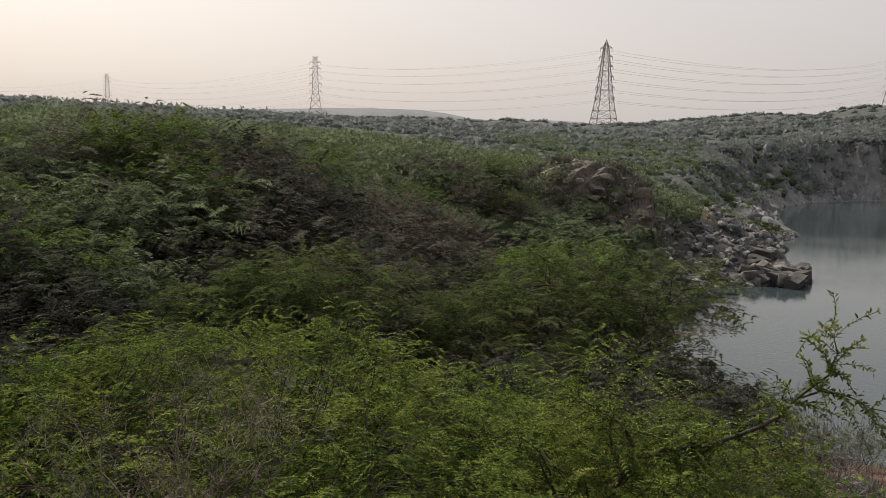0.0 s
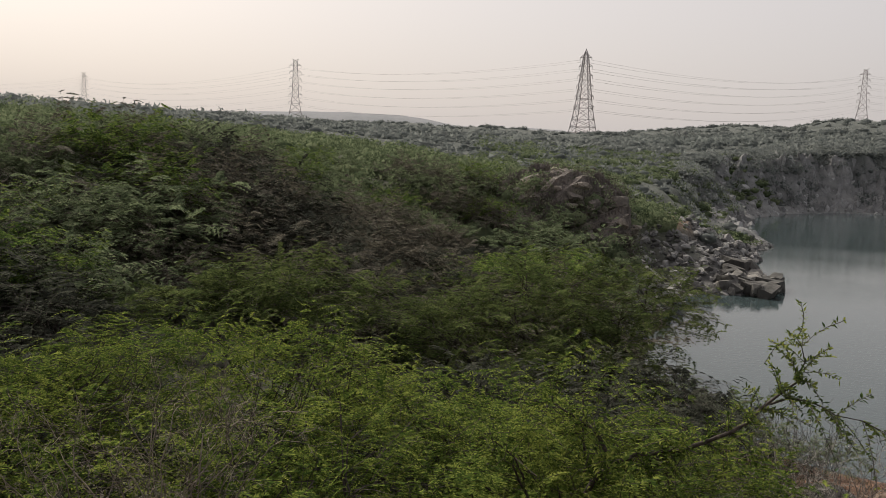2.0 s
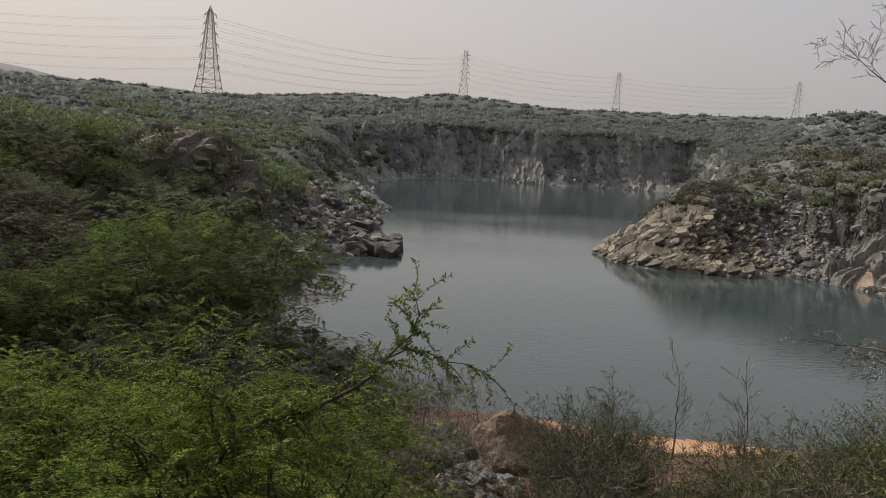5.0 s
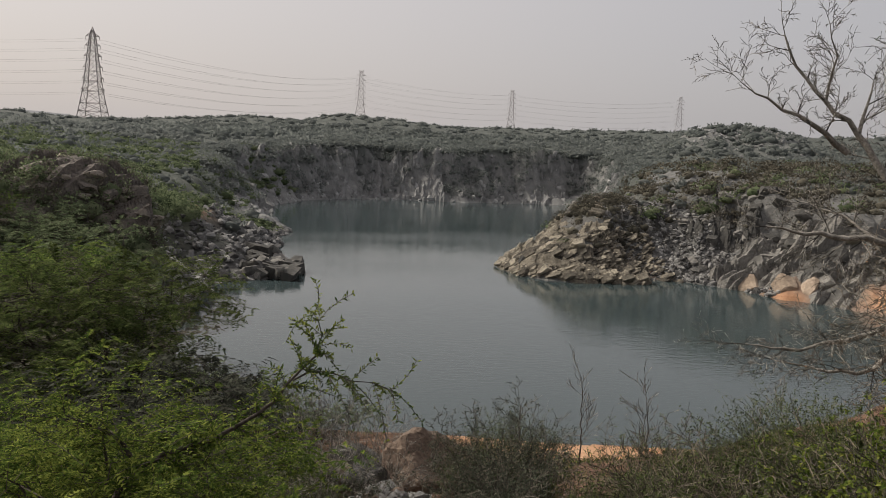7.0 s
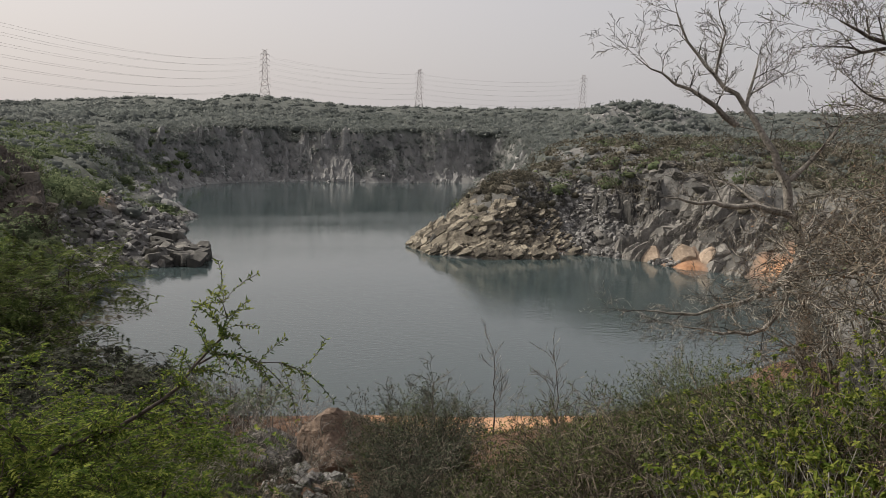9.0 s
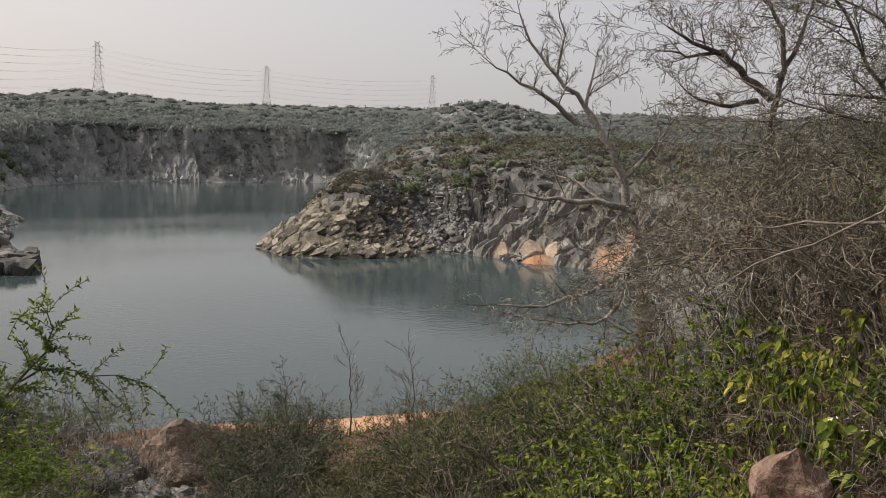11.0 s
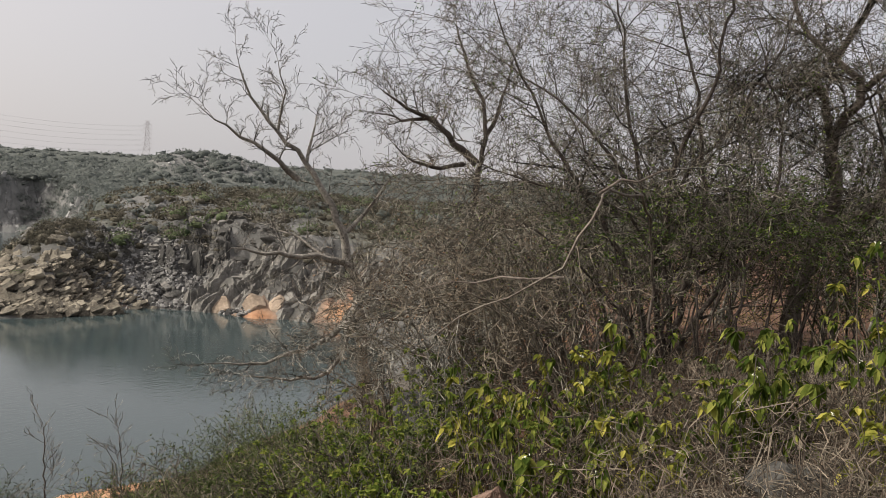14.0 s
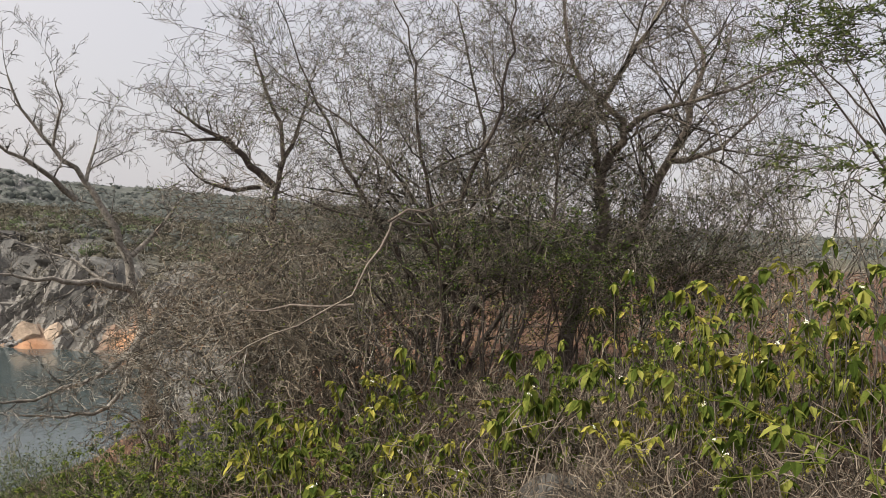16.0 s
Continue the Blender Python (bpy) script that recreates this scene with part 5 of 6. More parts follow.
bare_tree("bare_tree", 91, foot, [
    ([foot + np.array((0, 0, -0.2)), spot(47.4, -6.4, 13.0), spot(46.5, -4.4, 13.0), spot(46.0, -2.3, 13.0), spot(44.8, 0.1, 13.0), spot(43.2, 2.4, 13.0), spot(41.8, 3.9, 13.0), spot(40.3, 5.1, 13.0), spot(39.1, 6.5, 13.0), spot(38.3, 8.6, 13.0)], 0.14, 0.014),
    ([spot(42.7, 1.2, 13.0), spot(41.2, 2.4, 12.84), spot(39.6, 3.5, 12.68), spot(37.5, 4.5, 12.52), spot(35.9, 5.6, 12.36)], 0.05, 0.006),
    ([spot(43.2, 2.5, 13.0), spot(43.5, 4.2, 13.13), spot(43.7, 5.8, 13.27)], 0.035, 0.008),
    ([spot(41.1, 4.4, 13.0), spot(41.5, 6.5, 12.8), spot(40.9, 9.2, 12.6)], 0.025, 0.006),
    ([spot(46.3, -2.3, 13.0), spot(47.7, -0.9, 13.1), spot(48.6, 0.6, 13.2), spot(49.4, 2.0, 13.3)], 0.05, 0.012),
    ([spot(46.9, -4.8, 13.0), spot(45.2, -4.3, 12.8), spot(43.1, -4.1, 12.6), spot(40.7, -4.2, 12.4), spot(38.3, -3.9, 12.2)], 0.065, 0.011),
    ([spot(44.8, -4.1, 13.0), spot(43.5, -3.2, 13.2), spot(42.3, -2.7, 13.4), spot(40.6, -2.1, 13.6)], 0.03, 0.006),
    ([spot(47.6, -6.8, 13.0), spot(46.9, -8.5, 12.75), spot(45.9, -10.0, 12.5), spot(43.5, -11.0, 12.25), spot(40.2, -11.9, 12.0), spot(37.6, -11.9, 11.75)], 0.06, 0.009),
    ([spot(47.1, -8.5, 13.0), spot(46.4, -10.1, 12.76), spot(46.4, -12.2, 12.52), spot(43.6, -13.1, 12.28), spot(39.4, -12.7, 12.04)], 0.05, 0.008),
], "bare pale-barked tree leaning over the lake", PALE_BARK, GREY_TWIG, 0.72, 4, 1, 0.10, 0.01, 5, 0.0032, start=0.3, angle=0.8, stout=0.55, cap=0.014, shrink=0.5)
foot = polar(55.5, 15)
bare_tree("bare_tree", 92, foot, [
    ([foot + np.array((0, 0, -0.2)), spot(55.4, 2.8, 15.0), spot(55.9, 4.0, 15.0), spot(55.9, 6.0, 15.0), spot(55.5, 7.5, 15.0), spot(54.8, 9.2, 15.0), spot(53.9, 10.8, 15.0), spot(53.3, 12.7, 15.0)], 0.12, 0.02),
    ([spot(55.3, 3.2, 15.0), spot(54.2, 4.1, 14.93), spot(53.0, 5.2, 14.87), spot(52.1, 6.2, 14.8), spot(50.9, 6.4, 14.73), spot(49.4, 7.2, 14.67), spot(48.3, 7.9, 14.6)], 0.085, 0.015),
    ([spot(52.0, 6.3, 15.0), spot(50.5, 5.9, 14.73), spot(49.0, 6.1, 14.47), spot(48.0, 6.3, 14.2)], 0.04, 0.01),
    ([spot(54.4, 3.1, 15.0), spot(52.8, 2.6, 14.73), spot(50.7, 2.9, 14.47), spot(49.4, 4.1, 14.2)], 0.05, 0.01),
    ([spot(55.9, 5.3, 15.0), spot(56.8, 6.9, 15.17), spot(56.9, 8.9, 15.33), spot(57.4, 10.5, 15.5)], 0.05, 0.012),
], "gnarled dark leafless tree above the thicket", DARK_BARK, SHADE_TWIG, 0.68, 4, 1, 0.15, 0.01, 5, 0.0034, start=0.3, angle=0.9, stout=0.6, cap=0.02, shrink=0.52)
foot = polar(69.1, 8.7)
root = foot + np.array((0, 0, -0.2))
bare_tree("bare_tree", 93, foot, [
    ([root, spot(67.8, -6.9, 8.60), spot(66.5, -3.8, 8.65), spot(64.5, -0.3, 8.70), spot(61.8, 2.8, 8.75), spot(60.0, 5.9, 8.80), spot(58.2, 9.3, 8.85), spot(56.3, 13.0, 8.90)], 0.042, 0.008),
    ([root, spot(68.5, -6.1, 8.60), spot(67.9, -2.1, 8.58), spot(67.0, 2.0, 8.57), spot(65.9, 5.9, 8.55), spot(65.2, 9.9, 8.53), spot(65.1, 13.4, 8.52), spot(63.3, 16.3, 8.50)], 0.040, 0.008),
    ([root, spot(69.1, -5.2, 8.60), spot(68.6, -0.8, 8.55), spot(68.4, 2.5, 8.50), spot(69.8, 5.8, 8.45), spot(71.2, 8.3, 8.40), spot(71.9, 12.6, 8.35), spot(71.8, 17.9, 8.30)], 0.042, 0.009),
    ([root, spot(70.1, -5.2, 8.60), spot(71.1, -1.4, 8.67), spot(71.2, 2.2, 8.73), spot(70.6, 5.9, 8.80), spot(69.9, 9.4, 8.87), spot(68.8, 13.3, 8.93), spot(67.7, 16.6, 9.00)], 0.038, 0.008),
    ([root, spot(66.6, -7.0, 8.50), spot(64.4, -4.7, 8.30), spot(61.4, -2.5, 8.10), spot(58.9, -1.1, 7.90)], 0.026, 0.006),
    ([root, spot(71.0, -6.7, 8.60), spot(73.6, -3.3, 8.64), spot(75.0, 0.1, 8.68), spot(76.0, 3.4, 8.72), spot(75.5, 6.9, 8.76), spot(74.3, 10.8, 8.80)], 0.036, 0.008),
    ([spot(68.1, -2.9, 8.60), spot(66.3, 0.3, 8.56), spot(64.0, 1.1, 8.52), spot(60.7, 1.5, 8.48), spot(57.8, 2.5, 8.44), spot(55.4, 3.1, 8.40)], 0.022, 0.006),
    ([spot(67.5, 0.4, 8.60), spot(65.0, 3.9, 8.74), spot(61.9, 6.9, 8.88), spot(59.8, 8.7, 9.02), spot(57.3, 9.6, 9.16), spot(55.3, 11.0, 9.30)], 0.022, 0.006),
    ([spot(68.7, -2.0, 8.60), spot(69.5, 2.9, 8.76), spot(72.2, 5.6, 8.92), spot(73.6, 8.8, 9.08), spot(75.8, 11.7, 9.24), spot(75.9, 15.1, 9.40)], 0.024, 0.006),
    ([root, spot(69.6, -6.5, 8.75), spot(69.2, -3.0, 8.9), spot(67.0, 0.5, 9.2), spot(63.5, 3.5, 9.6), spot(61.0, 8.0, 9.9)], 0.030, 0.007),
], "many-stemmed nearly leafless thorn tree with fine grey twigs", DARK_BARK, SHADE_TWIG, 1.45, 4, 1, 0.13, 0.0, 6, 0.0023, (LEAF_FRESH, 10000, 0.030, 0.014, 0.2), angle=0.9, start=0.28, stout=0.6, cap=0.016, shrink=0.5)
foot = polar(76.6, 9.6)
bare_tree("bare_tree", 94, foot, [
    ([foot + np.array((0, 0, -0.2)), spot(76.7, -10.3, 9.6), spot(77.0, -6.2, 9.6), spot(78.1, -1.2, 9.6), spot(79.7, 2.2, 9.6), spot(78.6, 4.6, 9.6), spot(78.7, 6.3, 9.6), spot(80.2, 8.2, 9.6), spot(80.3, 9.1, 9.6), spot(78.9, 10.6, 9.6), spot(76.8, 11.7, 9.6), spot(75.8, 14.0, 9.6), spot(75.2, 17.8, 9.6)], 0.11, 0.015),
    ([spot(78.8, 0.1, 9.6), spot(81.9, 1.1, 9.65), spot(81.8, 4.3, 9.7), spot(83.1, 6.8, 9.75), spot(85.0, 8.8, 9.8), spot(84.0, 10.6, 9.85), spot(85.8, 13.0, 9.9), spot(84.8, 14.9, 9.95), spot(83.4, 16.4, 10.0)], 0.08, 0.012),
    ([spot(78.7, 5.4, 9.6), spot(77.9, 7.8, 9.44), spot(78.2, 9.6, 9.28), spot(76.2, 8.7, 9.12), spot(73.7, 9.0, 8.96), spot(71.7, 9.4, 8.8)], 0.05, 0.01),
    ([spot(83.1, 6.7, 9.6), spot(85.4, 6.5, 9.7), spot(87.5, 8.5, 9.8), spot(89.2, 10.4, 9.9)], 0.04, 0.01),
    ([spot(80.2, 8.6, 9.6), spot(82.1, 10.3, 9.47), spot(84.7, 10.9, 9.35), spot(87.3, 11.5, 9.22), spot(90.1, 12.9, 9.1)], 0.04, 0.01),
    ([spot(78.5, 10.6, 9.6), spot(79.9, 13.3, 9.8), spot(81.3, 15.6, 10.0), spot(82.3, 17.8, 10.2)], 0.04, 0.01),
], "twisted bare tree with pale curving limbs", BARK, SHADE_TWIG, 1.5, 4, 1, 0.15, 0.0, 6, 0.0024, (SMALL_DARK, 8000, 0.028, 0.013, 0.2), angle=0.95, start=0.25, stout=0.6, cap=0.018, shrink=0.5)

# brown twig thicket between the trees and the lake, its branches arching out over the bank
for k, (h, r, tall) in enumerate([(55.5, 8.4, 1.5), (59, 7.8, 1.8), (62.5, 7.8, 1.9), (58.5, 10.2, 2.3), (63.5, 9.6, 2.2), (56, 11, 2.1), (60.5, 9.0, 2.2), (57, 9.4, 1.9), (55.5, 12.2, 2.2), (66, 9.6, 2.3), (61.5, 11, 2.5), (50.8, 10.4, 1.4), (52.8, 9.8, 1.6), (49.4, 11.6, 1.3)]):
    foot = polar(h, r)
    g = np.random.default_rng(200 + k)
    limbs = []
    lakeward = math.atan2(math.sin(radians(h)), -math.cos(radians(h)))
    for j in range(9):
        a, lean = lakeward + g.normal() * 0.9, g.uniform(0.3, 0.85)
        out = np.array((math.cos(a), math.sin(a), 0)) * lean * tall
        top = tall * g.uniform(0.55, 1.05)
        limbs.append(([foot + np.array((g.normal() * 0.15, g.normal() * 0.15, -0.1)), foot + out * 0.35 + np.array((0, 0, top * 0.75)), foot + out * 0.75 + np.array((0, 0, top)), foot + out * 1.15 + np.array((0, 0, top * g.uniform(0.7, 1.0)))], 0.016, 0.004))
    bare_tree("twig_thicket", 300 + k, foot, limbs, "dense thicket of dry brown leafless twigs", BROWN_TWIG, BROWN_TWIG if k % 3 else TWIG, 0.62, 3, 2, 0.34, -0.02, 4, 0.0028, (LITTER_DULL, 260, 0.03, 0.016, 0.4), group="dry thickets", start=0.2, category="bush", angle=0.95)
for k, (h, r, tall, count) in enumerate([(65.5, 8.4, 1.1, 500), (71.5, 8.9, 1.1, 500), (78.6, 10.0, 2.4, 4600), (81.0, 10.2, 2.4, 4400), (84, 11, 2.4, 2400), (62.5, 8.8, 1.5, 400), (88, 8.6, 1.0, 300), (93, 8.8, 1.1, 300), (67, 10.6, 2.6, 2100), (70.5, 11.2, 2.6, 2100), (73.5, 11.4, 2.6, 2100), (79.5, 11.6, 2.8, 2100), (83, 12.0, 2.8, 2100), (64.5, 11.6, 2.6, 2100), (86.5, 12.4, 2.6, 2100)]):
    foot = polar(h, r)
    g = np.random.default_rng(280 + k)
    limbs = []
    for j in range(7):
        a, lean = g.uniform(0, 6.28), g.uniform(0.15, 0.75)
        tip = foot + np.array((math.cos(a) * lean * tall, math.sin(a) * lean * tall, tall * g.uniform(0.5, 1.1)))
        limbs.append(([foot + np.array((g.normal() * 0.2, g.normal() * 0.2, -0.1)), foot * 0.5 + tip * 0.5 + np.array((0, 0, 0.2)), tip], 0.014, 0.005))
    bare_tree("twig_thicket", 310 + k, foot, limbs, "tangled grey-brown thicket with a few green leaves", SHADE_TWIG, SHADE_TWIG, 0.7, 3, 1 if count > 2000 else 2, 0.24, 0.02, 4 if count > 2000 else 3, 0.003, (LEAF_FRESH if 4000 < count < 4300 else SMALL_DARK if count > 2000 else SMALL, count, 0.042, 0.02, 0.1), group="leafy thickets", start=0.35, category="bush")
# bare shrubs further along the bank
for k, (h, r, tall) in enumerate([(83, 14, 2.6), (88, 16, 2.8), (93, 15, 3.2), (98, 13, 3.0), (80, 19, 3.0), (73, 15, 3.4), (66, 16, 3.2), (90, 22, 3.0)]):
    foot = polar(h, r)
    g = np.random.default_rng(220 + k)
    limbs = []
    for j in range(7):
        a, lean = g.uniform(0, 6.28), g.uniform(0.2, 0.6)
        tip = foot + np.array((math.cos(a) * lean * tall, math.sin(a) * lean * tall, tall * g.uniform(0.7, 1.1)))
        limbs.append(([foot + np.array((g.normal() * 0.15, g.normal() * 0.15, -0.1)), foot * 0.45 + tip * 0.55 + np.array((0, 0, 0.2)), tip], 0.03, 0.008))
    bare_tree("bare_shrub", 330 + k, foot, limbs, "tall bare shrub with upright grey-brown twigs", TWIG, TWIG, 1.0, 3, 3, 0.2, 0.06, 3, 0.005, group="bare shrubs", start=0.25, category="bush")
# the crooked dead branch in front of the thicket
R = 5.6
foot = polar(68.6, 7.6)
bare_tree("dead_branch", 95, foot, [
    ([foot + np.array((0, 0, -0.1)), spot(68.2, -5, 7.4), spot(67.4, 0.8, 6.6), spot(66.0, 1.4, 6.0), spot(64.0, 1.2, R), spot(64.1, 0.2, R), spot(62.1, -4.9, R), spot(58.4, -6.4, R), spot(53.3, -9.5, R + 0.2)], 0.020, 0.005),
    ([spot(64.1, 1.1, R), spot(66.5, 2.4, R), spot(69.0, 3.0, R)], 0.014, 0.005),
    ([spot(62.1, -4.9, R), spot(57.6, -5.2, R + 0.2), spot(52, -6.4, R + 0.4)], 0.014, 0.004),
], "crooked dead branch with grey peeling bark", BARK, GREY_TWIG, 0.55, 2, 4, 0.25, 0.02, 3, 0.0025, start=0.5)


# a pale dry stick that lies among the shrubs
foot = polar(71.6, 5.3)
bare_tree("dead_stick", 96, foot, [([polar(70.0, 5.7) + np.array((0, 0, 0.30)), polar(71.6, 5.3) + np.array((0, 0, 0.14)), polar(73.6, 4.9) + np.array((0, 0, 0.03))], 0.014, 0.018), ([polar(72.8, 5.05) + np.array((0, 0, 0.06)), polar(73.2, 5.1) + np.array((0, 0, 0.16))], 0.010, 0.005)], "pale dry stick lying among the shrubs", PALE_BARK, GREY_TWIG, 0.2, 1, 6, 0.3, 0.0, 2, 0.002, start=0.8, category="stick")


# ---- shrubs of the undergrowth ----
def folded_leaves(rng, seats, ways, length, width, droop):
    """Broad leaves, each folded along its midrib and hanging."""
    n = len(seats)
    d = unit(ways * 0.3 + rng.normal(size=(n, 3)) * np.array((1, 1, 0.3)) - np.array((0, 0, 1.0)) * droop * rng.uniform(0.3, 1.5, (n, 1)))
    side = unit(np.cross(d, rng.normal(size=(n, 3)) * 0.4 + np.array((0, 0, 1.0))))
    up = np.cross(side, d)
    l, w = length * rng.uniform(0.45, 1.25, (n, 1)), width * rng.uniform(0.7, 1.2, (n, 1))
    fall, curl = np.array((0, 0, -1.0)) * l, rng.uniform(0.1, 0.6, (n, 1))

    def at(f, s):
        return seats + d * l * f + side * w * s + up * w * abs(s) * 0.45 + fall * curl * f * f

    v = np.stack([at(0, 0), at(0.30, 0.50), at(0.66, 0.42), at(1, 0), at(0.66, -0.42), at(0.30, -0.50), at(0.45, 0)], 1).reshape(-1, 3)
    i = np.arange(n)[:, None] * 7
    return v, np.concatenate([i + np.array((k, (k + 1) % 6, 6)) for k in range(6)])


def leafy_shrub(name, seed, place, tall, wide, stems, per, leaf, material, label, group, droop=1.0, flowers=0, bark=TWIG, whorl=5):
    g = np.random.default_rng(seed)
    plant = Plant(seed)
    ob = thing(name, place, label, "shrub", group)
    seats, ways, ends = [], [], []
    for k in range(stems):
        a, lean = g.uniform(0, 6.28), g.uniform(0.1, 1.0) * wide
        tip = np.array((math.cos(a) * lean, math.sin(a) * lean, tall * g.uniform(0.55, 1.1)))
        p, w, r = plant.limb([np.array((g.normal() * 0.08, g.normal() * 0.08, -0.05)), tip * np.array((0.4, 0.4, 0.55)) + g.normal(size=3) * 0.07 * tall, tip], 0.006, 0.0025)
        for j in g.choice(np.arange(len(p) // 3, len(p)), size=per):
            for _ in range(whorl):
                seats.append(p[j] + g.normal(size=3) * 0.01), ways.append(w[j])
        for _ in range(whorl + 2):
            seats.append(p[-1] + g.normal(size=3) * 0.012), ways.append(w[-1])
        ends.append(p[-1])
    for me in plant.limb_meshes(bark, 3):
        part("stem", me, ob)
    part("foliage", mesh_of("foliage", *folded_leaves(g, np.array(seats), np.array(ways), leaf[0], leaf[1], droop), material), ob)
    for e in ends[:flowers]:
        c = e + g.normal(size=(10, 3)) * 0.008 + np.array((0, 0, 0.012))
        fv, ff = leaf_tris(g, c, np.full(10, 0.009), 0.003)
        part("flower", mesh_of("flower", fv, ff, PETAL), ob, "cluster of small white flowers")
    return ob


rng = np.random.default_rng(15)
spots = [(83.6, 5.2, 1.35), (86.5, 5.6, 1.3), (88.5, 5.0, 1.4), (90.7, 5.4, 1.35), (93, 4.8, 1.35), (95, 5.2, 1.35), (97.5, 4.8, 1.3), (99.5, 5.6, 1.35), (86.1, 4.8, 1.1), (90, 4.4, 0.95), (92.5, 5.8, 1.3), (96, 6.2, 1.35),
         (79.5, 6.2, 1.0), (82.2, 5.0, 0.8), (75.8, 6.0, 0.85), (77, 5.6, 0.9), (72.7, 5.8, 0.85), (74.2, 5.5, 0.8), (78, 6.6, 0.8),
         (55.5, 6.4, 1.0), (57.5, 6.2, 0.95), (61.3, 6.4, 0.9), (63, 6.6, 0.95), (65.2, 7.0, 1.0), (67.6, 6.8, 1.05), (66.3, 6.4, 1.0), (65.3, 5.2, 0.65), (61.2, 5.1, 0.7), (69.3, 5.0, 0.65), (59, 5.6, 0.75), (63.5, 5.6, 0.6), (67, 5.6, 0.6), (56.8, 5.0, 0.5), (71, 5.4, 0.55), (60, 6.9, 0.9), (58.5, 7.2, 0.8)]
for k, (h, r, tall) in enumerate(spots):
    big = (0.8, 1.15, 0.95, 1.3)[k % 4]
    leafy_shrub("leafy_shrub", 400 + k, polar(h, r), tall, 0.36, 7, 3, (0.078 * big, 0.041 * big), (BROAD, BROAD_PALE)[k % 3 == 1], "leggy shrub with drooping yellow-green leaves and small white flowers", "flowering shrubs", (1.4, 0.8, 2.2)[k % 3], (2 if k % 2 else 1) if h > 60 else 0, SHADE_TWIG, whorl=4)
for k in range(64):
    h, r = rng.uniform(40, 56), rng.uniform(4.8, 9.5)
    if (h > 50 and r > 8.5) or (h > 52 and r < 6.2):
        continue
    leafy_shrub("green_shrub", 500 + k, polar(h, r), rng.uniform(0.45, 0.95), 0.5, 12, 8, (0.044, 0.026), SMALL if k % 4 else SMALL_DARK, "low green shrub with small rounded leaves", "green undergrowth", 0.2, bark=TWIG, whorl=4)
for k in range(26):
    h, r = rng.uniform(26, 42), rng.uniform(8, 17)
    leafy_shrub("green_shrub", 560 + k, polar(h, r), rng.uniform(0.35, 0.7), 0.5, 12, 7, (0.05, 0.026), SMALL_DARK if k % 2 else SMALL, "low green shrub with small rounded leaves", "green undergrowth", 0.2, bark=TWIG, whorl=4)

for k in range(12):
    h, r = rng.uniform(82, 100), rng.uniform(4.9, 6.6)
    leafy_shrub("green_shrub", 660 + k, polar(h, r), rng.uniform(0.8, 1.3), 0.4, 10, 7, (0.055, 0.028), SMALL if k % 3 else BROAD_PALE, "tall yellow-green shrub with small leaves", "tall undergrowth", 0.6, bark=SHADE_TWIG, whorl=4)
for k, (h, r, tall) in enumerate([(60.5, 5.6, 0.7), (62.5, 6.2, 0.75), (64.5, 5.9, 0.65), (66.8, 6.3, 0.8), (68.6, 5.8, 0.6), (63.6, 6.9, 0.8), (58.8, 6.3, 0.75), (70.5, 6.4, 0.7), (73.0, 6.6, 0.6), (76.5, 6.3, 0.65)]):
    leafy_shrub("green_shrub", 690 + k, polar(h, r), tall, 0.45, 11, 7, (0.046, 0.028), (SMALL, BROAD, SMALL_DARK)[k % 3], "low yellow-green shrub with small leaves on thin stems", "small-leaved shrubs", 0.7, bark=SHADE_TWIG, whorl=4)
# green foliage between the dark stems of the thicket
for k, (h, r, e, wide) in enumerate([(71.5, 8.2, 0.3, 0.6), (74.5, 8.3, 0.8, 0.6), (77.0, 8.4, -0.6, 0.55), (64.5, 7.9, -1.8, 0.45), (80.0, 9.0, -3.6, 0.6)]):
    foot = polar(h, r)
    crowned("green_bush", canopy(700 + k, at_foot([tuple(spot(h, e, r)) + (wide, wide, 0.45), tuple(spot(h + 2.0, e - 2.2, r)) + (0.5 * wide, 0.5 * wide, 0.35)], foot), 85, 0.42, 10, 0.036, 0.015, (0, 0, -0.2), LEAF_DEEP if k == 4 else LEAF_FRESH, DARK_BARK, 0.016, 0.003, low=-0.7), foot, "slender green bush with small leaves among dark stems", "green bushes of the thicket", category="bush")
# dense olive bushes on the near slope
olive = [canopy(85 + k, [(0, 0, 0.75, 0.95, 0.9, 0.95), (0.4, 0.3, 0.6, 0.7, 0.7, 0.8)], 450, 0.55, 9, 0.055, 0.03, (0, 0, -0.15), SMALL_DARK, TWIG, 0.02, 0.0035, -0.35, 0.0, 0.15, 0.9, True, 0.7) for k in range(2)]
for k, (h, r, size) in enumerate([(20.0, 11.9, 0.75), (22.4, 12.0, 0.8), (24, 11.6, 0.6), (34, 10.4, 0.42), (37.5, 10.4, 0.42), (32, 9.2, 0.4), (41.5, 9.6, 0.7), (43, 8.2, 0.6), (4.5, 11.4, 0.7), (1, 12.6, 0.7), (5, 15, 0.7)]):
    crowned("olive_bush", olive[k % 2], polar(h, r), "dense twiggy olive bush with tiny leaves", "olive bushes of the slope", k * 83, size, "bush")

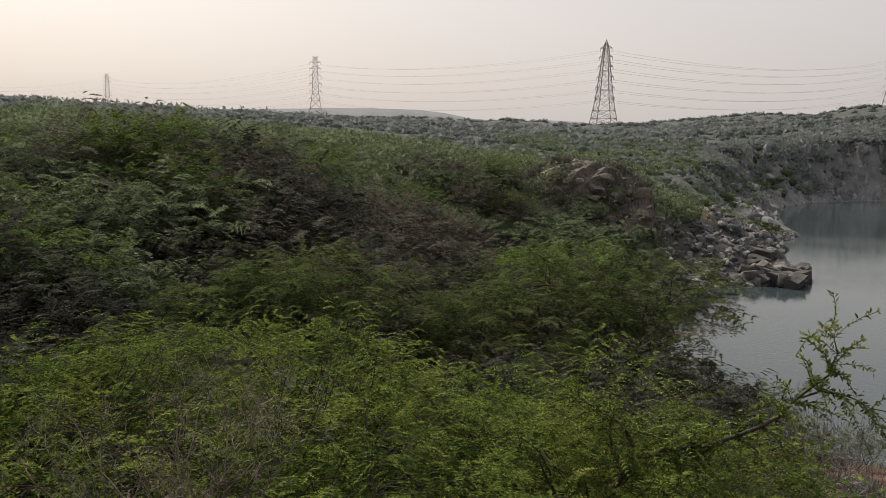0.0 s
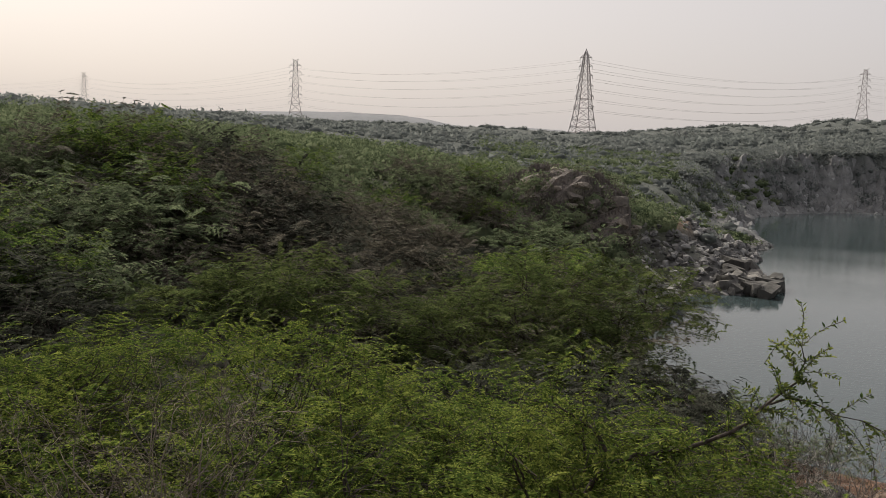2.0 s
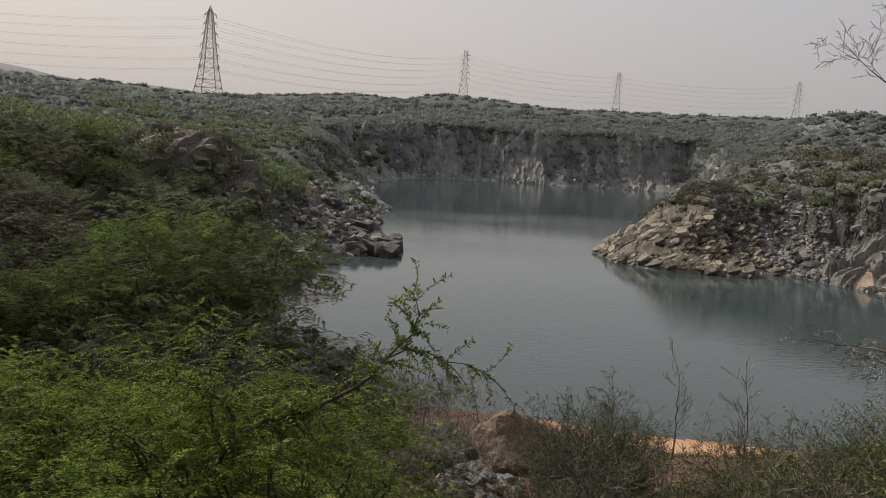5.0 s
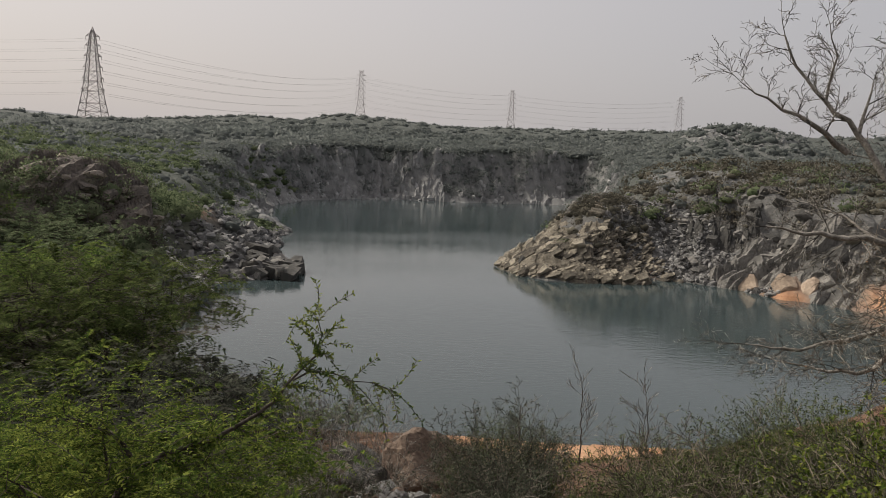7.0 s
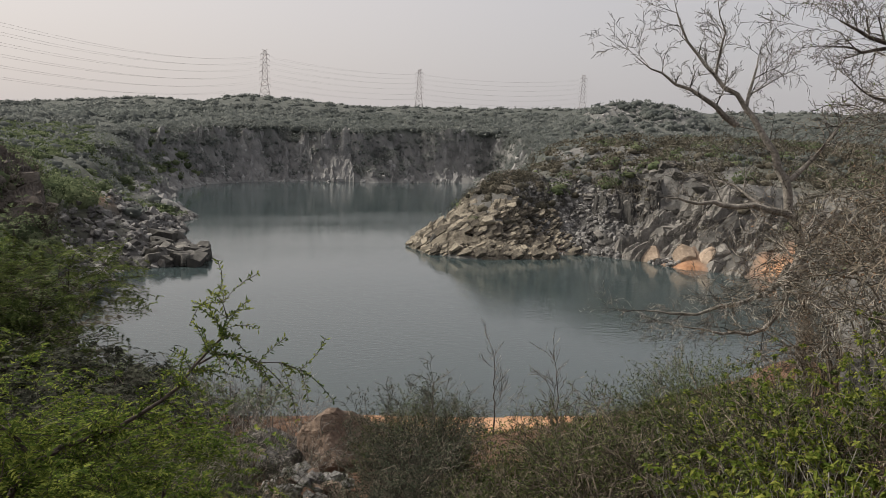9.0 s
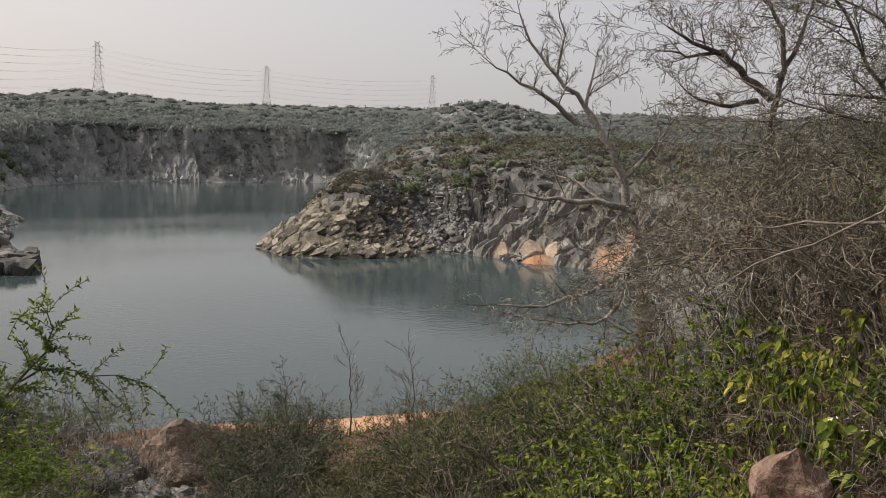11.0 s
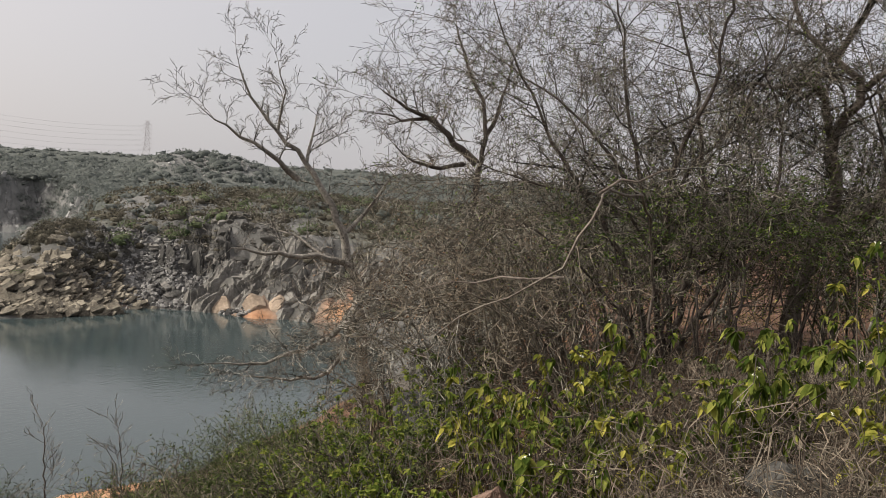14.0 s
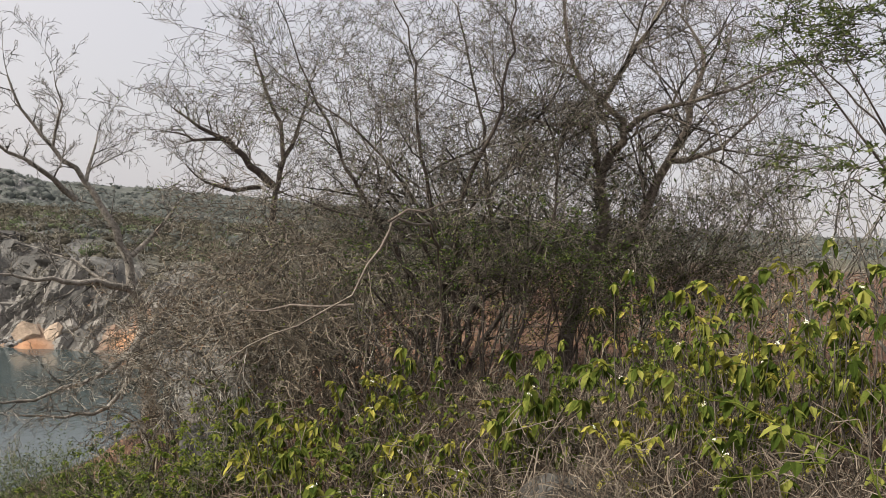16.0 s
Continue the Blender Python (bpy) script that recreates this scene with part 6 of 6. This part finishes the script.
# twiggy bushes and saplings on the near slope
near_slope = [(8, 14, 2.0, 0.8, 0), (6, 16, 1.9, 1.0, 0), (10.5, 17, 1.6, 1.0, 0), (3, 13, 1.2, 1.0, 300), (12, 19, 1.5, 1.1, 0), (-1, 16, 1.6, 1.2, 300), (2, 20, 2.0, 1.2, 0), (7, 22, 2.0, 1.2, 0), (7.5, 11.5, 1.9, 0.6, 0),
              (9.5, 11.0, 0.9, 0.6, 420), (7.5, 9.6, 0.8, 0.6, 240), (10.2, 9.4, 0.45, 0.4, 240), (12.6, 14.6, 0.7, 0.6, 0),
              (18.2, 11.2, 1.35, 0.75, 420), (20.4, 11.6, 1.65, 0.85, 420), (22.6, 11.4, 1.7, 0.85, 420), (24.4, 11.8, 1.3, 0.6, 420), (19.4, 10.2, 1.1, 0.75, 420), (22.6, 10.0, 1.1, 0.75, 420), (21.4, 9.2, 0.95, 0.75, 420), (18.8, 9.0, 0.7, 0.6, 420),
              (31.8, 10.6, 0.85, 0.7, 240), (34.0, 10.0, 0.85, 0.7, 240), (36.5, 10.6, 0.8, 0.7, 240), (33, 8.4, 0.75, 0.7, 240), (36, 8.2, 0.7, 0.7, 240), (29.5, 8.2, 0.5, 0.6, 240), (38.5, 9.0, 0.75, 0.7, 240), (26.5, 7.8, 0.5, 0.6, 240), (39.5, 7.4, 0.7, 0.7, 240), (35, 6.8, 0.6, 0.6, 240),
              (32.6, 13.5, 1.7, 0.5, 60), (46, 6.8, 0.6, 0.6, 240), (50, 6.6, 0.6, 0.6, 240)]
for k, (h, r, tall, wide, leaves) in enumerate(near_slope):
    foot = polar(h, r)
    g = np.random.default_rng(240 + k)
    limbs = []
    for j in range(12):
        a, lean = g.uniform(0, 6.28), g.uniform(0.1, 1.0) ** 0.6 * wide
        tip = foot + np.array((math.cos(a) * lean, math.sin(a) * lean, tall * g.uniform(0.35, 1.0)))
        limbs.append(([foot + np.array((g.normal() * 0.15, g.normal() * 0.15, -0.1)), foot * 0.45 + tip * 0.55 + np.array((0, 0, 0.15)), tip], 0.014, 0.005))
    bare_tree("twiggy_bush", 340 + k, foot, limbs, "twiggy bush with upright dark stems and sparse small leaves" if leaves else "bare upright bush with thin pale twigs", SHADE_TWIG if leaves > 400 else BROWN_TWIG if leaves else GREY_TWIG, SHADE_TWIG if leaves > 400 else BROWN_TWIG if leaves else GREY_TWIG,
              0.36 if leaves else 0.5, 3, 2 if leaves < 100 else 1, 0.2, 0.04, 3, 0.0030, (TINY_GREY if leaves > 400 else SMALL_DARK, leaves * 10, 0.032, 0.016, 0.0) if leaves else None, group="twiggy bushes", start=0.3, category="bush")
for k, (h, r, tall) in enumerate([(26.8, 21, 2.35), (31.6, 18, 1.7)]):
    foot = polar(h, r)
    bare_tree("sapling", 380 + k, foot, [([foot + np.array((0, 0, -0.1)), foot + np.array((0.03, 0, tall * 0.5)), foot + np.array((-0.05, 0.02, tall))], 0.028, 0.008)], "slender leafless sapling on the sandy shore", DARK_BARK, TWIG, 0.8, 3, 1, 0.15, 0.12, 3, 0.005, angle=0.6, start=0.3, category="sapling")
# dry tangled twig bush below the bright tree
for k, (h, r) in enumerate([(-44, 5.8), (-40, 5.5), (-36.5, 5.4)]):
    foot = spot(h, -27, r) + np.array((0, 0, 0.05))
    g = np.random.default_rng(260 + k)
    limbs = []
    for j in range(10):
        a, lean = g.uniform(0, 6.28), g.uniform(0.2, 0.8)
        tip = foot + np.array((math.cos(a) * lean, math.sin(a) * lean, 0.62 * g.uniform(0.5, 1.1)))
        limbs.append(([polar(h, r) + np.array((0, 0, -0.1)), foot * 0.6 + tip * 0.4, tip], 0.012, 0.004))
    bare_tree("dry_bush", 390 + k, polar(h, r), limbs, "dry brown twiggy bush in front of the green canopy", BROWN_TWIG, BROWN_TWIG, 0.4, 3, 2, 0.25, 0.05, 3, 0.0020, (LEAF_DRY, 1500, 0.022, 0.012, 0.0), group="dry bushes", start=0.6, category="bush")

# green thorn branch that hangs in from above, and the thin yellow-green twig close by
R = 7
foot = polar(112, R)
crowned("thorn_tree", canopy(66, at_foot([tuple(spot(96.5, 12.5, R)) + (0.8, 0.8, 0.35), tuple(spot(93.5, 14.5, R)) + (0.6, 0.6, 0.2), tuple(spot(96.5, 6.5, R)) + (0.7, 0.7, 0.4), tuple(spot(99, 16, R)) + (1.0, 0.9, 0.5)], foot),
                             330, 0.5, 13, 0.055, 0.017, (0, 0, -0.2), LEAF_DEEP, DARK_BARK, 0.02, low=-0.6), foot, "green thorn tree with feathery sprays reaching in")
R = 3.0
foot = polar(101, R)
plant = Plant(97)
main = plant.limb([foot + np.array((0, 0, -0.05)) - foot, spot(98.0, -11.6, R) - foot, spot(93.7, -10.4, R) - foot, spot(89.1, -9.8, R) - foot, spot(84.5, -8.1, R) - foot], 0.0055, 0.002)
sub = plant.limb([spot(95, -10.8, R) - foot, spot(92, -13.0, R) - foot, spot(88, -14.0, R) - foot], 0.0035, 0.0015)
ob = thing("green_twig", foot, "thin yellow-green twig with a few soft leaves", "branch")
for me in plant.limb_meshes(BROAD, 5):
    part("stem", me, ob)
g = plant.rng
seats = np.concatenate([main[0][4::3], sub[0][2::3]])
part("foliage", mesh_of("foliage", *folded_leaves(g, np.repeat(seats, 2, 0), np.repeat(np.concatenate([main[1][4::3], sub[1][2::3]]), 2, 0), 0.07, 0.035, 0.6), BROAD), ob)

# ---- boulders ----
BROWN_ROCK = surface("brown_rock", (0.075, 0.055, 0.042), (0.17, 0.125, 0.095), (0.30, 0.235, 0.18), 0.9, 0.9, 0.8, 9, 0.2)
def boulder(name, seed, place, size, material, label, group="", lean=0.55, cuts=16):
    """A weathered boulder: a rounded block with broken planes."""
    g = np.random.default_rng(seed)
    bm = bmesh.new()
    bmesh.ops.create_icosphere(bm, subdivisions=4, radius=0.5)
    planes = [(Vector(unit(g.normal(size=3))), g.uniform(0.27, 0.46)) for _ in range(cuts)]
    off = Vector(g.uniform(0, 50, 3))
    for v in bm.verts:
        for n, d in planes:
            over = v.co.dot(n) - d
            if over > 0:
                v.co -= n * over * 0.9
        v.co *= 1 + 0.22 * noise.noise(v.co * 2.6 + off) + 0.09 * noise.noise(v.co * 8 + off) + 0.03 * noise.noise(v.co * 24 + off)
        taper = 1.12 - lean * v.co.z
        v.co = Vector((v.co.x * size[0] * taper, v.co.y * size[1] * taper, v.co.z * size[2]))
    me = bpy.data.meshes.new(name)
    bm.to_mesh(me)
    bm.free()
    for p in me.polygons:
        p.use_smooth = False
    me.materials.append(material)
    ob = new(name, me)
    ob.location, ob.rotation_euler = place, (0, 0, g.uniform(0, 6.28))
    return tagged(ob, label, "rock", group)


boulder("boulder", 23, polar(15.1, 15.4, 5.3), (1.75, 1.6, 2.1), BROWN_ROCK, "large reddish-brown boulder on the slope above the lake", lean=0.12, cuts=9)
boulder("boulder", 2, polar(57.8, 5.0) + np.array((0, 0, 0.26)), (0.5, 0.46, 0.72), RED_ROCK, "rough pinkish boulder among the shrubs", lean=0.15, cuts=10)
boulder("boulder", 3, polar(71, 4.7) + np.array((0, 0, 0.08)), (0.75, 0.6, 0.4), RED_ROCK, "low pinkish stone half buried in dry twigs")
boulder("boulder", 4, polar(52.2, 8.2) + np.array((0, 0, 0.3)), (0.6, 0.5, 0.75), PALE_ROCK, "pale boulder behind the green shrubs")
boulder("boulder", 5, polar(90, 4.4) + np.array((0, 0, 0.08)), (0.8, 0.7, 0.4), RED_ROCK, "low pinkish stone half buried in dry twigs")
boulder("boulder", 6, polar(10.0, 20) + np.array((0, 0, 0.2)), (1.6, 1.2, 1.0), ROCK, "dark boulder on the bushy slope")
boulder("boulder", 8, polar(7.6, 16.2) + np.array((0, 0, 0.35)), (1.5, 1.2, 1.3), BROWN_ROCK, "dark brown boulder among the twigs of the slope", lean=0.3)
boulder("boulder", 9, polar(10.8, 15.2) + np.array((0, 0, 0.25)), (0.9, 0.8, 0.9), ROCK, "grey boulder among the twigs of the slope", lean=0.3)
rng = np.random.default_rng(19)
stone_meshes = [mesh_of("stone", v, f, BROWN_ROCK if k % 4 == 0 else ROCK) for k, (v, f) in enumerate(BLOCKS)]
for k in range(90):
    h, r = rng.normal(12.6, 1.7), rng.normal(12.7, 0.5)
    ob = new("stone", stone_meshes[k % 10])
    s = rng.uniform(0.15, 0.48)
    ob.scale = (s * 1.3, s, s * 0.8)
    ob.location, ob.rotation_euler = polar(h, r) + np.array((0, 0, s * 0.15 + 0.12 + 0.35 * math.exp(-((h - 12.6) / 2) ** 2 - ((r - 12.7) / 0.6) ** 2))), rng.uniform(-0.6, 0.6, 3) + np.array((0, 0, rng.uniform(0, 6)))
    tagged(ob, "angular grey stone of a loose heap", "stone", "heap of stones")
# loose rock of the bluff, its colour lightened for haze as well
BROWN_GREY = surface("weathered_rock", (0.070, 0.062, 0.055), (0.165, 0.145, 0.125), (0.31, 0.27, 0.225), 1.6, 0.9, 0.9, 9, 0.4)
# the rock bluff over the hollow, and the dark blocks at the tip of the spit
block_meshes = [mesh_of("block", v, f, BROWN_GREY) for v, f in BLOCKS]
for k in range(120):
    h, r = rng.uniform(-14.5, -4.6), rng.uniform(57, 68)
    x, y = polar(h, r, 0)[:2]
    ob = new("bluff_rock", block_meshes[k % 10])
    s = 0.4 + 1.5 * rng.uniform() ** 2.2
    ob.scale, ob.rotation_euler = (s * 1.3, s, s * rng.uniform(0.6, 1.0)), (rng.uniform(-0.3, 0.3), rng.uniform(-0.5, 0.1), rng.uniform(0, 6.28))
    ob.location = (x, y, ground_height(x, y) + float(bluff_rise(np.array([x]), np.array([y]))[0]) + 0.1 * s)
    tagged(ob, "broken grey-brown rock of the bluff", "rock", "rocks of the bluff")
spit_meshes = [mesh_of("block", v, f, PALE_ROCK) for v, f in SLABS]
for k in range(46):
    place = polar(rng.uniform(1.8, 5.3), rng.uniform(72.5, 81))
    ob = new("boulder", spit_meshes[k % 9])
    s = rng.uniform(0.9, 2.6)
    ob.scale, ob.rotation_euler = (s * 1.1, s, s * 1.8), (rng.uniform(-0.3, 0.3), rng.uniform(-0.3, 0.3), rng.uniform(0, 6.28))
    ob.location = (place[0], place[1], max(place[2], 0) + 0.2 * s)
    tagged(ob, "dark angular block at the tip of the spit", "rock", "blocks of the spit")

# flat stone between the dry mounds
boulder("boulder", 7, polar(79, 5.2) + np.array((0, 0, 0.08)), (0.9, 0.7, 0.4), PALE_ROCK, "flat grey stone half buried in dry twigs")

# low mounds of dry brush on the right bank
rng = np.random.default_rng(29)
brush = []
for k in range(4):
    plant = Plant(600 + k)
    for j in range(34):
        a = plant.rng.uniform(0, 6.28)
        plant.grow(np.array((plant.rng.normal() * 0.28, plant.rng.normal() * 0.28, -0.03)), np.array((math.cos(a), math.sin(a), plant.rng.uniform(0.2, 1.6))), plant.rng.uniform(0.18, 0.42), 0.0026, 2, 0.4, -0.03, 4, 0.9)
    brush.append(plant.wood("branchwork", BROWN_TWIG if k < 2 else STRAW_TWIG, 3, 0.0011))
for k, (h, r) in enumerate([(more.uniform(66, 104), more.uniform(3.7, 6.5)) for _ in range(26)] + [(more.uniform(58, 92), more.uniform(5.6, 8.6)) for _ in range(34)] + [(75.5, 4.6), (77, 4.2), (80, 4.0), (84, 3.8), (88, 3.7), (92, 3.8), (96, 3.8), (100, 4.2), (90, 4.6), (82, 4.8), (97, 5.2), (69, 5.6), (86, 5.6), (78, 6.2), (65, 5.8), (61, 6.0), (74, 6.8), (94, 6.6), (100, 6.4), (57, 7.0), (84, 7.0), (90, 7.4)]):
    ob = new("dry_brush", brush[k % 4])
    ob.location, ob.rotation_euler, ob.scale = polar(h, r), (0, 0, rng.uniform(0, 6.28)), [rng.uniform(0.8, 1.7)] * 3
    tagged(ob, "low mound of tangled dry grey twigs", "brush", "mounds of dry brush")

# dry twigs and litter on the ground of the right bank
rng = np.random.default_rng(23)
n = 7500
h, r = np.radians(rng.normal(79, 20, n)), 1.2 + np.abs(rng.normal(4.0, 2.2, n))
x, y = r * np.sin(h), r * np.cos(h)
root = np.stack([x, y, land(x, y)[0]], 1)
way = unit(rng.normal(size=(n, 3)) * np.array((1, 1, 0.4)) + np.array((0, 0, 0.35)))
long = rng.uniform(0.12, 0.5, n)[:, None]
mid = root + way * long * 0.5 + np.array((0, 0, 0.05)) * rng.uniform(0, 1, (n, 1))
tip = root + way * long + rng.normal(size=(n, 3)) * 0.06
tagged(new("dry_twigs", mesh_of("dry_twigs", *tubes(np.concatenate([root, mid]), np.concatenate([mid, tip]), 0.0013, 0.0008, 3), STRAW_TWIG)), "tangle of dry grey twigs over reddish earth", "twigs", kind="stuff")

# fallen leaves
n = 14000
h, r = np.radians(rng.normal(79, 24, n)), 1.0 + np.abs(rng.normal(5.0, 3.2, n))
x, y = r * np.sin(h), r * np.cos(h)
fallen = np.stack([x, y, land(x, y)[0] + 0.012], 1)
LITTER = surface("fallen_leaves", (0.060, 0.037, 0.024), (0.135, 0.086, 0.056), (0.26, 0.185, 0.12), 0.4, 0.9, 0.0, 6, 0.5, 0.15)
tagged(new("leaf_litter", mesh_of("leaf_litter", *blades(rng, fallen, rng.normal(size=(n, 3)) * np.array((1, 1, 0.1)), 0.055, 0.026, 0.0, 0.25), LITTER)), "dry curled leaves fallen over reddish earth", "leaves", kind="stuff")

# dry grass and low weeds over the near slope and the right bank
def tufts(name, seed, count, h0, h1, r0, r1, tall, width, material, label, keep=None):
    rng = np.random.default_rng(seed)
    h, r = np.radians(rng.uniform(h0, h1, count)), np.sqrt(rng.uniform(r0 ** 2, r1 ** 2, count))
    x, y = r * np.sin(h), r * np.cos(h)
    ok = (shore_distance(x, y) > 1.5) & (fractal(x, y, 2.5, 3, seed) > -0.12)
    if keep is not None:
        ok &= keep(np.degrees(h), r)
    x, y = x[ok], y[ok]
    root = np.repeat(np.stack([x, y, land(x, y)[0] - 0.02], 1), 6, 0)
    n = len(root)
    root = root + rng.normal(size=(n, 3)) * np.array((0.05, 0.05, 0))
    way = unit(rng.normal(size=(n, 3)) * np.array((0.5, 0.5, 0.1)) + np.array((0, 0, 1.0)))
    side = unit(np.cross(way, rng.normal(size=(n, 3)))) * width
    long = tall * rng.uniform(0.4, 1.3, (n, 1))
    bend = rng.normal(size=(n, 3)) * long * 0.3 * np.array((1, 1, 0.3))
    v = np.stack([root - side, root + side, root + way * long + bend], 1).reshape(-1, 3)
    return tagged(new(name, mesh_of(name, v, np.arange(3 * n).reshape(n, 3), material)), label, "grass", kind="stuff")


STRAW = surface("dry_grass", (0.10, 0.075, 0.04), (0.20, 0.155, 0.085), (0.34, 0.27, 0.16), 0.8, 0.9, 0.0, 6, 0.4, 0.2)
tufts("dry_grass", 804, 1500, -180, 180, 0.7, 8, 0.22, 0.005, STRAW, "thin dry grass on the hilltop")
tufts("dry_grass", 801, 2600, 56, 108, 5, 30, 0.26, 0.006, STRAW, "thin dry grass on the reddish right bank")
tufts("dry_grass", 802, 1500, 4, 56, 7, 30, 0.26, 0.006, STRAW, "thin dry grass on the slope to the lake")
tufts("weeds", 803, 5200, 24, 58, 6, 24, 0.20, 0.014, SMALL_DARK, "low green weeds on the slope to the lake")
tufts("weeds", 805, 900, 38, 58, 5, 16, 0.22, 0.016, SMALL, "fresh green weeds between the shrubs", lambda h, r: (h < 52) | (r < 9))
